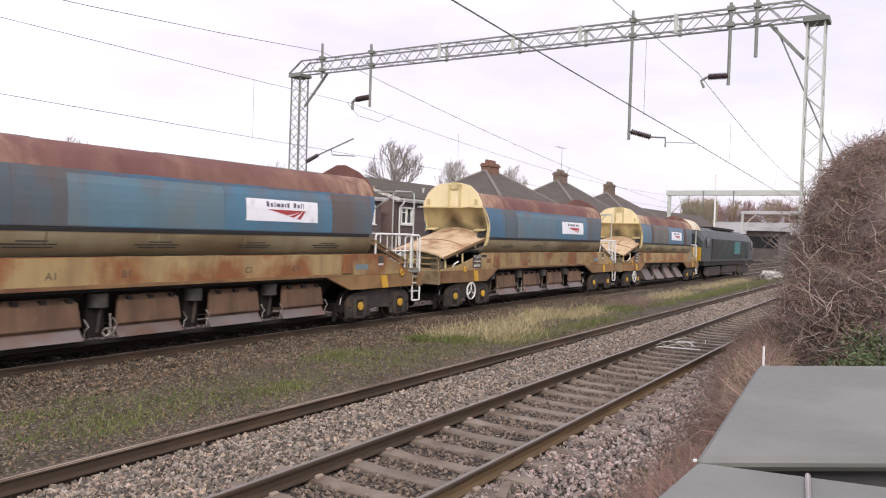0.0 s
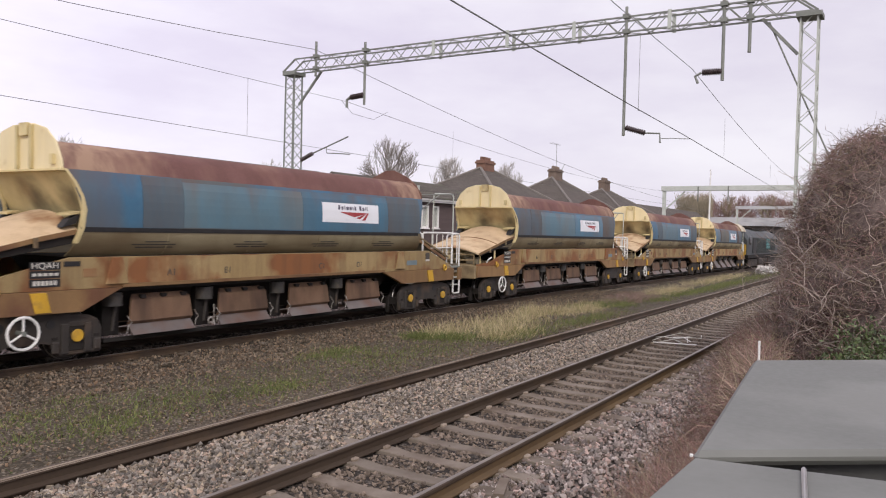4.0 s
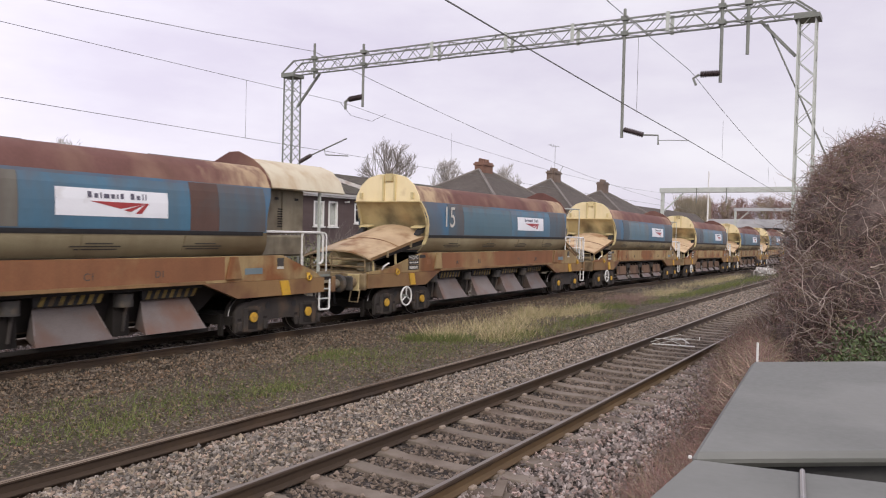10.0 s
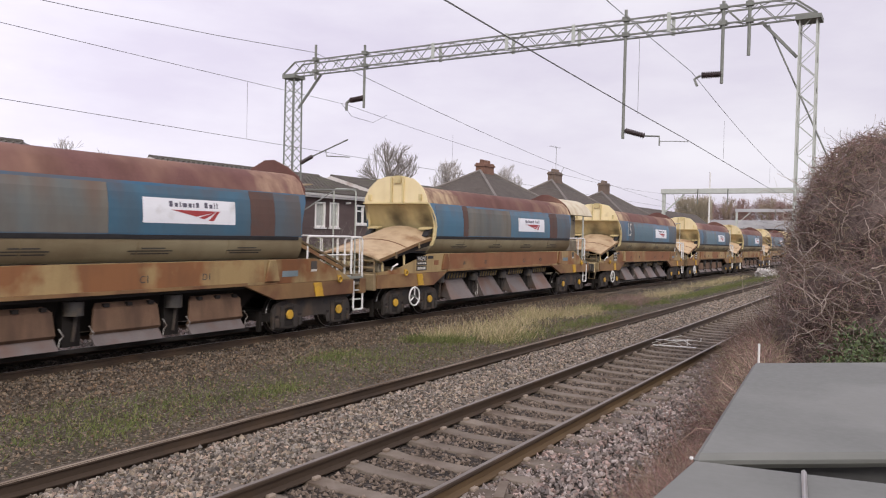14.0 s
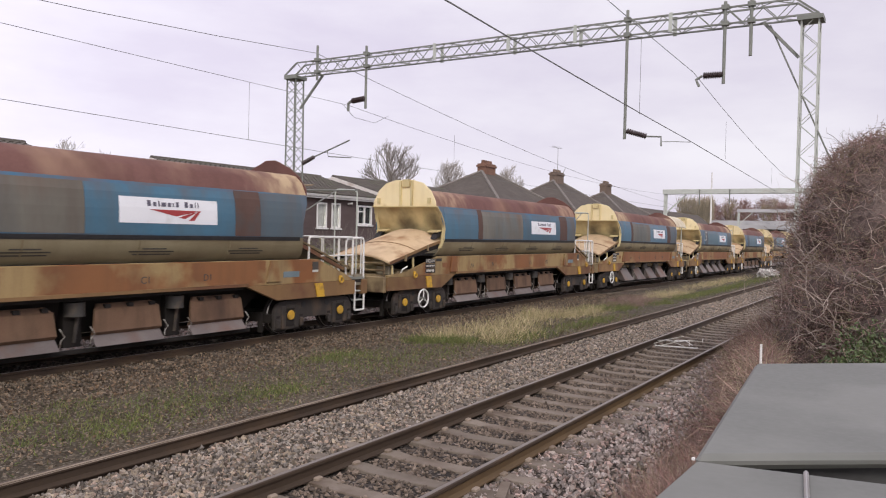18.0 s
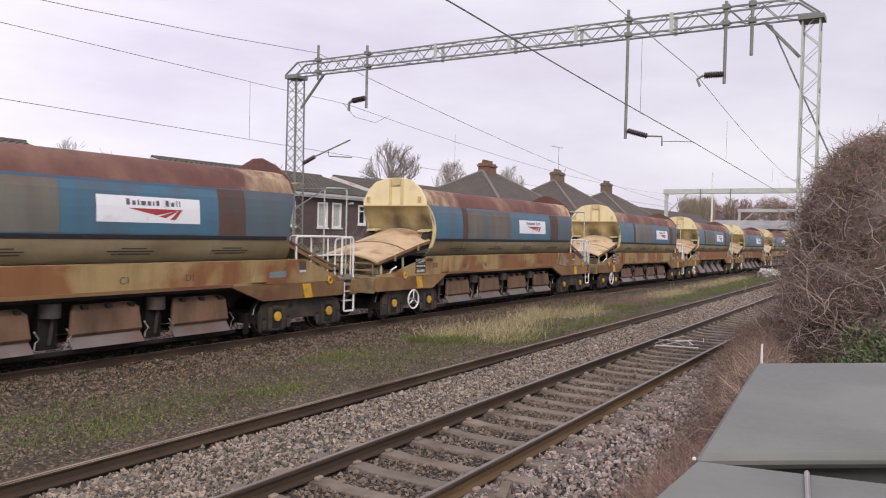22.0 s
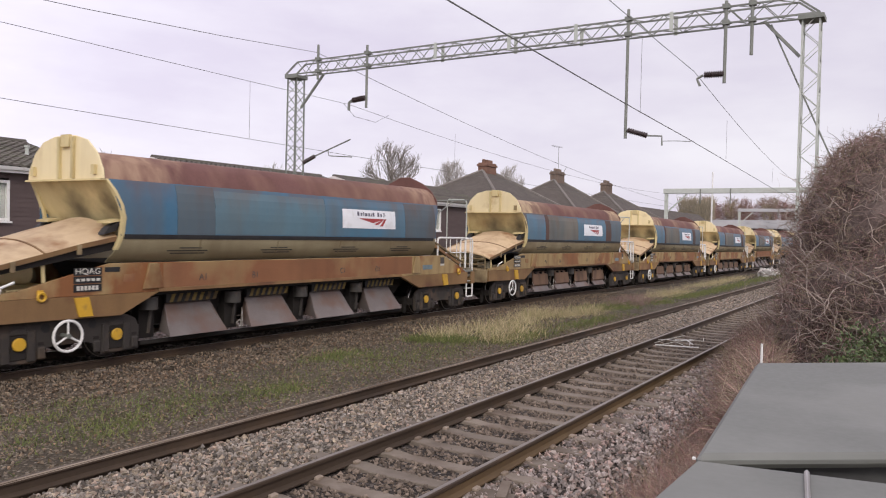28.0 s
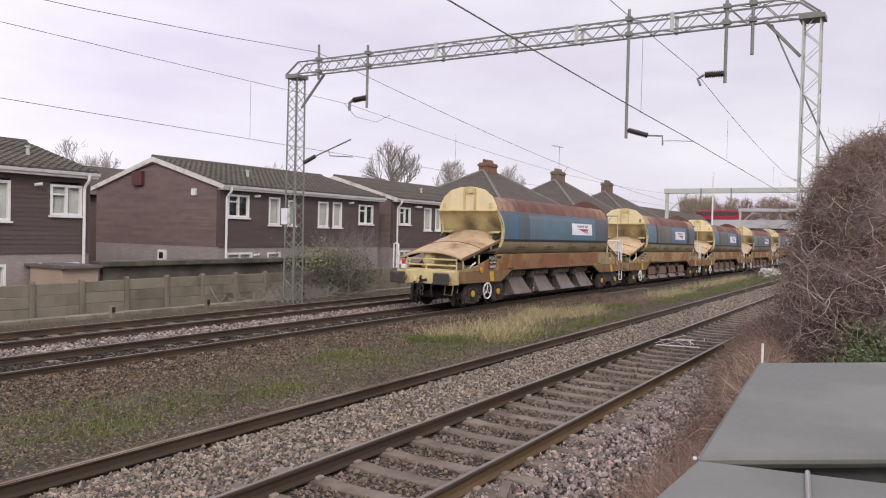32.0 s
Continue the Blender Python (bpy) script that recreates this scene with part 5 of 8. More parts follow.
OLD_PATCH, NEW_PATCH = "lighter blue repainted patch", "brighter blue repainted patch"
EARLY = [(2.3, 3.28, 2.495, 3.50, GREY_BLUE, "faded_panel", "grey faded length of the side"), (3.285, 6.88, 2.51, 3.44, PALE_BLUE, "pale_panel", OLD_PATCH),
         (6.885, 10.45, 2.51, 3.46, BRIGHT_BLUE, "bright_panel", NEW_PATCH), (10.455, 12.1, 2.495, 3.49, GREY_BLUE, "front_panel", "discoloured panel at the leading end")]
LATE = [(1.1, 2.79, 2.495, 3.47, BRIGHT_BLUE, "rear_panel", NEW_PATCH), (2.795, 3.12, 2.495, 3.51, RUST_STRIP, "rust_strip", "band of bare rust on the side"),
        (3.125, 6.33, 2.51, 3.46, GREY_BROWN, "pale_panel", "grey-brown weathered length of the side"), (6.335, 9.93, 2.51, 3.46, BRIGHT_BLUE, "bright_panel", NEW_PATCH),
        (9.935, 10.7, 2.495, 3.5, RUST_STRIP, "rust_panel", "band of bare rust on the side"), (10.705, 12.1, 2.495, 3.49, GREY_BLUE, "front_panel", "discoloured panel at the leading end")]


def wagon_body(name, label, hazard=False, genset=False, rear_buffers=False):
    w = thing(name, label, "railway wagon", "ballast hopper wagons of the train")
    for s in (-1, 1):
        part("roof_side", strip(B(), SIDE[:4], s), ROOF_SIDE, w, "rust-red curved upper side", smooth=True)
        part("blue_side", strip(B(), SIDE[3:8], s), BLUE, w, "faded grimy blue side panel", smooth=True)
        part("lower_side", strip(B(), SIDE[7:], s), BEIGE, w, "dirty beige lower side", smooth=True)
        part("waist_stripe", skin(B(), s, 1.0, 12.02, 2.40, 2.49, 0.01, 2), BLACK, w, "black waist stripe")
        for x in (2.9, 5.2, 7.5, 9.8):
            part("seam", skin(B(), s, x, x + 0.03, 1.97, 2.39, 0.012, 3), BEIGE, w)
        for x in (2.4, 5.0, 7.6, 10.1):
            for i, (dx, ln) in enumerate(((0, 1.1), (-0.1, 1.3), (0.2, 0.7))):
                part("stencil_bar", skin(B(), s, x + dx - 0.2, x + dx - 0.2 + ln * 0.8, 2.10 + i * 0.055, 2.125 + i * 0.055, 0.007, 1), DIM_MARK, w)
        # side sill with brackets
        ya, yb = sorted((s * 1.18, s * 1.26))
        bm = B()
        prism_xz(bm, [(-1.88, 1.36), (14.2, 1.36), (14.0, 1.49), (12.78, 1.94), (0.85, 1.94), (-0.9, 1.5), (-1.88, 1.42)], ya, yb)
        part("side_sill", bm, SILL, w, "rust-stained beige side sill", soft_edge=0.006)
        ya, yb = sorted((s * 1.16, s * 1.275))
        bm = B()
        prism_xz(bm, [(-1.9, 0.97), (1.08, 0.95), (1.8, 1.3), (1.95, 1.355), (-1.9, 1.355)], ya, yb)
        part("end_sill", bm, SILL_RUST, w, "rusty lower end sill", soft_edge=0.006)
        bm = B()
        prism_xz(bm, [(10.35, 1.355), (10.5, 1.3), (11.35, 0.98), (14.3, 0.98), (14.3, 1.355)], ya, yb)
        part("end_sill", bm, SILL_RUST, w, "rusty lower end sill", soft_edge=0.006)
        ya, yb = sorted((s * 1.27, s * 1.30))
        bm = B()
        box(bm, 1.9, 10.4, ya, yb, 1.355, 1.42)
        part("sill_flange", bm, SILL_RUST, w)
        for xc in (1.78, 11.2):
            bm = B()
            ya, yb = sorted((s * 1.262, s * 1.31))
            prism_xz(bm, [(xc - 0.24, 1.425), (xc + 0.24, 1.425), (xc + 0.11, 1.93), (xc - 0.11, 1.93)], ya, yb)
            part("bracket", bm, SILL, w, soft_edge=0.01)
        for k, x in zip("ABCD", (3.05, 4.55, 7.7, 9.25)):
            m4 = Matrix.Translation((x, s * 1.266, 1.6)) @ Euler((radians(90), 0, 0 if s < 0 else radians(180))).to_matrix().to_4x4()
            text_mesh("door_mark", k + "1", 0.2, DIM_MARK, w, m4, "dark stencilled letter")
        # lashing rings, yellow plates
        for x, z in ((-0.51, 1.385), (13.68, 1.385)):
            bm = B()
            ring_bar(bm, (x, s * 1.31, z), "y", 0.07, 0.026, 12, 5)
            box(bm, x - 0.075, x + 0.035, *sorted((s * 1.28, s * 1.30)), z + 0.05, z + 0.12)
            part("tie_ring", bm, YELLOW, w, "yellow tie-down ring")
        for x in (0.1, 12.66):
            bm = B()
            prism_xz(bm, [(x, 1.335), (x + 0.29, 1.335), (x + 0.38, 0.985), (x + 0.1, 0.985)], *sorted((s * 1.277, s * 1.30)))
            part("jacking_plate", bm, YELLOW, w, "yellow jacking-point plate")
        # data panels
        bm = B()
        for z0, z1 in ((1.73, 1.87), (1.585, 1.715), (1.43, 1.57)):
            box(bm, 0.1, 0.66, *sorted((s * 1.262, s * 1.268)), z0, z1)
        d = part("data_panel", bm, BLACK, w, "black data panel with class code")
        text_mesh("code", "HQAG" if rear_buffers else "HQAJ" if genset else "HQAH", 0.15, MARK, d, Matrix.Translation((0.38, s * 1.2688, 1.80)) @ Euler((radians(90), 0, 0 if s < 0 else radians(180))).to_matrix().to_4x4(), width=1.15)
        for i in range(5):
            part("number_bar", box(B(), 0.15 + i * 0.1, 0.22 + i * 0.1, *sorted((s * 1.268, s * 1.271)), 1.625, 1.675), MARK, d)
        for i in range(6):
            part("number_bar", box(B(), 0.16 + i * 0.075, 0.215 + i * 0.075, *sorted((s * 1.268, s * 1.271)), 1.46, 1.54), MARK, d)
        bm = B()
        box(bm, 0.72, 1.04, *sorted((s * 1.262, s * 1.268)), 1.78, 1.87)
        part("small_plate", bm, BLACK, w)
        bm = B()
        box(bm, 12.58, 12.8, *sorted((s * 1.262, s * 1.27)), 1.68, 1.88)
        pl = part("small_plate", bm, DIM_MARK, w)
        part("plate_strip", box(B(), 12.58, 12.8, *sorted((s * 1.262, s * 1.27)), 1.62, 1.676), MARK, pl, "pale strip below the dark plate")
        part("rusty_plate", box(B(), 1.1, 1.36, *sorted((s * 1.262, s * 1.27)), 1.58, 1.73), SILL_RED, w)
        part("maker_plate", box(B(), 11.55, 12.1, *sorted((s * 1.262, s * 1.268)), 1.52, 1.66), PLATE_BLUE, w, "faded blue plate")
        part("sill_panel", box(B(), 2.03, 10.95, *sorted((s * 1.2605, s * 1.2635)), 1.425, 1.925), SILL_RED if hazard else SILL_MIX, w, "rust-red middle length of the sill")
    # ends
    dome = [(-1.22, 3.52), (1.22, 3.52), (1.2, 3.68), (1.01, 4.02), (0.72, 4.26), (0.33, 4.36), (-0.33, 4.36), (-0.72, 4.26), (-1.01, 4.02), (-1.2, 3.68)]
    e = part("end_plate", prism_yz(B(), dome, 0.69, 0.73), CREAM, w, "pale yellow domed end plate", soft_edge=0.008)
    for y in (-0.32, 0.12):
        part("rib", box(B(), 0.63, 0.691, y - 0.035, y + 0.035, 3.53, 4.33), CREAM_DIRT, e)
    part("top_latch", box(B(), 0.625, 0.691, -0.24, 0.03, 4.14, 4.375), CREAM_DIRT, e)
    for y in (-0.98, 0.98):
        part("cleat", box(B(), 0.625, 0.691, y - 0.05, y + 0.05, 3.6, 3.78), CREAM_DIRT, e)
    part("lip", box(B(), 0.64, 0.74, -1.24, 1.24, 3.485, 3.52), CREAM_DIRT, e)
    bm = B()
    rows = [(0.74, 3.49, 1.2), (0.92, 3.25, 1.26), (1.05, 3.0, 1.29), (1.2, 2.78, 1.3), (1.3, 2.5, 1.29), (1.32, 2.2, 1.24)]
    loft(bm, [[(x, -h, z), (x, h, z), (x + 0.05, h, z), (x + 0.05, -h, z)] for x, z, h in rows])
    part("end_slope", bm, CREAM_SOOT, w, "sooty cream inward-sloping end wall", smooth=True)
    for s in (-1, 1):
        bm = B()
        edge = [(r[2], r[1]) for r in SIDE[3:10]]
        loft(bm, [[(x - 0.012, s * (half_width(z) + 0.012), z), (x - 0.012, s * (half_width(z) - 0.09), z), (x + 0.05, s * (half_width(z) - 0.09), z), (x + 0.05, s * (half_width(z) + 0.012), z)] for x, z in edge])
        part("edge_strip", bm, CREAM_DIRT, w, "cream edge strip", smooth=True)
    part("end_plate", prism_yz(B(), [(-1.22, 3.52), (1.22, 3.52), (1.2, 3.68), (0.98, 3.98), (0.64, 4.22), (0.16, 4.42), (-0.16, 4.42), (-0.64, 4.22), (-0.98, 3.98), (-1.2, 3.68)], 12.345, 12.385), RUST_RED, w, "rust-red domed end plate", soft_edge=0.008)
    bm = B()
    loft(bm, [[(x, -h, z), (x, h, z), (x - 0.05, h, z), (x - 0.05, -h, z)] for x, z, h in ((12.32, 3.5, 1.2), (12.1, 3.1, 1.28), (11.95, 2.6, 1.29), (11.9, 2.1, 1.2))])
    part("end_slope", bm, CREAM_DIRT, w, smooth=True)
    fx = -0.1 if genset else 0.1
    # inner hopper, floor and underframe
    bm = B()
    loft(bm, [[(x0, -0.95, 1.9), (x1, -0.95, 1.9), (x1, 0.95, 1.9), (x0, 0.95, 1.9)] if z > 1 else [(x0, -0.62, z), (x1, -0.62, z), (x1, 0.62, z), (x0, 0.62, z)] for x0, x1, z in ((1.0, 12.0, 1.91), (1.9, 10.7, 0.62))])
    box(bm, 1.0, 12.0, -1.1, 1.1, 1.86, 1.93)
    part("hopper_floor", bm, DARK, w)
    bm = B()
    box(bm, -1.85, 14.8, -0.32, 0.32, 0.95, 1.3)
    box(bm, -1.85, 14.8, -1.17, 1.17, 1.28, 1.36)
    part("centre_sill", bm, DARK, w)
    # ridge spine of the load opening
    bm = B()
    for x in (3.4, 6.4, 9.4):
        box(bm, x - 0.05, x + 0.05, -0.62, 0.62, 3.95, 4.03)
    part("cross_bars", bm, RUST_RED, w)
    # sloping covers over the ends
    bm = B()
    loft(bm, [arch(-1.78, 1.80, 2.02, 1.24, 0.05), arch(-0.4, 2.13, 2.36, 1.24, 0.05), arch(0.3, 2.30, 2.58, 1.23, 0.05), arch(1.02, 2.44, 2.80, 1.2, 0.05)])
    c = part("end_cover", bm, COVER, w, "sandy sloping arched end cover", smooth=True)
    for x, ze, zc in ((-0.42, 2.125, 2.355),):
        bm = B()
        loft(bm, [arch(x - 0.015, ze + 0.012, zc + 0.016, 1.245, 0.06), arch(x + 0.015, ze + 0.018, zc + 0.022, 1.245, 0.06)])
        part("cover_seam", bm, SILL_RUST, c)
    for s in (-1, 1):
        bm = B()
        prism_xz(bm, [(-1.75, 1.74), (1.0, 2.39), (1.0, 2.20), (0.2, 2.05), (-1.5, 1.72)], *sorted((s * 1.14, s * 1.19)))
        part("cover_frame", bm, DARK, c)
        for x, z in ((-1.45, 1.8), (-0.35, 2.05)):
            part("cover_post", rod(B(), (x, s * 1.12, 1.36), (x - 0.05, s * 1.12, z), 0.035, 6), CREAM_DIRT, w)
        part("grab", pipe(B(), [(-1.2, s * 1.2, 1.4), (-1.2, s * 1.3, 1.58), (-1.0, s * 1.33, 1.66)], 0.025), WHITE, w, "small white release handle")
        part("cover_lip", loft(B(), [[(x, s * 1.245, z + 0.012), (x, s * 1.262, z + 0.012), (x, s * 1.262, z - 0.075), (x, s * 1.245, z - 0.075)] for x, z in ((-1.78, 1.80), (-0.4, 2.13), (0.3, 2.30), (0.95, 2.43))]), SILL_RUST, c, "rusty cover edge")
        for x, z in ((-1.0, 1.98), (0.2, 2.27)):
            part("hinge", box(B(), x - 0.04, x + 0.04, *sorted((s * 1.262, s * 1.29)), z - 0.16, z + 0.02), DIRTY_CREAM, c)
        # black solid added to paint the shaded opening between cover and side
        part("side_gap", prism_xz(B(), [(0.72, 2.47), (1.0, 2.55), (1.1, 2.75), (0.85, 2.62)], *sorted((s * 1.0, s * 1.2))), BLACK, w)
        part("flange", prism_xz(B(), [(0.86, 2.69), (1.12, 2.74), (1.12, 2.78), (0.86, 2.73)], *sorted((s * 0.8, s * 1.2))), CREAM_DIRT, w)
    # tanks and pipes beneath the rear cover
    t = part("air_tank", rod(B(), (-1.5, 0.25, 1.74), (0.1, 0.25, 1.74), 0.24, 16), CREAM, w, "cream air tank", smooth=True)
    part("tank_end", disc(B(), (-1.51, 0.25, 1.74), "x", 0.2, 0.06, 14), CREAM, t)
    part("air_tank", rod(B(), (-0.9, 0.75, 1.6), (0.5, 0.75, 1.6), 0.18, 14), GENSET, w, smooth=True)
    bm = B()
    for z in (1.55, 1.75):
        rod(bm, (-1.7, -1.0, z), (-1.7, 1.0, z), 0.03, 6)
    for y in (-1.0, 0.2, 1.0):
        rod(bm, (-1.7, y, 1.3), (-1.7, y, 1.86), 0.026, 6)
    box(bm, -1.75, -1.3, -0.95, 0.95, 1.36, 1.42)
    box(bm, -0.9, 0.4, -0.9, 0.9, 1.38, 1.5)
    part("end_frame", bm, DIRTY_CREAM, w)
    part("valve_box", box(B(), -1.55, -1.25, -1.05, -0.6, 1.42, 1.66), GENSET, w, soft_edge=0.02)
    part("headstock", box(B(), -2.0, -1.86, -1.22, 1.22, 0.92, 1.38), DIRTY_CREAM, w, "grimy cream headstock", soft_edge=0.02)
    part("headstock", box(B(), 14.7, 14.86 + max(fx, 0), -1.2, 1.2, 0.95, 1.36), SILL_RUST, w, soft_edge=0.02)
    for s in (-1, 1):
        if rear_buffers:
            b = part("buffer", rod(B(), (-2.0, s * 0.865, 1.13), (-2.42, s * 0.865, 1.13), 0.15, 14, 0.12), DIRTY_CREAM, w, "grimy cream buffer with a dark head", smooth=True)
            part("buffer_base", box(B(), -2.06, -2.0, s * 0.865 - 0.2, s * 0.865 + 0.2, 0.9, 1.36), CREAM_DIRT, b, soft_edge=0.015)
            part("buffer_head", box(B(), -2.5, -2.42, s * 0.865 - 0.31, s * 0.865 + 0.31, 0.93, 1.33), RUBBER, b, "dark oblong buffer head", soft_edge=0.035)
    if rear_buffers:
        bm = B()
        pipe(bm, [(-2.0, 0, 1.05), (-2.3, 0, 1.05), (-2.38, 0, 1.12), (-2.32, 0, 1.2)], 0.05)
        part("coupling_hook", bm, BOGIE, w)
        bm = B()
        for i in range(3):
            ring_bar(bm, (-2.28, 0, 0.93 - i * 0.15), "x" if i % 2 else "y", 0.08, 0.022, 10, 5)
        part("coupling_chain", bm, BOGIE, w)
        for y in (-0.42, 0.42):
            part("hose_cock", box(B(), -2.1, -2.0, y - 0.05, y + 0.05, 1.0, 1.16), CREAM, w, "cream brake cock", soft_edge=0.015)
            part("step_iron", pipe(B(), [(-2.02, y * 2.6, 0.95), (-2.12, y * 2.6, 0.6), (-2.12, y * 2.6 - 0.3 * (1 if y > 0 else -1), 0.6), (-2.02, y * 2.6 - 0.3 * (1 if y > 0 else -1), 0.95)], 0.02), DIRTY_CREAM, w)
        for y in (-0.3, 0.25, 0.45):
            part("air_hose", pipe(B(), [(-2.0, y, 1.0), (-2.15, y, 0.85), (-2.15, y, 0.6), (-2.1, y, 0.5)], 0.03), BLACK, w)
    else:
        part("drawbar", rod(B(), (-2.9, 0, 1.02), (-1.9, 0, 1.02), 0.12, 10), GENSET, w, "stout drawbar between wagons")
        part("drawbar_collar", rod(B(), (-2.2, 0, 1.02), (-1.98, 0, 1.02), 0.22, 16), BOGIE, w, smooth=True)
        for y in (-0.55, 0.4):
            part("air_hose", pipe(B(), [(-2.0, y, 1.1), (-2.3, y, 0.75), (-2.7, y, 0.75), (-2.9, y, 1.0)], 0.03), BLACK, w)
    # front platform with its ladder and rails; it reaches a little further without the generator
    part("platform", box(B(), 12.3, 14.72 + fx, -1.18, 1.18, 1.37, 1.43), GALV_DARK, w)
    for s in (-1, 1):
        y = s * 1.16
        lad = part("ladder", pipe(B(), fillet([(14.34 + fx, y - s * 0.0, 1.3), (14.34 + fx, y, 0.52), (14.74 + fx, y, 0.52), (14.74 + fx, y, 1.3)], 0.05), 0.028), WHITE, w, "white-painted ladder")
        for z in (0.78, 1.03):
            part("tread", box(B(), 14.35 + fx, 14.73 + fx, min(y, y - s * 0.12), max(y, y - s * 0.12), z, z + 0.03), GALV, lad)
        part("ladder_plate", box(B(), 14.3 + fx, 14.78 + fx, *sorted((y, y - s * 0.05)), 1.2, 1.5), GENSET, w)
        if genset:
            r = part("handrail", pipe(B(), fillet([(12.3, y, 2.5), (14.45 + fx, y, 2.5), (14.45 + fx, y, 1.75), (14.3 + fx, y, 1.7)], 0.14, 5), 0.03), WHITE, w, "white tubular handrail")
            part("stanchion", rod(B(), (13.55, y, 1.6), (13.55, y, 2.5), 0.024, 6), WHITE, r)
        else:
            r = part("handrail", pipe(B(), fillet([(12.55, y, 1.75), (12.55, y, 2.5), (14.22 + fx, y, 2.5), (14.22 + fx, y, 1.5)], 0.1, 5), 0.03), WHITE, w, "white tubular handrail")
            part("handrail_loop", pipe(B(), fillet([(14.05 + fx, y * 0.92, 1.45), (14.05 + fx, y * 0.92, 2.45), (14.7 + fx, y, 2.5), (14.7 + fx, y, 1.4)], 0.12), 0.028), WHITE, r)
            part("mid_rail", pipe(B(), [(13.0, y, 2.02), (14.28 + fx, y, 2.02)], 0.02), WHITE, r)
            for x in (13.15, 13.8):
                part("stanchion", rod(B(), (x, y * 0.97, 1.43), (x, y * 0.97, 2.5), 0.015, 6), WHITE, r)
    part("end_rail", pipe(B(), fillet([(14.66 + fx, -1.1, 1.44), (14.66 + fx, -1.1, 2.5), (14.66 + fx, -0.3, 2.5), (14.66 + fx, -0.3, 1.44)], 0.12), 0.019), WHITE, w, "white end handrail")
    part("end_rail", pipe(B(), fillet([(14.66 + fx, 0.3, 1.44), (14.66 + fx, 0.3, 2.5), (14.66 + fx, 1.1, 2.5), (14.66 + fx, 1.1, 1.44)], 0.12), 0.019), WHITE, w)
    if not genset:
        bm = B()
        loft(bm, [arch(12.02, 2.50, 2.78, 1.2, 0.045), arch(14.06, 1.73, 1.93, 1.22, 0.045)])
        c = part("end_cover", bm, DIRTY_CREAM, w, "grimy sloping end cover", smooth=True)
        for s in (-1, 1):
            part("cover_frame", prism_xz(B(), [(14.0, 1.68), (12.02, 2.44), (12.02, 2.34), (12.4, 2.19), (13.9, 1.62)], *sorted((s * 1.12, s * 1.17))), SILL_RUST, c)
        part("light_hoop", pipe(B(), fillet([(14.8, -0.9, 1.43), (14.8, -0.9, 3.80), (14.8, -0.12, 3.84), (14.8, -0.12, 1.43)], 0.12, 4), 0.022), GALV, w, "tall grey tubular hoop")
        for y in (-0.9, -0.12, 0.9):
            part("top_beam", rod(B(), (12.28, y, 3.66), (14.8 if y < 0 else 13.6, y, 3.80), 0.017, 6), GALV_DARK, w)
        part("brace", rod(B(), (12.1, -0.95, 2.9), (13.9, -0.9, 3.74), 0.017, 6), GALV_DARK, w)
        part("shelter_sheet", loft(B(), [[(x, -0.1, z), (x, 0.95, z + 0.03), (x, 0.95, z), (x, -0.1, z - 0.03)] for x, z in ((12.6, 3.72), (13.9, 3.92))]), DIRTY_CREAM, w, "small sloping sheet roof")
    else:
        # generator bay under a canopy that carries the roof line on
        sec = lambda x, g: [(x, s * h * g, z) for s, h, z in ((-1, 1.25, 3.54), (-1, 1.1, 3.85), (-1, 0.8, 4.12), (-1, 0.4, 4.26), (1, 0.4, 4.26), (1, 0.8, 4.12), (1, 1.1, 3.85), (1, 1.25, 3.54))]
        def shell(x, g):
            o = sec(x, g)
            return o + [(a, b * 0.97, c - 0.03) for a, b, c in reversed(o)]
        part("canopy", loft(B(), [shell(12.4, 1.005), shell(13.6, 1.005), shell(14.85, 1.0), shell(15.15, 0.96)]), surf("canopy_cream", (0.56, 0.50, 0.36), (0.63, 0.57, 0.43), 1.4, 0.6, 0.1, cc=(0.42, 0.30, 0.17), cc_at=0.6, cc_scale=1.6, cc_stretch=(1, 1, 0.3)) if "canopy_cream" not in bpy.data.materials else bpy.data.materials["canopy_cream"], w, "cream canopy with rust streaks", smooth=True)
        g = part("generator_cabinet", box(B(), 12.3, 13.95, -0.82, 0.82, 2.45, 3.6), GENSET, w, "beige generator cabinet", soft_edge=0.02)
        for x in (12.34, 13.16):
            part("cabinet_door", box(B(), x, x + 0.76, -0.845, -0.821, 2.5, 3.5), GENSET, g, soft_edge=0.008)
        for i in range(8):
            part("louvre", box(B(), 13.0, 13.16, -0.855, -0.846, 2.62 + i * 0.06, 2.65 + i * 0.06), DARK, g)
        for x in (12.9, 13.6):
            part("latch", box(B(), x, x + 0.12, -0.86, -0.846, 3.28, 3.34), BLACK, g)
        part("generator_base", box(B(), 12.35, 13.95, -0.95, 0.95, 1.9, 2.42), GENSET, w, "beige fuel tank below the cabinet", soft_edge=0.05)
        for s in (-1, 1):
            part("canopy_post", box(B(), 14.22, 14.28, s * 1.1 - 0.03, s * 1.1 + 0.03, 1.43, 3.6), GALV, w, "pale grey canopy post")
        for s in (-1, 1):
            b = part("buffer", rod(B(), (14.86, s * 0.865, 1.13), (15.3, s * 0.865, 1.13), 0.15, 14, 0.12), GENSET, w, smooth=True)
            part("buffer_head", disc(B(), (15.38, s * 0.865, 1.13), "x", 0.25, 0.14, 18), RUBBER, b, soft_edge=0.03)
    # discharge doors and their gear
    # door rails are near-black so that their colour carries the shadow below the doors
    part("door_rail", box(B(), 1.7, 10.75, -1.0, -0.93, 0.29, 0.36), DARK, w, "steel rail under the doors, near-black for the shade there")
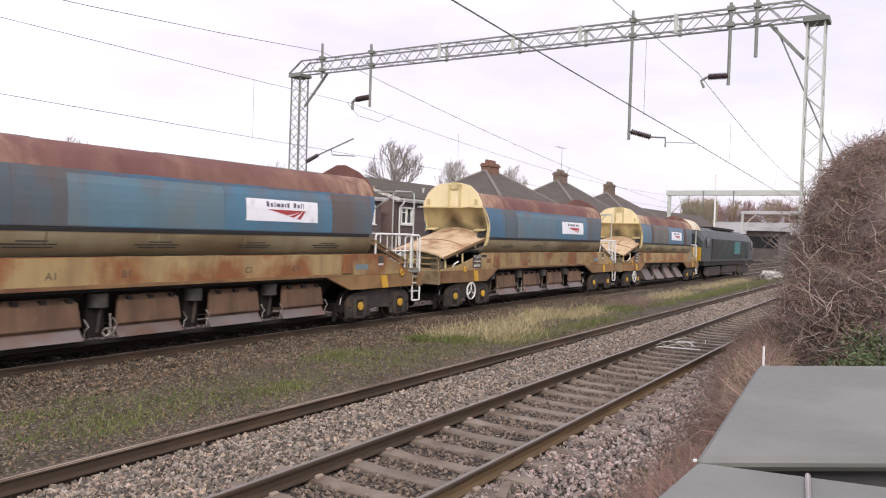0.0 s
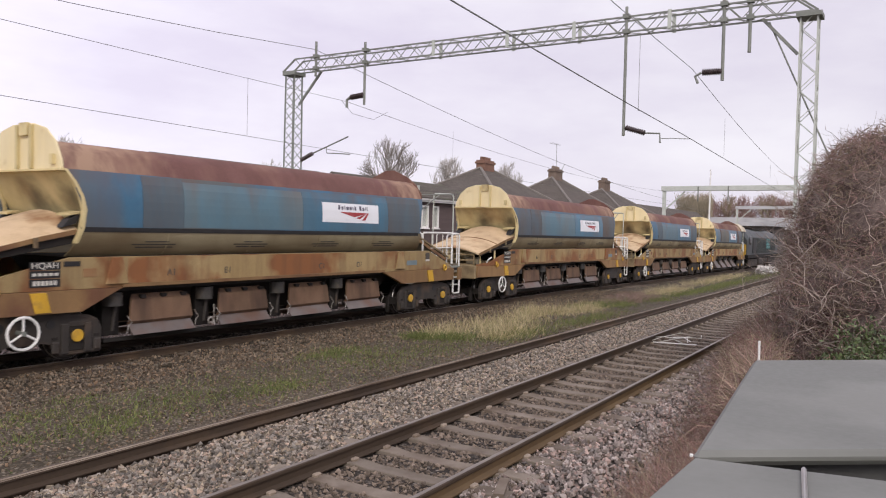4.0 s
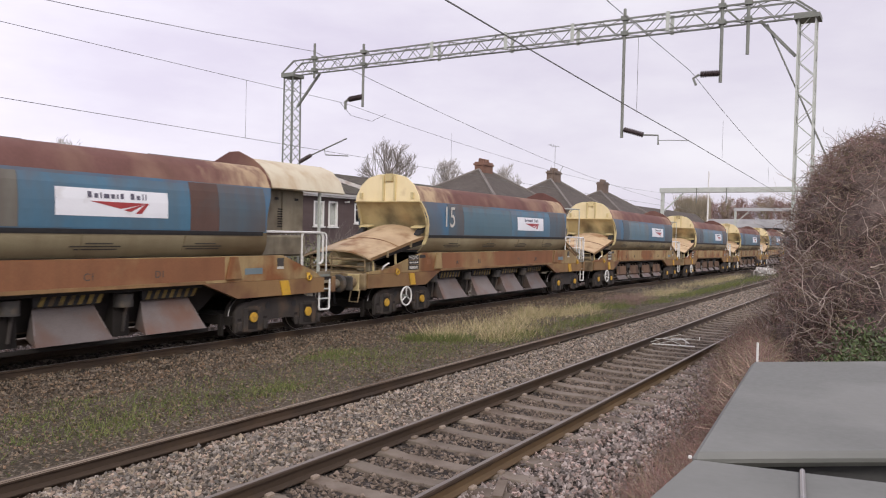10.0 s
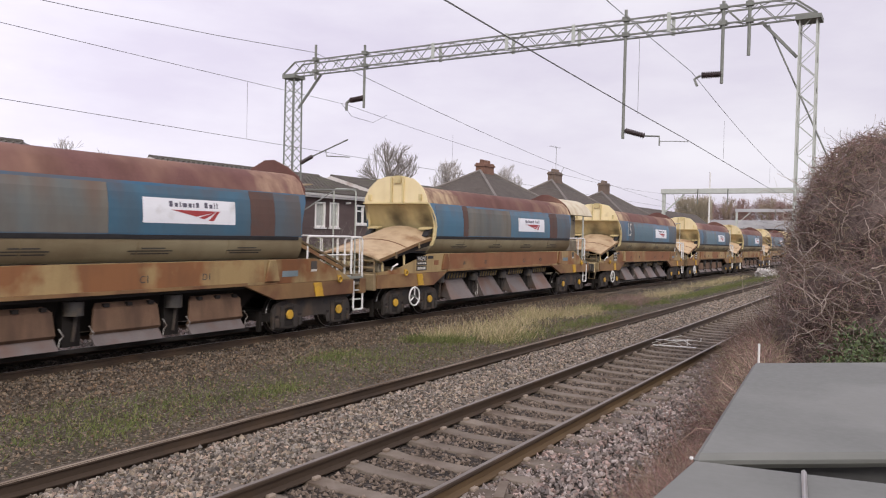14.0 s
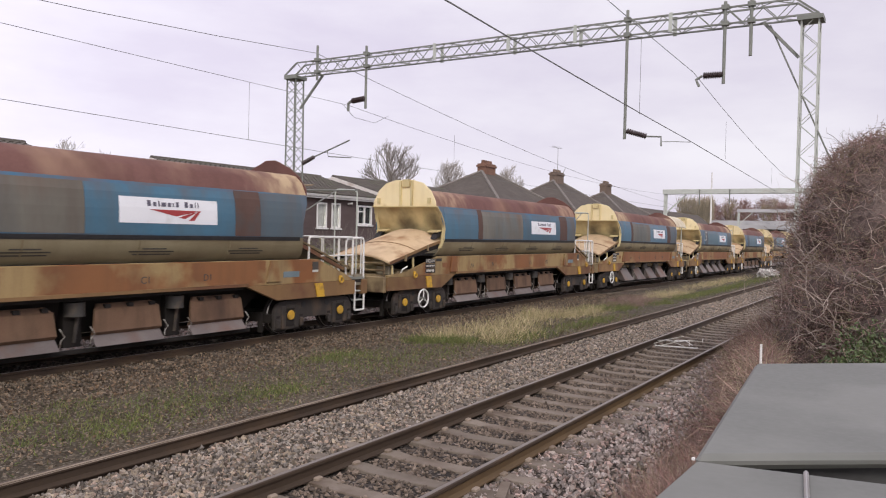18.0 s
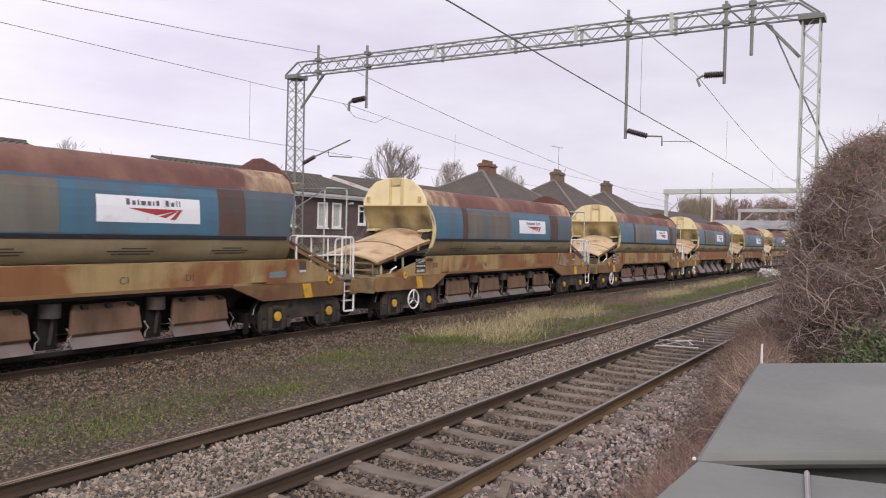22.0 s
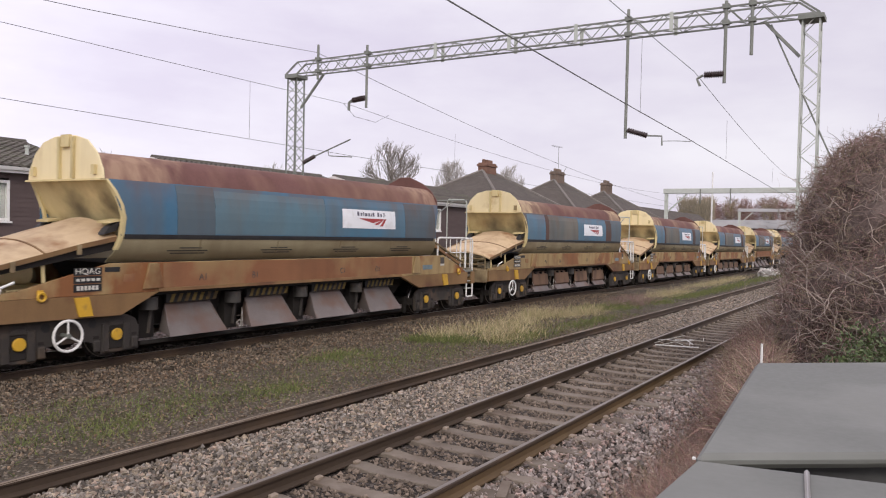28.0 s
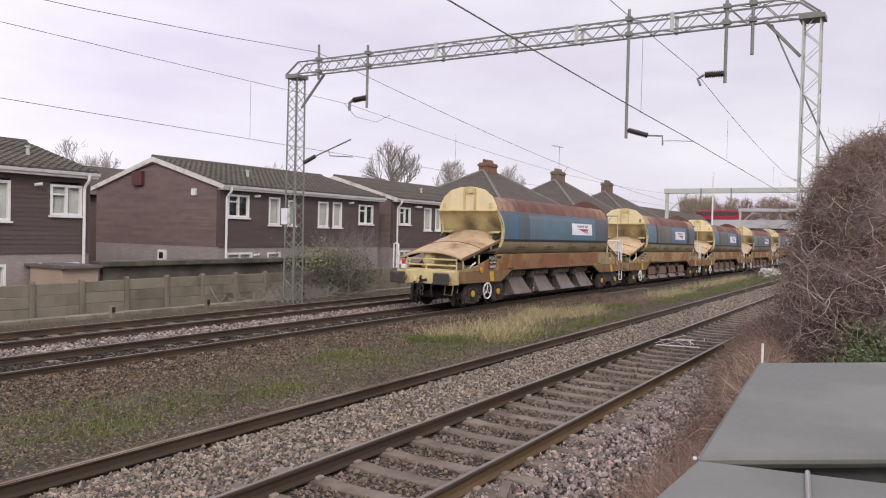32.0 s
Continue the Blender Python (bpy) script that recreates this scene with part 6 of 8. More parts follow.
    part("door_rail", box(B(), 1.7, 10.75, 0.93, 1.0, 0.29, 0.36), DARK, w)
    for s in (-1, 1):
        for i, x in enumerate((2.22, 4.46, 6.7, 8.94)):
            wd = 1.52
            if hazard:
                bm = B()
                loft(bm, [[(x + a, s * y, z), (x + wd - a, s * y, z), (x + wd - a, s * (y - 0.03), z), (x + a, s * (y - 0.03), z)] for a, y, z in ((0.18, 0.86, 1.06), (0.1, 1.0, 0.8), (0.0, 1.27, 0.42))])
                d = part("discharge_door", bm, SKIRT, w, "flared steel ballast chute", smooth=True)
                for q in (0, 1):
                    xx = x if q == 0 else x + wd
                    bm = B()
                    k = 0.18 if q == 0 else -0.18
                    loft(bm, [[(xx + (0.03 if q == 0 else -0.03), s * 1.25, 0.42), (xx + k, s * 0.86, 1.06), (xx + k, s * 0.7, 0.5)], [(xx, s * 1.25, 0.42), (xx + k * 0.9, s * 0.86, 1.06), (xx + k * 0.9, s * 0.7, 0.5)]])
                    part("cheek", bm, SKIRT, d)
                part("hazard_bar", box(B(), x + 0.12, x + wd - 0.12, *sorted((s * 0.9, s * 0.97)), 1.08, 1.28), BLACK, w, "black bar with yellow hazard stripes")
                hb = w.children[-1]
                for q in range(7):
                    xa = x + 0.2 + q * 0.19
                    bm = B()
                    ya, yb = sorted((s * 0.971, s * 0.976))
                    prism_xz(bm, [(xa, 1.09), (xa + 0.09, 1.09), (xa + 0.17, 1.27), (xa + 0.08, 1.27)], ya, yb)
                    part("stripe", bm, DULL_YELLOW, hb)
            else:
                bm = B()
                loft(bm, [[(x + a, s * y, z), (x + wd - a, s * y, z), (x + wd - a, s * (y - 0.05), z), (x + a, s * (y - 0.05), z)] for a, y, z in ((0.16, 0.96, 1.18), (0.05, 1.06, 1.08), (0.0, 1.10, 0.66), (0.0, 1.04, 0.6))])
                d = part("discharge_door", bm, BROWN_DOOR, w, "flat rusty discharge door", smooth=True)
                bm = B()
                loft(bm, [[(x, s * y, z), (x + wd, s * y, z), (x + wd, s * (y - 0.03), z), (x, s * (y - 0.03), z)] for y, z in ((1.02, 0.61), (1.19, 0.40))])
                part("door_lip", bm, SKIRT, d, "pale worn door lip")
                for q in range(3):
                    part("clip", box(B(), x + 0.25 + q * 0.5, x + 0.36 + q * 0.5, *sorted((s * 1.0, s * 1.09)), 1.1, 1.17), DARK, d)
                for q in (-0.06, wd + 0.06):
                    part("release_lever", pipe(B(), [(x + q, s * 1.08, 0.78), (x + q + 0.06, s * 1.14, 0.64), (x + q - 0.01, s * 1.14, 0.58), (x + q - 0.03, s * 1.14, 0.46)], 0.011), LEVER, w, "small scuffed lever")
            xg = x - 0.3
            part("door_ram", rod(B(), (xg, s * 0.95, 1.24), (xg, s * 0.95, 0.98), 0.19, 12), RUBBER, w, smooth=True)
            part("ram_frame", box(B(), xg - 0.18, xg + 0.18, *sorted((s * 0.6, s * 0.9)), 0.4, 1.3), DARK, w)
            part("ram_rod", rod(B(), (xg + 0.05, s * 0.98, 1.0), (xg - 0.02, s * 0.98, 0.5), 0.035, 6), BOGIE, w)
            if i == 1:
                bm = B()
                ring_bar(bm, (xg + 0.12, s * 1.05, 0.5), "y", 0.07, 0.02, 10, 5)
                rod(bm, (xg + 0.22, s * 1.05, 0.42), (xg + 0.2, s * 1.05, 0.85), 0.018, 5)
                part("valve_handle", bm, LEVER, w, "scuffed white valve handle")
    wheels = bogie(w, 0.14, True) + bogie(w, 12.91, False)
    return w


RUN = [(0, 0.0), (2, 10.3), (4, 20.47), (6, 30.46), (8, 40.25), (10, 49.83), (12, 59.18), (14, 68.3), (16, 77.19), (18, 85.93), (20, 94.59), (22, 103.1),
       (24, 111.39), (26, 119.46), (28, 127.32), (30, 135.12), (32, 143.02)]
FIRST = [40.2, 22.57, 4.73, -13.08, -30.84, -48.9, -66.18, -83.88, -101.48, -119.2]
WAGONS = []
LADEN = {}      # how far the body of a laden wagon sinks on its springs


def build_train():
    inner = wagon_body("ballast_wagon", "grimy blue and rust-red ballast hopper wagon with flat rusty doors")
    outer = wagon_body("ballast_wagon", "grimy blue ballast hopper wagon with flared chutes and buffers", hazard=True, rear_buffers=True)
    power = wagon_body("generator_wagon", "blue ballast hopper wagon with a cream generator canopy", hazard=True, genset=True)
    kinds = [power, inner, inner, inner, outer, power, inner, inner, inner, outer]
    used = set()
    for x, k in zip(FIRST, kinds):
        m = pose(x, TRAIN_Y, TRAIN_Z)
        if k in used:
            WAGONS.append((copy_thing(k, m), x))
        else:
            used.add(k)
            k.matrix_basis = m
            WAGONS.append((k, x))
    red_sill, mixed, sandy = SILL_RED, SILL_MIX, SILL
    coats = [(LATE, 7.0, ROOF_SIDE, mixed), (EARLY, 7.5, ROOF_RED, sandy), (EARLY, 7.5, ROOF_RED, sandy), (EARLY, 7.6, ROOF_RED, sandy), (EARLY, 7.38, ROOF_SIDE, red_sill),
             (LATE, 6.98, ROOF_SIDE, red_sill), ([(a + 0.5 if a > 2 else a, b + 0.5 if b < 11 else b, *q) for a, b, *q in LATE], 7.58, ROOF_RED, mixed), (LATE, 7.03, ROOF_SIDE, mixed), (LATE, 7.03, ROOF_SIDE, mixed), (EARLY, 7.56, ROOF_RED, red_sill)]
    for k, ((ob, _), coat) in enumerate(zip(WAGONS, coats)):
        dress(ob, *coat)
        if k > 5:
            LADEN[ob.name] = 0.07
            for c in ob.children:
                if c.name.split(".")[0] in ("bogie", "wheelset"):
                    c.location.z += 0.07
    fifteen, last = WAGONS[4][0], WAGONS[9][0]
    tagged(fifteen, "blue ballast hopper wagon with a faded painted fifteen")
    m4 = Matrix.Translation((2.32, -half_width(3.05) - 0.02, 3.04)) @ Euler((radians(90), 0, 0)).to_matrix().to_4x4()
    text_mesh("painted_number", "15", 0.95, NUMBER_MARK, fifteen, m4, "large faded painted number", width=0.82)
    tagged(last, "blue ballast hopper wagon at the tail with a red lamp")
    for c in last.children:
        if c.name.split(".")[0] == "end_frame" or (c.name.startswith("headstock") and c.bound_box[0][0] < 0):
            c.material_slots[0].link = "OBJECT"
            c.material_slots[0].material = CREAM_DIRT
    lamp = part("tail_lamp", box(B(), -2.1, -1.94, 0.84, 1.0, 1.38, 1.56), WHITE, last, "white tail lamp with a red lens", soft_edge=0.03)
    part("lens", rod(B(), (-2.03, 0.92, 1.56), (-2.03, 0.92, 1.72), 0.065, 12), LAMP_RED, lamp, "red lens", smooth=True)
    part("rear_handrail", pipe(B(), fillet([(-1.95, 1.2, 1.4), (-1.95, 1.2, 2.25), (-1.95, 1.4, 2.25), (-1.95, 1.4, 1.4)], 0.06), 0.025), WHITE, last, "white looped handrail")
    build_loco()


LOCO = []


def build_loco():
    """A dark blue diesel locomotive at the head, seen from behind its rear cab."""
    x0 = 56.0
    e = thing("diesel_locomotive", "dark blue diesel locomotive with a teal panel leading the train", "locomotive", at=pose(x0, TRAIN_Y, TRAIN_Z))
    prof = [(-1.3, 1.35), (-1.32, 3.05), (-0.95, 3.6), (-0.4, 3.85), (0.4, 3.85), (0.95, 3.6), (1.32, 3.05), (1.3, 1.35)]
    part("body", prism_yz(B(), prof, 2.6, 18.0), LOCO_BLUE, e, "dark blue ribbed body", soft_edge=0.03)
    for q, xs in (("rear", (0.0, 0.5, 2.55)), ("front", (20.6, 20.1, 18.05))):
        bm = B()
        loft(bm, [[(xs[i], y * g, 1.3 + (z - 1.3) * k) for y, z in prof] for i, g, k in ((0, 0.93, 0.82), (1, 0.97, 0.97), (2, 1.0, 1.0))])
        part("cab", bm, LOCO_BLUE, e, "dark blue cab", soft_edge=0.02)
        xa = xs[0] + (-0.02 if q == "rear" else 0.02)
        for y in (-0.95, 0.1):
            bm = B()
            loft(bm, [[(xa + (0.0 if q == "rear" else 0), y, 2.5), (xa, y + 0.85, 2.5), (xa + (0.22 if q == "rear" else -0.22), y + 0.85, 3.15), (xa + (0.22 if q == "rear" else -0.22), y, 3.15)],
                      [(xa - 0.02, y, 2.5), (xa - 0.02, y + 0.85, 2.5), (xa + (0.2 if q == "rear" else -0.24), y + 0.85, 3.15), (xa + (0.2 if q == "rear" else -0.24), y, 3.15)]])
            part("windscreen", bm, DARK_GLASS, e)
        bm = B()
        box(bm, min(xa, xa - 0.03), max(xa, xa + 0.03), -1.15, 1.15, 1.4, 2.35)
        part("warning_panel", bm, YELLOW, e, "yellow end panel")
        bm = B()
        box(bm, (0.9 if q == "rear" else 18.9), (1.7 if q == "rear" else 19.7), -1.335, -1.30, 2.35, 3.1)
        part("cab_window", bm, DARK_GLASS, e)
        for y in (-0.865, 0.865):
            bm = B()
            rod(bm, (xa, y, 1.13), (xa + (-0.5 if q == "rear" else 0.5), y, 1.13), 0.14, 12)
            disc(bm, (xa + (-0.55 if q == "rear" else 0.55), y, 1.13), "x", 0.26, 0.12, 14)
            part("buffer", bm, RUBBER, e)
    bm = B()
    for i in range(44):
        box(bm, 2.9 + i * 0.34, 2.96 + i * 0.34, -1.345, -1.30, 1.5, 3.02)
    part("ribs", bm, LOCO_BLUE, e)
    part("dark_doorway", box(B(), 2.65, 4.4, -1.36, -1.31, 1.5, 3.0), BLACK, e)
    bm = B()
    for i in range(6):
        box(bm, 11.0 + (i % 2) * 0.2, 13.6, -1.37, -1.345, 1.95 + i * 0.17, 2.06 + i * 0.17)
    part("teal_panel", bm, LOCO_TEAL, e, "teal lettering bars")
    part("roof_grille", box(B(), 6, 14, -0.7, 0.7, 3.84, 4.0), DARK, e)
    part("frame_sill", box(B(), 0.1, 20.5, -1.33, 1.33, 1.05, 1.36), DARK, e)
    part("fuel_tank", box(B(), 7.3, 13.2, -1.2, 1.2, 0.35, 1.05), BOGIE, e, "dark fuel tank", soft_edge=0.1)
    for xc in (4.1, 16.5):
        for s in (-1, 1):
            bm = B()
            prism_xz(bm, [(xc - 2.6, 0.4), (xc - 2.5, 0.95), (xc + 2.5, 0.95), (xc + 2.6, 0.4), (xc + 2.3, 0.25), (xc - 2.3, 0.25)], *sorted((s * 1.0, s * 1.16)))
            part("bogie_frame", bm, BOGIE, e, soft_edge=0.03)
        for k in (-1.9, 0, 1.9):
            w = part("wheelset", disc(disc(rod(B(), (0, -1.0, 0), (0, 1.0, 0), 0.09, 8), (0, -0.75, 0), "y", 0.52, 0.13, 20), (0, 0.75, 0), "y", 0.52, 0.13, 20), BOGIE, e)
            w.location = (xc + k, 0, 0.52)
    LOCO.append((e, x0))


def motions():
    def along(t):
        return float(np.interp(t, [r[0] for r in FINE], [r[1] for r in FINE]))
    # smooth running table from the two-second one
    ts = np.array([r[0] for r in RUN], float)
    xs = np.array([r[1] for r in RUN], float)
    coef = np.polyfit(ts, xs, 7)
    FINE = [(t, float(np.polyval(coef, t) - np.polyval(coef, 0))) for t in np.linspace(0, 32, 321)]
    for ob, x in WAGONS + LOCO:
        def stance(t):
            q = x + along(t)
            turn = math.degrees(math.atan2(bend(q + 12.8) - bend(q), 12.8))
            dip = math.degrees(math.atan2(fall(q) - fall(q + 12.8), 12.8))
            return pose(q, TRAIN_Y + bend(q), TRAIN_Z + fall(q) - LADEN.get(ob.name, 0.0), 0, dip, turn)
        walk(ob, [(t, stance(t)) for t in range(0, 33)])
    for ob, x in WAGONS:
        for w in [c for c in ob.children if c.name.startswith("wheelset")]:
            c = w.location.copy()
            walk(w, [(t * 0.125, Matrix.Translation(c) @ Matrix.Rotation(along(t * 0.125) / 0.46, 4, "Y")) for t in range(0, 257)])
    walk(BUS[0], [(t, pose(200.0, y, BUS_Z + z, 0, 0, 90)) for t, y, z in ((0, -420.0, 1.2), (26, -62.0, 1.2), (29, -14.0, 1.2), (30.0, 4.0, 1.1), (31.0, 21.5, 0.95), (31.4, 35.0, 0.45), (32.0, 42.4, 0.12))])

# ---- overhead line gantries and wires ----
def lattice_mast(parent, x, y, z0, z1, w0, w1, depth0, depth1, n, mat):
    """A square lattice mast: four angle legs and zig-zag lacing on each face."""
    legs = []
    for sx in (-1, 1):
        for sy in (-1, 1):
            bm = B()
            rod(bm, (x + sx * depth0, y + sy * w0, z0), (x + sx * depth1, y + sy * w1, z1), 0.03, 4)
            part("leg", bm, mat, parent)
    def at(q, sx, sy):
        return (x + sx * (depth0 + (depth1 - depth0) * q), y + sy * (w0 + (w1 - w0) * q), z0 + (z1 - z0) * q)
    for face in range(4):
        bm = B()
        for i in range(n):
            a, b = i / n, (i + 1) / n
            if face < 2:
                sx = -1 if face == 0 else 1
                s = 1 if i % 2 else -1
                rod(bm, at(a, sx, s), at(b, sx, -s), 0.014, 4)
            else:
                sy = -1 if face == 2 else 1
                s = 1 if i % 2 else -1
                rod(bm, at(a, s, sy), at(b, -s, sy), 0.014, 4)
        tagged(part("lacing", bm, mat, parent), kind="stuff")


def insulator(bm, a, b, r=0.085, n=9):
    a, b = Vector(a), Vector(b)
    d = (b - a).normalized()
    u = d.orthogonal().normalized()
    w = d.cross(u)
    secs = []
    for i in range(n):
        for k, q in ((0.05, 0.66), (0.3, 0.68), (0.45, 1.0), (0.6, 0.95), (0.8, 0.7)):
            c = a.lerp(b, (i + k) / n)
            secs.append([c + (u * math.cos(j * 0.5236) + w * math.sin(j * 0.5236)) * r * q for j in range(12)])
    loft(bm, secs)


def build_gantry():
    g = thing("lattice_gantry", "galvanised lattice portal gantry carrying overhead wires", "gantry", "overhead line gantries", at=pose(GANTRY_X, 0, 0))
    yl, yr, zb, zt = 19.88, 2.39, 8.17, 8.60
    lattice_mast(g, 0, yl, -0.5, zb, 0.245, 0.21, 0.245, 0.21, 24, GALV_DARK)
    lattice_mast(g, 0, yr, -0.5, zb, 0.215, 0.2, 0.205, 0.19, 22, GALV)
    # boom: four chords with lacing, mitred ends
    for s in (-1, 1):
        part("chord", rod(B(), (s * 0.22, yl + 0.35, zb), (s * 0.22, yr - 0.2, zb), 0.031, 4), GALV_DARK, g)
        part("chord", rod(B(), (s * 0.22, yl - 0.25, zt), (s * 0.22, yr + 0.35, zt), 0.031, 4), GALV_DARK, g)
        for y, yy in ((yl + 0.35, yl - 0.25), (yr - 0.2, yr + 0.35)):
            part("end_raker", rod(B(), (s * 0.22, y, zb), (s * 0.22, yy, zt), 0.036, 4), GALV_DARK, g)
        bm = B()
        n = 40
        for i in range(n):
            ya, yb = yl - 0.25 + (yr + 0.35 - yl + 0.25) * i / n, yl - 0.25 + (yr + 0.35 - yl + 0.25) * (i + 1) / n
            rod(bm, (s * 0.22, ya, zb if i % 2 else zt), (s * 0.22, yb, zt if i % 2 else zb), 0.015, 4)
        tagged(part("lacing", bm, GALV_DARK, g), kind="stuff")
    for z in (zb, zt):
        bm = B()
        n = 34
        for i in range(n):
            ya, yb = yl - 0.25 + (yr + 0.35 - yl + 0.25) * i / n, yl - 0.25 + (yr + 0.35 - yl + 0.25) * (i + 1) / n
            rod(bm, (-0.22 if i % 2 else 0.22, ya, z), (0.22 if i % 2 else -0.22, yb, z), 0.012, 4)
        tagged(part("lacing", bm, GALV_DARK, g), kind="stuff")
    for y in (13.6, 10.9, 8.7, 5.9):
        for s in (-1, 1):
            part("splice_plate", box(B(), s * 0.24 - 0.02, s * 0.24 + 0.02, y - 0.05, y + 0.05, zb - 0.05, zt + 0.05), GALV, g)
    for y, z in ((yl, zb), (yr, zb)):
        part("cap_plate", box(B(), -0.3, 0.3, y - 0.3, y + 0.3, z - 0.14, z - 0.03), GALV_DARK, g)
    # knee braces
    part("knee_brace", rod(B(), (0, 19.62, 6.95), (0, 18.55, 8.1), 0.05, 4), GALV_DARK, g)
    part("knee_brace", rod(B(), (0, 2.66, 7.15), (0, 3.53, 8.15), 0.05, 4), GALV_DARK, g)
    part("stay_wire", rod(B(), (0, 3.36, 8.05), (0.2, 1.6, 3.9), 0.022, 5), GALV_DARK, g)
    # drop tubes
    for y, z0, z1 in ((18.6, 7.87, 9.12), (16.38, 6.7, 8.87), (7.11, 5.22, 8.87), (4.45, 6.57, 8.75), (3.79, 7.25, 8.8)):
        d = part("drop_tube", rod(B(), (-0.26, y, z0), (-0.26, y, z1), 0.045, 8), GALV_DARK, g, "grey drop tube")
        for z in (zb, zt):
            part("clamp", box(B(), -0.34, -0.16, y - 0.09, y + 0.09, z - 0.06, z + 0.06), GALV_DARK, d)
    # insulators and registration arms
    def insulated(a, b, r=0.1):
        bm = B()
        insulator(bm, a, b, r)
        return part("insulator", bm, PORCELAIN, g, "dark ribbed insulator", smooth=True)
    insulated((-0.26, 16.38, 7.05), (-0.26, 16.98, 7.0))
    part("hanger", pipe(B(), [(-0.26, 17.0, 7.0), (-0.26, 17.14, 6.92), (-0.26, 17.14, 6.66)], 0.055), GALV_DARK, g)
    insulated((-0.26, 4.45, 6.82), (-0.26, 4.98, 6.83))
    part("hanger", pipe(B(), [(-0.26, 5.0, 6.83), (-0.26, 5.16, 6.74), (-0.26, 5.08, 6.55)], 0.035), GALV_DARK, g)
    insulated((-0.26, 7.05, 5.45), (-0.26, 6.48, 5.27), 0.085)
    part("registration_arm", pipe(B(), [(-0.26, 6.48, 5.27), (-0.26, 6.07, 5.24), (-0.26, 6.06, 4.98)], 0.025), GALV_DARK, g)
    part("steady_arm", pipe(B(), [(-0.26, 6.06, 5.1), (0.3, 5.85, 5.16), (0.9, 5.55, 5.2)], 0.01), GALV_DARK, g)
    insulated((0, 19.46, 4.9), (0, 18.9, 5.13), 0.08)
    part("registration_arm", rod(B(), (0, 18.9, 5.13), (0, 17.26, 5.67), 0.026, 6), GALV_DARK, g)
    part("steady_arm", pipe(B(), [(0, 18.27, 5.33), (0, 18.23, 5.12), (0.3, 17.4, 5.08)], 0.02), GALV_DARK, g)
    part("number_plate_blank", box(B(), -0.26, -0.23, 20.0, 20.3, 2.6, 3.2), SIGN_WHITE, g, "small white plate")

    # plain portal gantries further on
    for i, (x, y0, y1, z) in enumerate(((71.5, 20.05, 1.0, 6.9), (118.0, 22.2, 2.0, 6.9))):
        p = thing("portal_gantry", "plain grey steel portal gantry over the lines", "gantry", "overhead line gantries", at=pose(x, 0, 0))
        part("beam", box(B(), -0.25, 0.25, y1 - 0.3, y0 - 0.1, z - 0.35, z + 0.1), PALE_METAL if i else GALV, p, soft_edge=0.02)
        for y in (y0, y1):
            for s in (-0.34,):
                part("column", box(B(), -0.16, 0.16, y + s - 0.14, y + s + 0.14, -0.6, z - 0.36), GALV, p, soft_edge=0.02)
            sg = -1 if y > 10 else 1
            part("brace", rod(B(), (0, y + sg * 0.5, z - 2.0), (0, y + sg * 2.2, z - 0.4), 0.09, 4), GALV, p)
        for y in (16.6, 14.0, 8.5, 5.0):
            part("drop_tube", rod(B(), (-0.3, y, z - 1.3), (-0.3, y, z + 0.05), 0.05, 6), GALV_DARK, p)
    # wires: catenary and contact wire for each line, held along the route
    def sag(a, b, drop, n=12):
        a, b = Vector(a), Vector(b)
        return [a.lerp(b, i / n) - Vector((0, 0, drop * 4 * (i / n) * (1 - i / n))) for i in range(n + 1)]
    def wire(name, pts, r, label):
        w = thing(name, label, "wire", "overhead wires")
        part("strand", pipe(B(), pts, r, 4), WIRE, w)
        return w
    gx = GANTRY_X
    def run(name, knots, drops, r, label):
        """A wire through its supports, hanging a little between them."""
        pts = []
        for (a, b), d in zip(zip(knots, knots[1:]), drops):
            pts += sag(a, b, d)[:-1]
        return wire(name, pts + [knots[-1]], r, label)
    w = run("contact_wire", [(-30, 4.3, 5.2), (8, 4.9, 5.22), (gx, 5.5, 5.22), (71.5, 6.8, 4.6), (118, 6.0, 5.2), (180, 6.4, 5.2)], [0.02] * 5, 0.0105, "thin contact wire over the near line")
    for x, y, z in ((17.1, 5.36, 6.95), (27.7, 5.63, 6.5), (40.0, 5.95, 5.95)):
        part("dropper", rod(B(), (x, y, 5.2), (x, y, z), 0.005, 4), WIRE, w)
    run("catenary_wire", [(-30, 4.3, 8.2), (gx, 5.3, 7.0), (71.5, 6.8, 6.4), (118, 6.0, 6.4), (180, 6.4, 6.4)], [0.41, 0.75, 0.9, 0.9], 0.0075, "thin catenary wire over the near line")
    w = run("contact_wire", [(-30, 16.6, 5.3), (gx, 17.4, 5.12), (71.5, 16.6, 4.9), (118, 17.2, 4.9), (180, 17.0, 4.9)], [0.02] * 4, 0.0085, "thin contact wire over the back line")
    for x, z in ((16.8, 6.88), (29.0, 6.75), (5.0, 6.9), (40.0, 6.3)):
        part("dropper", rod(B(), (x, 17.3, 5.12), (x, 17.3, z), 0.005, 4), WIRE, w)
    run("catenary_wire", [(-30, 17.0, 7.1), (gx, 17.35, 6.92), (71.5, 17.0, 6.4), (118, 17.2, 6.4), (180, 17.0, 6.4)], [0.19, 0.8, 0.8, 0.8], 0.0078, "thin catenary wire over the back line")
    run("feeder_wire", [(-34, 18.6, 8.9), (gx - 0.2, 18.72, 8.87), (70.3, 19.67, 5.86), (118, 21.0, 6.2), (180, 21.0, 6.2)], [1.47, 0.5, 0.8, 0.8], 0.0105, "thin feeder wire on the gantry tops")
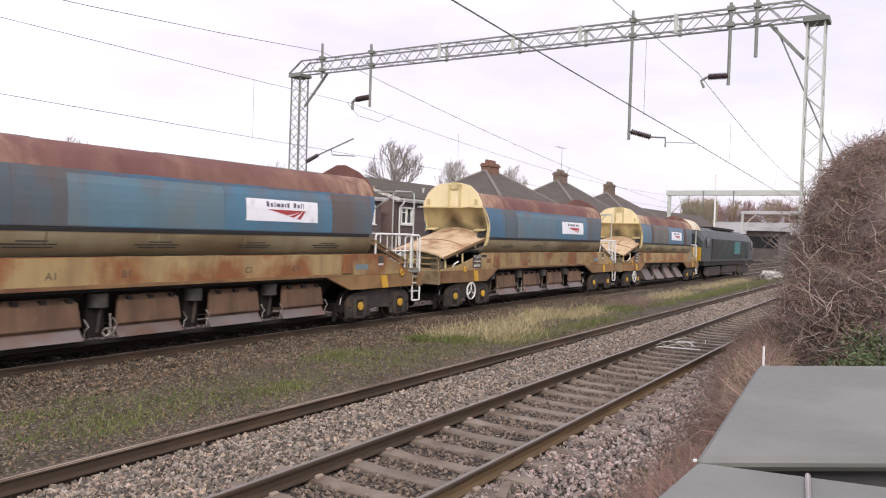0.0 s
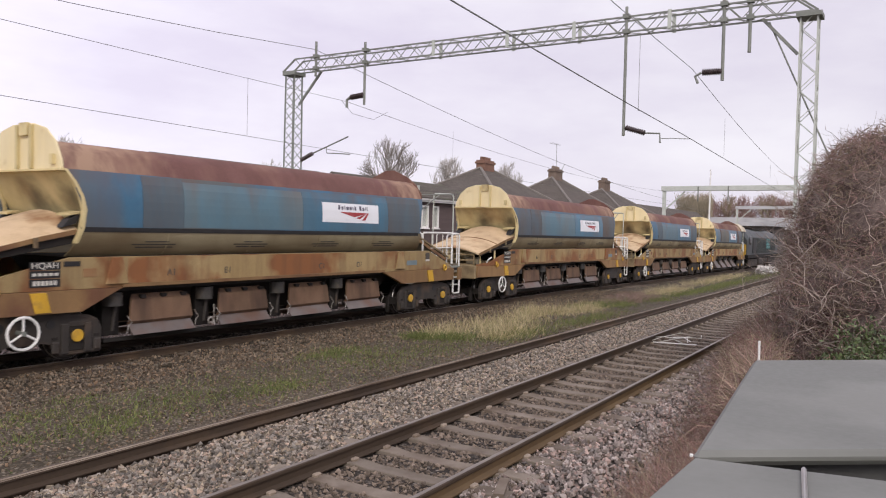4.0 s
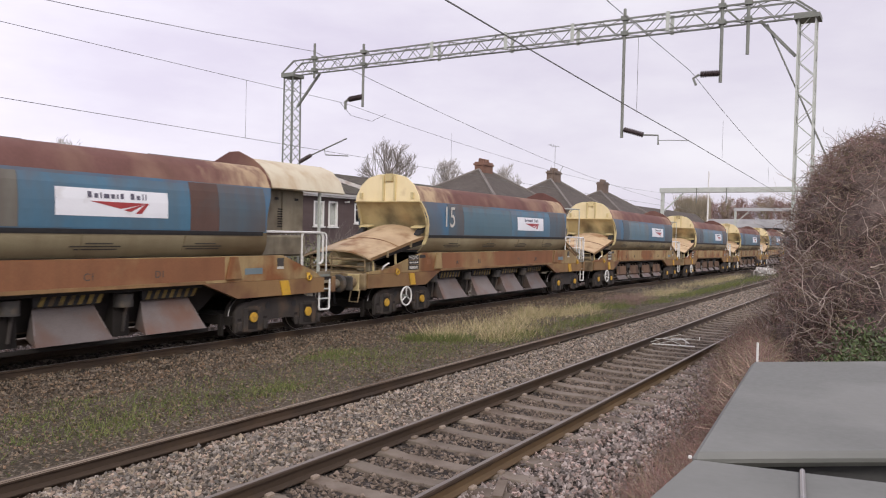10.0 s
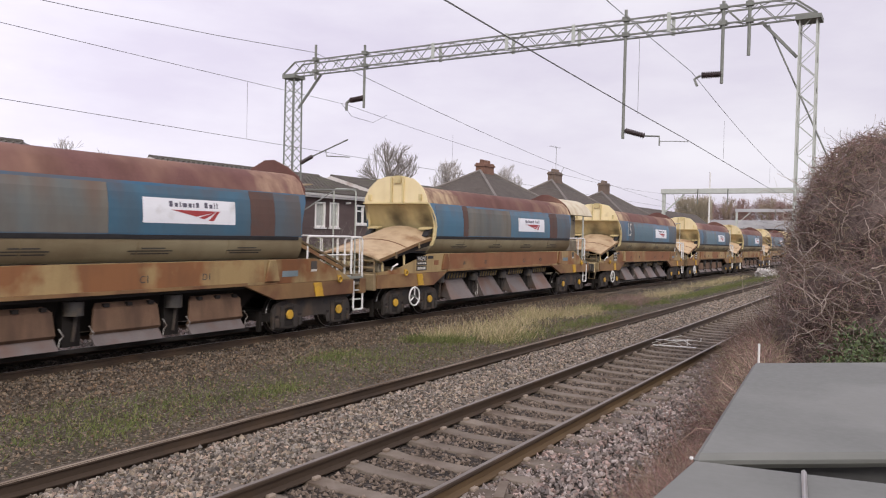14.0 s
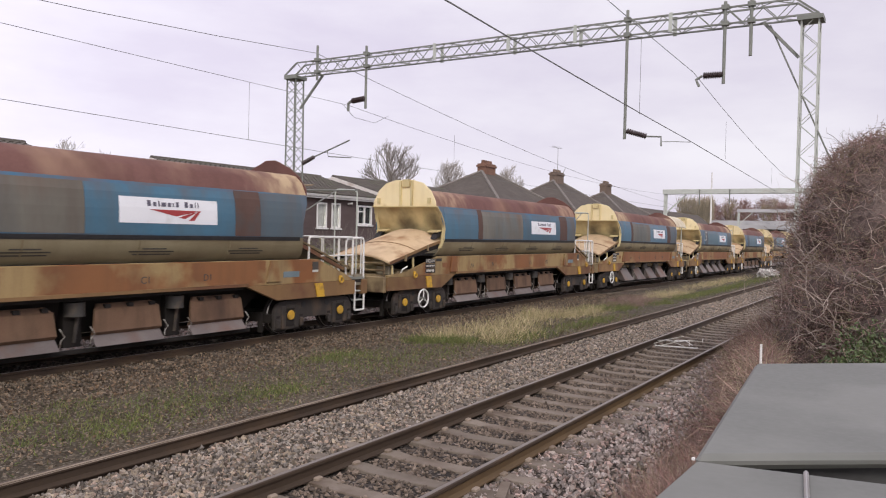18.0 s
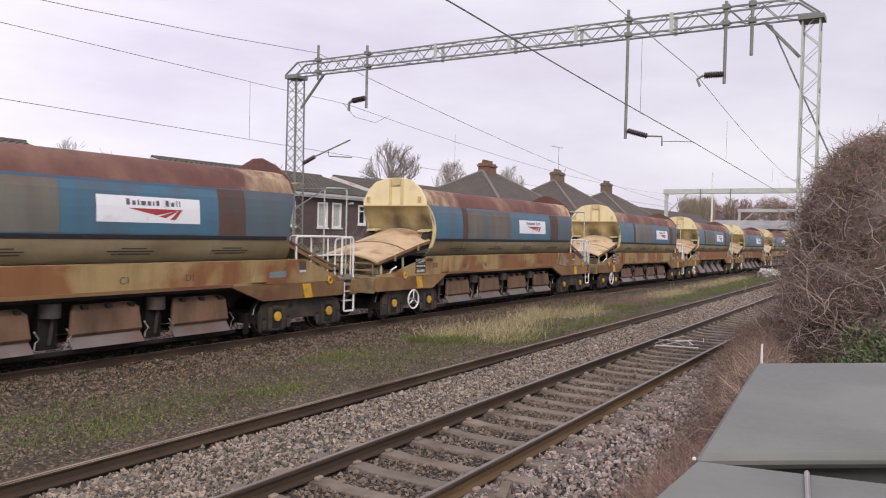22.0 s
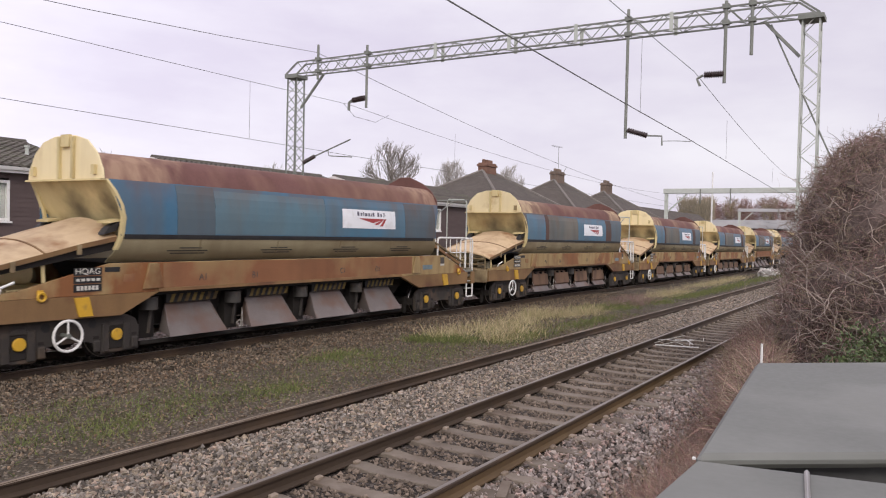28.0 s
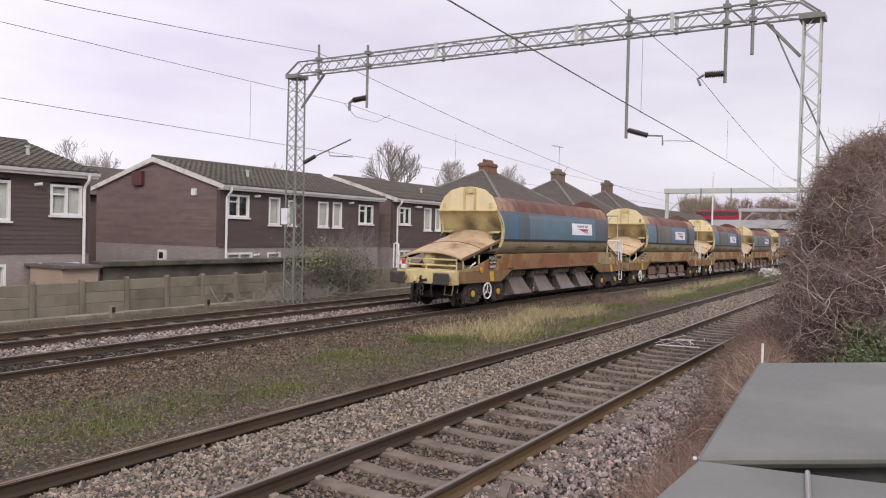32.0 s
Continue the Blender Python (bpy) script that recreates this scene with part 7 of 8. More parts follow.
    part("jumper", pipe(B(), [(gx - 0.2, 17.45, 6.95), (gx + 0.4, 17.4, 6.55), (gx + 1.6, 17.35, 6.5), (gx + 2.4, 17.3, 6.88)], 0.008, 4), WIRE, g).location = (-gx, 0, 0)


# ---- plants ----
def twigs(name, count, place, length, radius, material, seed, label, kind="", parent=None, up=0.5, bend=0.5, seg=3):
    """Many thin bent stems in one mesh."""
    r = np.random.default_rng(seed)
    p = np.array([place(r) for _ in range(count)], float)
    d = r.normal(size=(count, 3))
    d[:, 2] = d[:, 2] * 0.6 + up
    unit = lambda v: v / (np.linalg.norm(v, axis=1)[:, None] + 1e-9)
    d = unit(d)
    ln = length * (0.4 + 0.9 * r.random(count))[:, None]
    rad = radius * (0.6 + 0.8 * r.random(count))[:, None]
    rows = []
    for i in range(seg + 1):
        u = unit(np.cross(d, np.array((0.3, 0.9, 0.1))))
        w = np.cross(d, u)
        q = rad * (1 - 0.7 * i / seg)
        rows.append(np.stack([p + (u * math.cos(2.094 * k) + w * math.sin(2.094 * k)) * q for k in range(3)], 1))
        p = p + d * ln / seg
        d = unit(d + r.normal(size=(count, 3)) * bend)
    verts = np.stack(rows, 1).reshape(-1, 3)
    cell = np.array([(i * 3 + k, i * 3 + (k + 1) % 3, i * 3 + 3 + (k + 1) % 3, i * 3 + 3 + k) for i in range(seg) for k in range(3)])
    faces = (np.arange(count)[:, None, None] * (3 * (seg + 1)) + cell[None]).reshape(-1, 4)
    ob = soup(name, verts.tolist(), faces.tolist(), material)
    ob.parent = parent
    return tagged(ob, label, kind=kind)


def leaves(name, count, place, size, material, seed, label, parent=None, kind="", flat=0.5):
    r = np.random.default_rng(seed)
    verts, faces = [], []
    for _ in range(count):
        p = np.array(place(r))
        a = r.normal(size=3)
        a /= np.linalg.norm(a)
        b = np.cross(a, r.normal(size=3))
        b /= np.linalg.norm(b) + 1e-9
        s = size * (0.5 + r.random())
        i = len(verts)
        verts += [tuple(p - a * s), tuple(p + b * s * 0.55), tuple(p + a * s), tuple(p - b * s * 0.55)]
        faces.append((i, i + 1, i + 2, i + 3))
    ob = soup(name, verts, faces, material)
    ob.parent = parent
    return tagged(ob, label, kind=kind)


def bare_tree(x, y, z, height, seed, label, crown=(2.4, 2.6), levels=5, mat=None, r0=0.16):
    """A leafless tree: tapered trunk and limbs that fork into fine twigs and fill a rounded crown."""
    rnd = random.Random(seed)
    t = thing("bare_tree", label, "tree", "bare winter trees", at=pose(x, y, z))
    lists = {0: ([], []), 1: ([], [])}
    mid_z, rw, rh = height - crown[1], crown[0], crown[1]
    def stick(which, p, q, r, n):
        verts, faces = lists[which]
        d = (q - p).normalized()
        u = d.orthogonal().normalized()
        w = d.cross(u)
        base = len(verts)
        for c, k in ((p, r), (q, r * 0.7)):
            for i in range(n):
                a = 2 * math.pi * i / n
                verts.append(c + (u * math.cos(a) + w * math.sin(a)) * k)
        for i in range(n):
            j = (i + 1) % n
            faces.append((base + i, base + j, base + n + j, base + n + i))
    def inside(q):
        e = Vector((q.x / rw, q.y / rw, (q.z - mid_z) / rh))
        k = e.length
        lim = 0.9 + 0.1 * noise.noise(e * 3.0 + Vector((seed, 0, 0)))
        return k <= lim
    def grow(p, d, ln, r, lv):
        q = p + d * ln
        if not inside(q):
            q = p + d * ln * 0.45
            lv = max(lv, levels - 2)
        mid = p.lerp(q, 0.5) + Vector((rnd.uniform(-1, 1), rnd.uniform(-1, 1), rnd.uniform(-0.4, 1))) * ln * 0.07
        n = 6 if lv < 2 else 3
        if lv >= levels:
            stick(1, p, q, r, 3)
            return
        stick(1, p, mid, r, n)
        stick(1, mid, q, r * 0.75, n)
        for k in range(4 if lv < 3 else 3):
            e = Vector((rnd.gauss(0, 1), rnd.gauss(0, 1), rnd.gauss(0.55, 0.6))).normalized() * 0.6 + d * 0.85 + Vector((0, 0, 0.05))
            grow(p.lerp(q, rnd.uniform(0.35, 1.0)) if k else q, e.normalized(), ln * rnd.uniform(0.6, 0.85), max(r * 0.56, 0.010), lv + 1)
    # trunk, then limbs that leave it in a fan
    base, top = Vector((0, 0, 0)), Vector((rnd.uniform(-0.2, 0.2), 0, mid_z - rh * 0.1))
    stick(0, base, top, r0, 8)
    for k in range(15):
        a = 2 * math.pi * k * 0.382 + rnd.uniform(-0.3, 0.3)
        tilt = rnd.uniform(0.1, 1.3)
        d = Vector((math.cos(a) * math.sin(tilt), math.sin(a) * math.sin(tilt), math.cos(tilt)))
        p = base.lerp(top, rnd.uniform(0.66, 1.0))
        grow(p, d, rh * rnd.uniform(0.5, 0.75), r0 * 0.45, 1)
    for i, n in ((0, "trunk"), (1, "crown")):
        ob = soup(n, *lists[i], mat or BARK)
        ob.parent = t
    return t


def build_plants():
    # large tangle of bare bramble and hawthorn beside the near line
    b = thing("bramble_thicket", "tall tangled thicket of leafless brown stems beside the line", "bush")
    blobs = [(14.6, 0.1, 1.95, 2.2, 1.85, 2.45), (13.4, -1.7, 2.0, 2.1, 2.0, 2.5), (16.8, 0.3, 1.6, 2.4, 1.8, 2.3), (18.8, 0.7, 1.2, 2.4, 1.6, 1.9), (15.8, -2.2, 2.1, 2.4, 1.9, 2.4), (14.0, 0.9, 1.0, 1.9, 1.1, 1.5), (12.8, -0.2, 1.2, 1.4, 1.4, 1.6), (17.0, 1.0, 1.6, 1.8, 1.2, 1.6), (17.0, 0.7, 2.5, 1.8, 1.1, 1.5), (18.6, 0.95, 2.2, 2.0, 1.2, 1.55), (16.2, 0.6, 2.95, 1.6, 1.15, 1.45), (14.4, 0.7, 2.35, 1.5, 1.0, 1.75)]
    def shell(r):
        q = blobs[r.integers(len(blobs))]
        d = r.normal(size=3)
        d /= np.linalg.norm(d)
        k = 0.78 + 0.23 * r.random() ** 0.7
        p = np.array(q[:3]) + d * np.array(q[3:]) * k
        p[2] = max(p[2], 0.0)
        return p
    twigs("stem_tangle", 20000, shell, 0.40, 0.0055, TWIG_TAN, 21, "grey-brown bare stems", parent=b, kind="stuff", up=0.15, bend=0.75, seg=4)
    twigs("twig_tangle", 80000, shell, 0.24, 0.0052, TWIG_TAN, 22, "fine reddish twigs", parent=b, kind="stuff", up=0.25, bend=0.6, seg=2)
    twigs("thick_tangle", 260, lambda r: np.array((r.uniform(12.6, 19), r.uniform(-2.6, 1.2), 0.0)), 2.1, 0.014, TWIG, 23, "thick bare stems", parent=b, kind="stuff", up=1.2, bend=0.35, seg=6)
    def face(r):
        p = shell(r)
        while p[0] > 17.5 or p[2] > 3.4:
            p = shell(r)
        return p + np.array((-0.18, 0.06, -0.3))
    twigs("arching_tangle", 2600, face, 1.15, 0.0075, STEM_PALE, 44, "pale grey-brown arching stems", parent=b, kind="stuff", up=0.6, bend=0.36, seg=9)
    twigs("stray_tangle", 2600, shell, 0.5, 0.0045, TWIG_TAN, 45, "stray fine stems", parent=b, kind="stuff", up=0.45, bend=0.3, seg=4)
    # lumpy solid fill; its dark colour stands for shade deep among the stems
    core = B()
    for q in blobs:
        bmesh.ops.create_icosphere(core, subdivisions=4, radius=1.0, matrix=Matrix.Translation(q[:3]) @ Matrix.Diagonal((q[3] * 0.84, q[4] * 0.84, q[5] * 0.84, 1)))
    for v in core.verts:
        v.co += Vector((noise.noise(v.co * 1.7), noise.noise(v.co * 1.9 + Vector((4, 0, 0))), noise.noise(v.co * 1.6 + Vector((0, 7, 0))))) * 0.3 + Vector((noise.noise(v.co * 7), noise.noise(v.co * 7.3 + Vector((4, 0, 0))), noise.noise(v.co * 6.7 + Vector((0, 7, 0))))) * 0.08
    tagged(part("inner_tangle", core, surf("tangle_shade", (0.07, 0.05, 0.043), (0.20, 0.15, 0.128), 9, 0.95, 0.9, fine=45, bump_dist=0.06, spread=0.1), b, "solid core darkened for the shade among the stems"), kind="stuff")
    # ivy at its foot
    i = thing("ivy_patch", "patch of dark green ivy and bramble leaves", "ivy")
    leaves("ivy_leaves", 17000, lambda r: (lambda u, v: np.array((8.6 + 4.4 * u, -2.6 + 3.6 * v - 0.5 * u, 0.75 + 0.5 * math.sin(u * 3) * r.random() + 0.35 * r.random() - 0.12 * v)))(r.random(), r.random()), 0.024, IVY, 24, "glossy green leaves", parent=i, kind="stuff")
    twigs("bare_stem_tangle", 900, lambda r: np.array((r.uniform(8.4, 13), r.uniform(-2.4, 1.0), 0.7)), 0.5, 0.005, TWIG, 25, "", parent=i, kind="stuff", up=0.6)
    # reddish dead weeds on the bank
    def bank(r):
        x = 3.4 + 17.5 * r.random() ** 1.1
        edge = ramp_to(x, [(3, 2.0), (7, 2.3), (12, 2.8), (16, 3.25), (19, 3.6), (21, 3.5)])
        y = max(edge - abs(r.normal()) * 0.7, min(0.13 * x, 2.0)) + 0.12 * r.normal()
        return np.array((x, y, ground_z(x, y) - 0.03))
    w = twigs("dead_weeds", 17000, bank, 0.44, 0.0036, TWIG_RED, 26, "tangled reddish-brown dead weeds on the bank", "stuff", up=0.3, bend=0.75, seg=3)
    tagged(w, category="weeds")
    w = twigs("dead_weeds", 10000, bank, 0.42, 0.0034, TWIG, 27, "tangled grey-brown dead stems on the bank", "stuff", up=0.35, bend=0.7, seg=2)
    tagged(w, category="weeds")
    # taller growth where the bank meets the thicket
    def tall(r):
        x = 8.5 + 11.0 * r.random()
        edge = ramp_to(x, [(8, 1.7), (12, 2.5), (16, 3.2), (20, 3.6)])
        y = max(edge - abs(r.normal()) * 0.9 - 0.15, 0.14 * x + 0.1)
        return np.array((x, y, ground_z(x, y) + ramp_to(x, [(8, 0.3), (12, 0.75), (20, 0.95)]) * r.random() * min(1.0, 0.35 + (edge - y))))
    w = twigs("dead_weeds", 12000, tall, 0.48, 0.0042, TWIG_RED, 29, "tall reddish dead weeds at the foot of the thicket", "stuff", up=0.25, bend=0.75, seg=3)
    tagged(w, category="weeds")
    w = twigs("dead_weeds", 6500, tall, 0.55, 0.0055, TWIG, 30, "tall grey-brown dead stems at the foot of the thicket", "stuff", up=0.3, bend=0.8, seg=2)
    tagged(w, category="weeds")
    def near_box(r):
        x = 1.4 + 2.2 * r.random()
        y = 0.42 + 0.75 * r.random() + 0.08 * x
        return np.array((x, y, ground_z(x, y) - 0.03 + 0.5 * r.random()))
    w = twigs("dead_weeds", 900, near_box, 0.46, 0.0016, TWIG_RED, 28, "thin dead stems beside the cabinets", "stuff", up=0.5, bend=0.5, seg=5)
    tagged(w, category="weeds")
    # grass tufts on the strip between the lines
    def blades(name, count, fn, h, mat, seed, label):
        ob = twigs(name, count, fn, h, 0.006, mat, seed, label, "stuff", up=1.3, bend=0.18, seg=1)
        tagged(ob, category="grass")
    straw = [(16.8, 10.1, 0.5, 0.3), (17.2, 8.8, 0.6, 0.3), (18.8, 10.1, 0.8, 0.4), (18.6, 9.2, 0.8, 0.4), (20.6, 10.0, 0.9, 0.4), (22.9, 10.4, 0.8, 0.35), (23.9, 9.9, 0.9, 0.4), (23.0, 10.6, 0.4, 0.2), (25.3, 9.6, 0.8, 0.3),
             (35.5, 9.9, 2.0, 0.35), (38.0, 9.8, 2.0, 0.35), (46.4, 10.4, 3.0, 0.4), (52.0, 10.5, 3.5, 0.4), (57.8, 10.8, 4.0, 0.4)]
    green = [(15.9, 10.3, 0.35, 0.22), (16.3, 9.6, 0.4, 0.25), (17.8, 8.5, 1.2, 0.3), (27.0, 10.0, 0.9, 0.35), (27.9, 9.3, 0.9, 0.35), (29.3, 9.8, 0.9, 0.3), (31.5, 8.8, 1.2, 0.25), (36.0, 8.8, 2.0, 0.3),
             (39.3, 8.7, 2.0, 0.3), (43.0, 8.7, 2.5, 0.3), (47.0, 8.8, 2.5, 0.35), (52.0, 8.9, 3.0, 0.4), (57.2, 8.9, 4.0, 0.5), (66.0, 9.4, 7.0, 0.8), (22.5, 8.4, 2.2, 0.25)]
    def from_list(cl):
        def put(r):
            q = cl[r.integers(len(cl))]
            x, y = q[0] + r.normal() * q[2] * 0.7, q[1] + r.normal() * q[3]
            return np.array((x, min(max(y, 7.5), 12.0), ground_z(x, y)))
        return put
    blades("dry_grass", 5200, from_list(straw), 0.34, STRAW, 31, "tufts of dry straw-coloured grass between the lines")
    blades("green_grass", 9500, from_list(green), 0.17, GRASS, 32, "short green grass between the lines")
    blades("thin_grass", 5600, from_list([(13.0, 9.0, 2.5, 0.5), (20.0, 9.0, 4.0, 0.6), (16.0, 9.4, 4.0, 0.8), (12.7, 10.3, 0.9, 0.3), (8.0, 9.4, 2.5, 0.7), (7.5, 9.2, 2.0, 0.6)]), 0.09, GRASS, 36, "thin short grass on the gravel")
    gr = [(9.4, 8.9), (9.6, 8.8), (9.4, 8.9), (6.2, 8.7), (6.1, 8.85), (6.9, 10.6), (12.7, 10.3), (6.1, 10.1), (5.6, 10.1), (9.0, 8.85), (5.3, 8.9), (6.5, 9.0)]
    def sprout(r):
        q = gr[r.integers(len(gr))]
        x, y = q[0] + r.normal() * 0.28, q[1] + r.normal() * 0.22
        return np.array((x, y, ground_z(x, y)))
    blades("green_weeds", 1500, sprout, 0.075, GRASS, 33, "small green weeds on the gravel")
    b2 = thing("bramble_heap", "low heap of dark bramble among the grass", "bush")
    twigs("bramble_tangle", 1500, lambda r: np.array((30.4 + r.normal() * 1.0, 9.6 + r.normal() * 0.35, ground_z(30.4, 9.6))), 0.42, 0.007, TWIG_TAN, 41, "dark bare stems", parent=b2, kind="stuff", up=0.7, bend=0.6, seg=3)
    # evergreen shrub by the fence
    s = thing("fence_shrub", "scraggy evergreen shrub with bare stems by the fence", "bush")
    def shrub(r):
        d = r.normal(size=3)
        d /= np.linalg.norm(d)
        return np.array((26.2, 21.0, 0.55)) + d * np.array((2.0, 0.7, 1.15)) * r.random() ** 0.4
    leaves("shrub_leaves", 2600, shrub, 0.045, surf("shrub_leaf", (0.055, 0.065, 0.03), (0.12, 0.13, 0.065), 3.0, 0.6, 0.1, spread=0.4, island=True), 34, "dull green leaves", parent=s, kind="stuff")
    leaves("pale_leaves", 1300, lambda r: np.array((24.6, 21.2, 1.25)) + r.normal(size=3) * np.array((0.9, 0.4, 0.3)), 0.05, surf("pale_leaf", (0.16, 0.17, 0.075), (0.26, 0.26, 0.13), 3.0, 0.6, 0.1, spread=0.3, island=True), 37, "pale green leaves", parent=s, kind="stuff")
    twigs("bare_tangle", 700, lambda r: np.array((26.4 + r.normal() * 1.2, 21.0 + r.normal() * 0.4, -0.3 + 1.9 * r.random())), 1.4, 0.007, BARK, 35, "bare stems", parent=s, kind="stuff", up=1.1, bend=0.3, seg=4)
    twigs("brush_heap", 700, lambda r: np.array((23.0 + r.normal() * 1.4, 20.9 + r.normal() * 0.3, -0.3)), 0.8, 0.012, BARK, 38, "heap of dead branches by the fence", "stuff", up=0.5, bend=0.5)
    # bare trees behind the houses
    bare_tree(60.4, 43.0, -1.0, 12.2, 11, "rounded bare winter tree behind the houses", (2.75, 3.0), r0=0.2)
    bare_tree(86.4, 52.0, -1.0, 13.2, 4, "bare winter tree between two houses", (2.6, 3.3), mat=BARK_PALE)
    bare_tree(99.7, 50.0, -1.0, 13.4, 8, "bare winter tree behind the chimneys", (2.3, 2.9), mat=BARK_PALE)
    bare_tree(28.3, 44.0, -1.0, 9.0, 5, "pale bare tree top behind the clad houses", (1.6, 2.2), 4, BARK_PALE, 0.06)
    bare_tree(30.2, 45.0, -1.0, 8.7, 15, "pale bare tree top behind the clad houses", (1.5, 2.1), 4, BARK_PALE, 0.06)
    bare_tree(51.2, 50.0, -1.0, 9.5, 6, "pale bare tree top behind the clad houses", (1.5, 1.9), 4, BARK_PALE, 0.06)
    # woods at the end of the view
    for k, (x, y, h) in enumerate(((228, 50, 15), (232, 45, 16), (226, 40, 15.5), (234, 35, 16), (228, 31, 15), (236, 27, 16), (230, 22, 15), (238, 17, 16), (232, 11, 15), (236, 5, 15))):
        bare_tree(x, y, -1.0, h, 40 + k, "bare reddish-brown tree beyond the bridge", (3.4, 5.0), 4, TWIG if k % 2 else TWIG_RED, 0.3)
    tops = [(r_ * 6.0 + 12, 9.5 + 2.2 * math.sin(r_ * 2.1), 4.2 + 0.8 * math.cos(r_ * 3.3)) for r_ in range(9)]
    def canopy(r):
        q = tops[r.integers(len(tops))]
        d_ = r.normal(size=3)
        d_ /= np.linalg.norm(d_)
        return np.array((240, q[0], q[1])) + d_ * np.array((3, q[2], 3.6)) * r.random() ** 0.4
    wd = twigs("far_woodland", 16000, canopy, 1.7, 0.035, TWIG_RED, 52, "pinkish-brown leafless woodland beyond the bridge", "stuff", up=0.6, bend=0.4, seg=1)
    tagged(wd, category="woodland")
    d = thing("poplar_row", "row of tall thin leafless trees beyond the gantry", "trees")
    twigs("tall_stem_stand", 5200, lambda r: np.array((216 + r.random() * 4, 47.0 + r.random() * 9.5, -0.8 + 13.4 * r.random())), 2.2, 0.055, surf("hedge_stem", (0.27, 0.23, 0.165), (0.38, 0.33, 0.25), 2, 0.9, 0.1, spread=0.35, island=True), 51, "", parent=d, kind="stuff", up=4.5, bend=0.15, seg=1)


# ---- lineside cabinets near the camera ----
def build_cabinets():
    def cabinet(label, poly, z, drop, slope=0.0):
        c = thing("lineside_cabinet", label, "cabinet", "grey lineside cabinets", at=Matrix())
        bm = B()
        cx, cy = sum(p[0] for p in poly) / 4, sum(p[1] for p in poly) / 4
        prism_xy(bm, poly, z - 0.03, z)
        part("lid", bm, GREY_BOX, c, "plain grey lid", soft_edge=0.011, smooth=True)
        inner = [(cx + (x - cx) * 0.9, cy + (y - cy) * 0.9) for x, y in poly]
        # body colour is darkened to give the shaded gap below the lid
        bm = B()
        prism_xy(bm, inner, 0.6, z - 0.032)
        part("body", bm, surf("shaded_body", (0.05, 0.05, 0.05), (0.08, 0.08, 0.078), 3, 0.8, 0.1) if "shaded_body" not in bpy.data.materials else bpy.data.materials["shaded_body"], c, "cabinet body, darkened for the shade under its lid", soft_edge=0.01)
        return c
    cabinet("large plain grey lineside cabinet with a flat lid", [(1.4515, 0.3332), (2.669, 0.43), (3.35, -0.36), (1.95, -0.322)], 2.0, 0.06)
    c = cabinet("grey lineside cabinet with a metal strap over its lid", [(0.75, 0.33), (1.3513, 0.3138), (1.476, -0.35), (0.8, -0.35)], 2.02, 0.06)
    part("strap", loft(B(), [[(x, y - 0.004, 2.0195), (x, y + 0.004, 2.0195), (x, y + 0.004, 2.027), (x, y - 0.004, 2.027)] for x, y in ((0.9, 0.082), (1.376, 0.1385))]), STEEL, c, "bright metal strap", soft_edge=0.003)
    part("lid_bolt", box(B(), 1.345, 1.351, 0.309, 0.314, 2.02, 2.024), WHITE, c, "small white bolt")
    p = thing("marker_cane", "thin white marker cane in the weeds", "cane", at=pose(8.6, 1.33, 0.2))
    part("cane", rod(B(), (0, 0, 0), (0, 0, 1.12), 0.012, 6), WHITE, p)
    # pale broken cable on the sleepers
    w = thing("loose_cable", "pale loose cable and lath lying on the sleepers", "cable", at=pose(0, 0, -0.14))
    part("lath", rod(B(), (18.1, 5.15, 0.02), (18.3, 4.2, 0.02), 0.014, 5), WHITE, w)
    part("lath", rod(B(), (19.3, 5.0, 0.02), (19.55, 4.6, 0.02), 0.013, 5), WHITE, w)
    part("strand", pipe(B(), [(18.7, 5.3, 0.06), (18.5, 5.0, 0.12), (18.9, 4.8, 0.05), (18.8, 4.6, 0.1), (18.6, 4.4, 0.04)], 0.01), WHITE, w)
    for pts in ([(18.2, 5.2, 0.05), (18.7, 5.05, 0.1), (19.3, 5.1, 0.05), (19.8, 4.9, 0.09)], [(18.3, 4.4, 0.05), (18.9, 4.55, 0.12), (19.2, 4.3, 0.06), (19.9, 4.45, 0.05)], [(18.05, 5.0, 0.04), (18.35, 4.75, 0.1), (18.2, 4.5, 0.05)]):
        part("strand", pipe(B(), pts, 0.009), MARK, w)
    t = thing("timber_offcut", "pale timber piece beside the near rail", "timber", at=pose(6.8, 3.4, -0.17, 0, 0, 20))
    part("plank", box(B(), -0.25, 0.25, -0.05, 0.05, 0, 0.05), SLEEPER, t)


# ---- the far end: bridge, buildings, bus ----
BUS, BUS_Z = [], 5.2


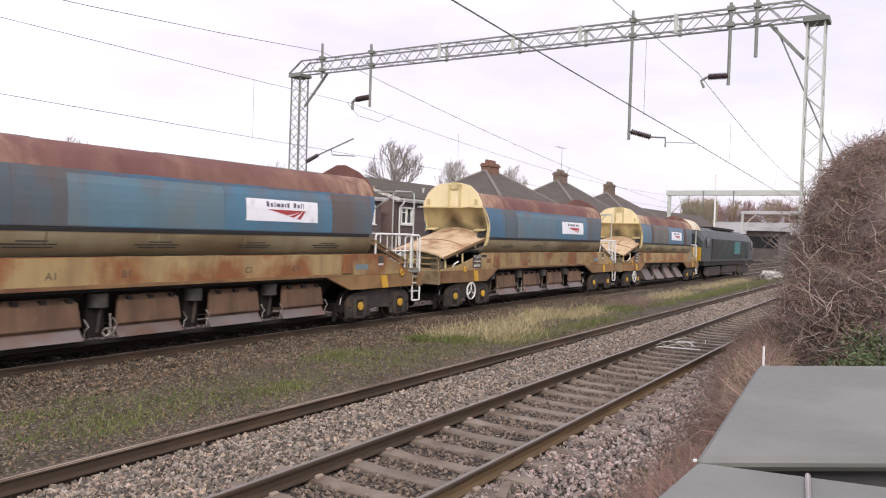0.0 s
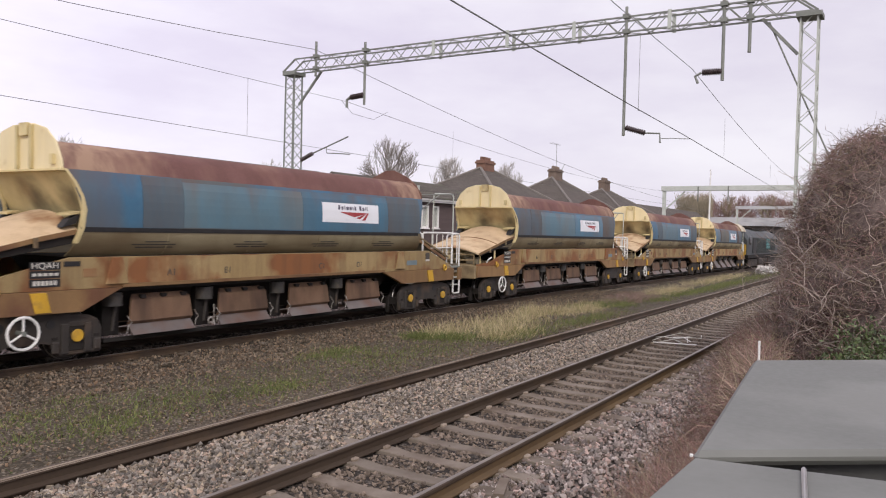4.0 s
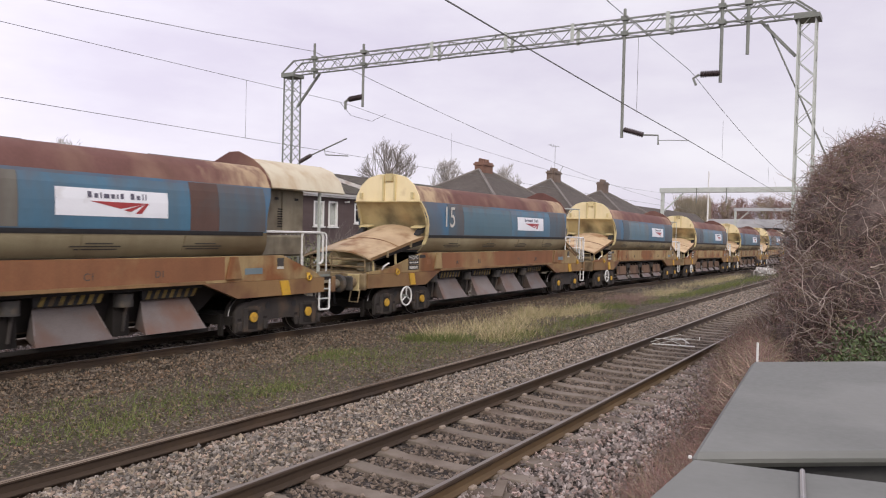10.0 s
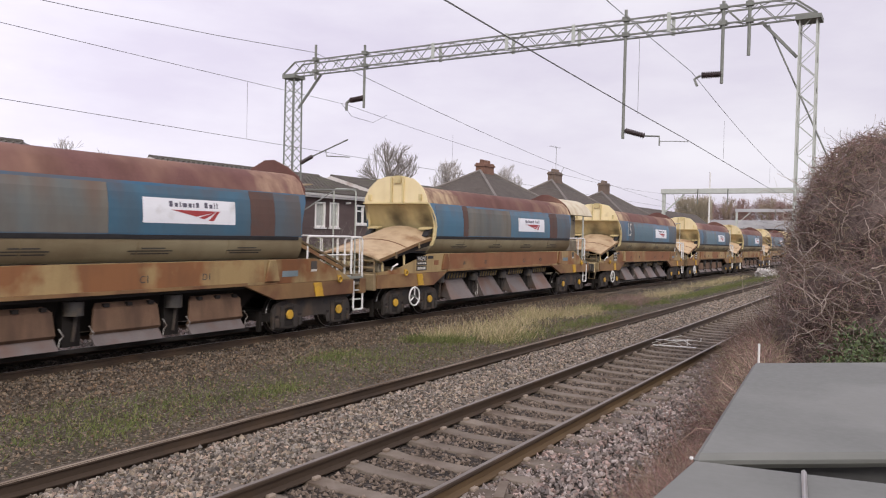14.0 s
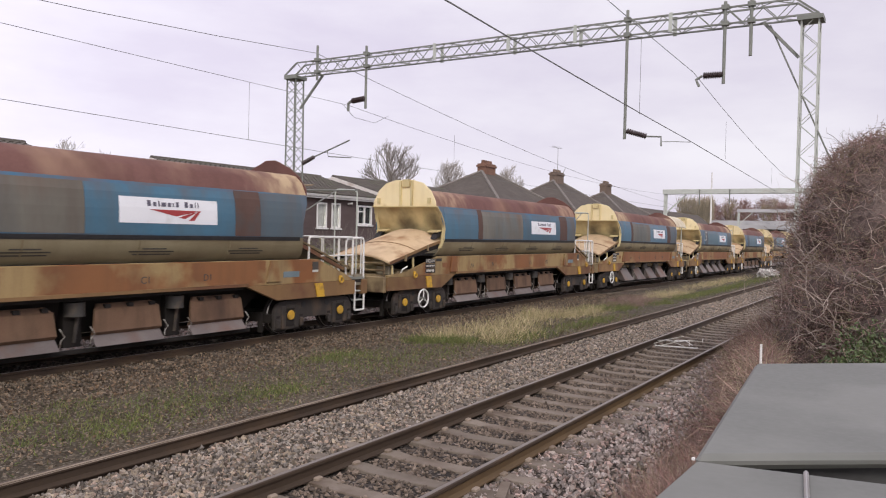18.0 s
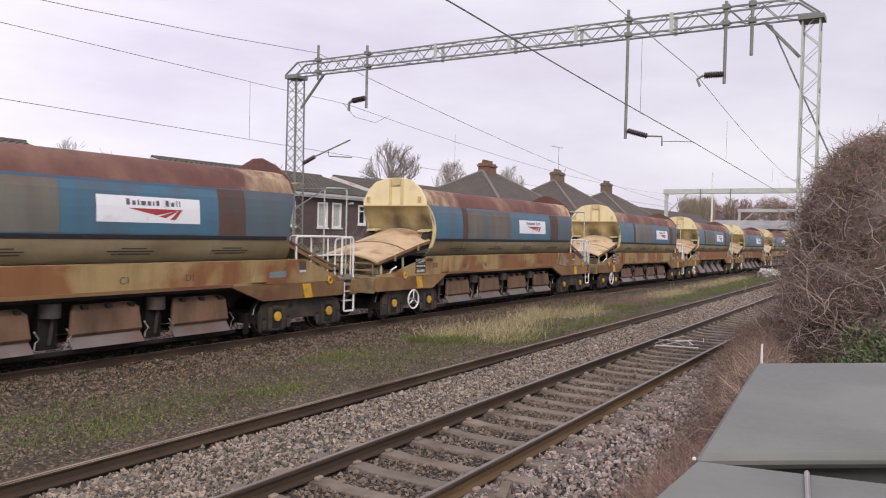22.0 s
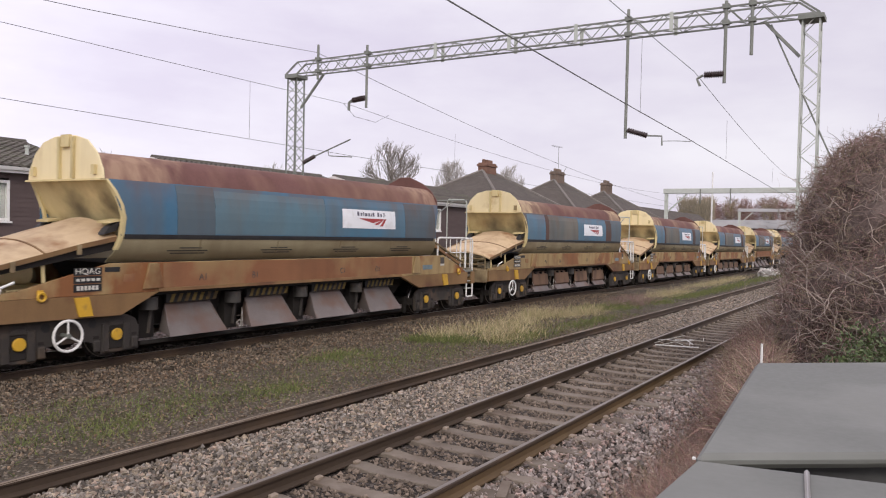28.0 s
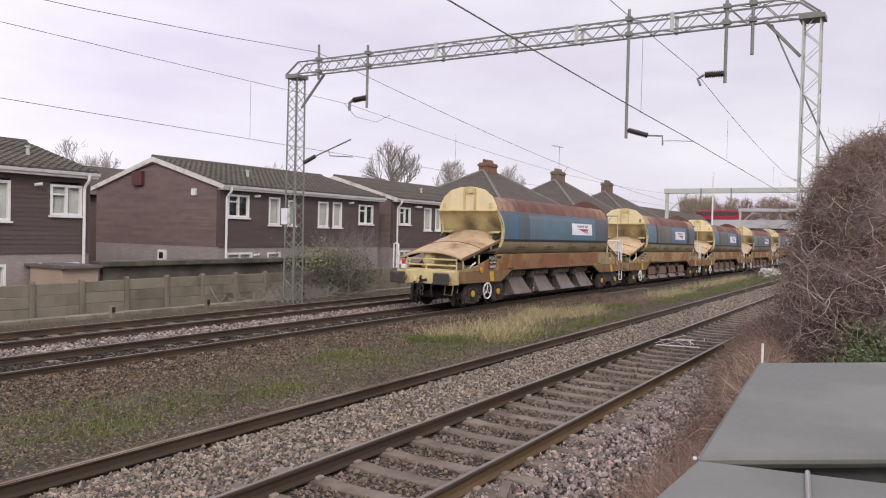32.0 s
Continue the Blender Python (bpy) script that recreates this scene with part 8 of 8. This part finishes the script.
def build_far():
    r = thing("long_shed", "long low grey-roofed shed beside the line", "building", at=Matrix())
    part("wall", box(B(), 104, 140, 30, 40, -0.9, 4.0), WALL_FAR, r)
    part("roof", prism_yz(B(), [(29.5, 4.0), (40.5, 4.0), (37.0, 6.8), (33.0, 6.8)], 103, 141), ROOF_FAR, r, "dark grey roof")
    b = thing("road_bridge", "pale road bridge across the lines with a solid parapet", "bridge", at=Matrix())
    part("deck", prism_yz(B(), [(-470, 4.4), (110, 4.4), (110, 5.2), (44.5, 5.2), (37.5, 5.55), (24, 6.1), (4, 6.3), (-14, 6.4), (-470, 6.4)], 192, 208), CONCRETE, b)
    part("parapet", box(B(), 191.6, 192, -470, 42, 4.4, 7.2), PALE_METAL, b, "pale grey parapet panels")
    part("parapet", box(B(), 191.6, 192, 42.1, 110, 4.4, 6.3), PALE_METAL, b)
    for y in (-420, -360, -300, -240, -180, -120, -80, -45, -22, 1, 26, 46, 70, 95):
        part("pier", box(B(), 193, 207, y - 0.8, y + 0.8, -0.9, 4.4), CONCRETE, b)
    f = thing("station_canopy", "pale flat station building beyond the gantries", "building", at=Matrix())
    part("wall", box(B(), 150, 165, 21.5, 27, -0.5, 4.6), DARK_BRICK, f, "dark station wall")
    part("roof", box(B(), 149, 166, 20.5, 28, 4.61, 5.3), PALE_METAL, f)
    part("shade_band", box(B(), 149.9, 149.99, 21.6, 26.9, 1.5, 3.6), DARK_GLASS, f)
    m = thing("white_mast", "slender white mast beside the lines", "mast", at=pose(102.5, 22.4, -0.5))
    part("pole", rod(B(), (0, 0, 0), (0, 0, 11.6), 0.12, 8, 0.09), WHITE, m)
    k = thing("rubble_heap", "heap of pale rubble beside the track", "rubble")
    st = stones("rubble_stones", 260, (63, 67), (9.2, 10.2), lambda x, y: ground_z(x, y) + 0.05 + 0.3 * random.random(), 0.28, surf("pale_rubble", (0.4, 0.38, 0.36), (0.56, 0.54, 0.5), 3, 0.9, 0.2, spread=0.3, island=True), 61, "pale broken rubble", parent=k)
    bus = thing("double_deck_bus", "red double-decker bus crossing the road bridge", "bus", at=pose(200, -420, BUS_Z, 0, 0, 90))
    part("body", box(B(), -5.3, 5.3, -1.25, 1.25, 0.35, 4.35), BUS_RED, bus, "red bodywork", soft_edge=0.15)
    for z in (1.35, 3.05):
        for s in (-1, 1):
            part("window_band", box(B(), -4.9, 5.0, *sorted((s * 1.255, s * 1.27)), z, z + 0.85), DARK_GLASS, bus)
    for x in (-3.2, 3.3):
        for s in (-1, 1):
            part("wheel", disc(B(), (x, s * 1.1, 0.5), "y", 0.5, 0.28, 18), BLACK, bus)
    BUS.append(bus)


build_ground()
build_lines()
build_fence()
build_houses()
build_train()
build_gantry()
build_plants()
build_cabinets()
build_far()
motions()
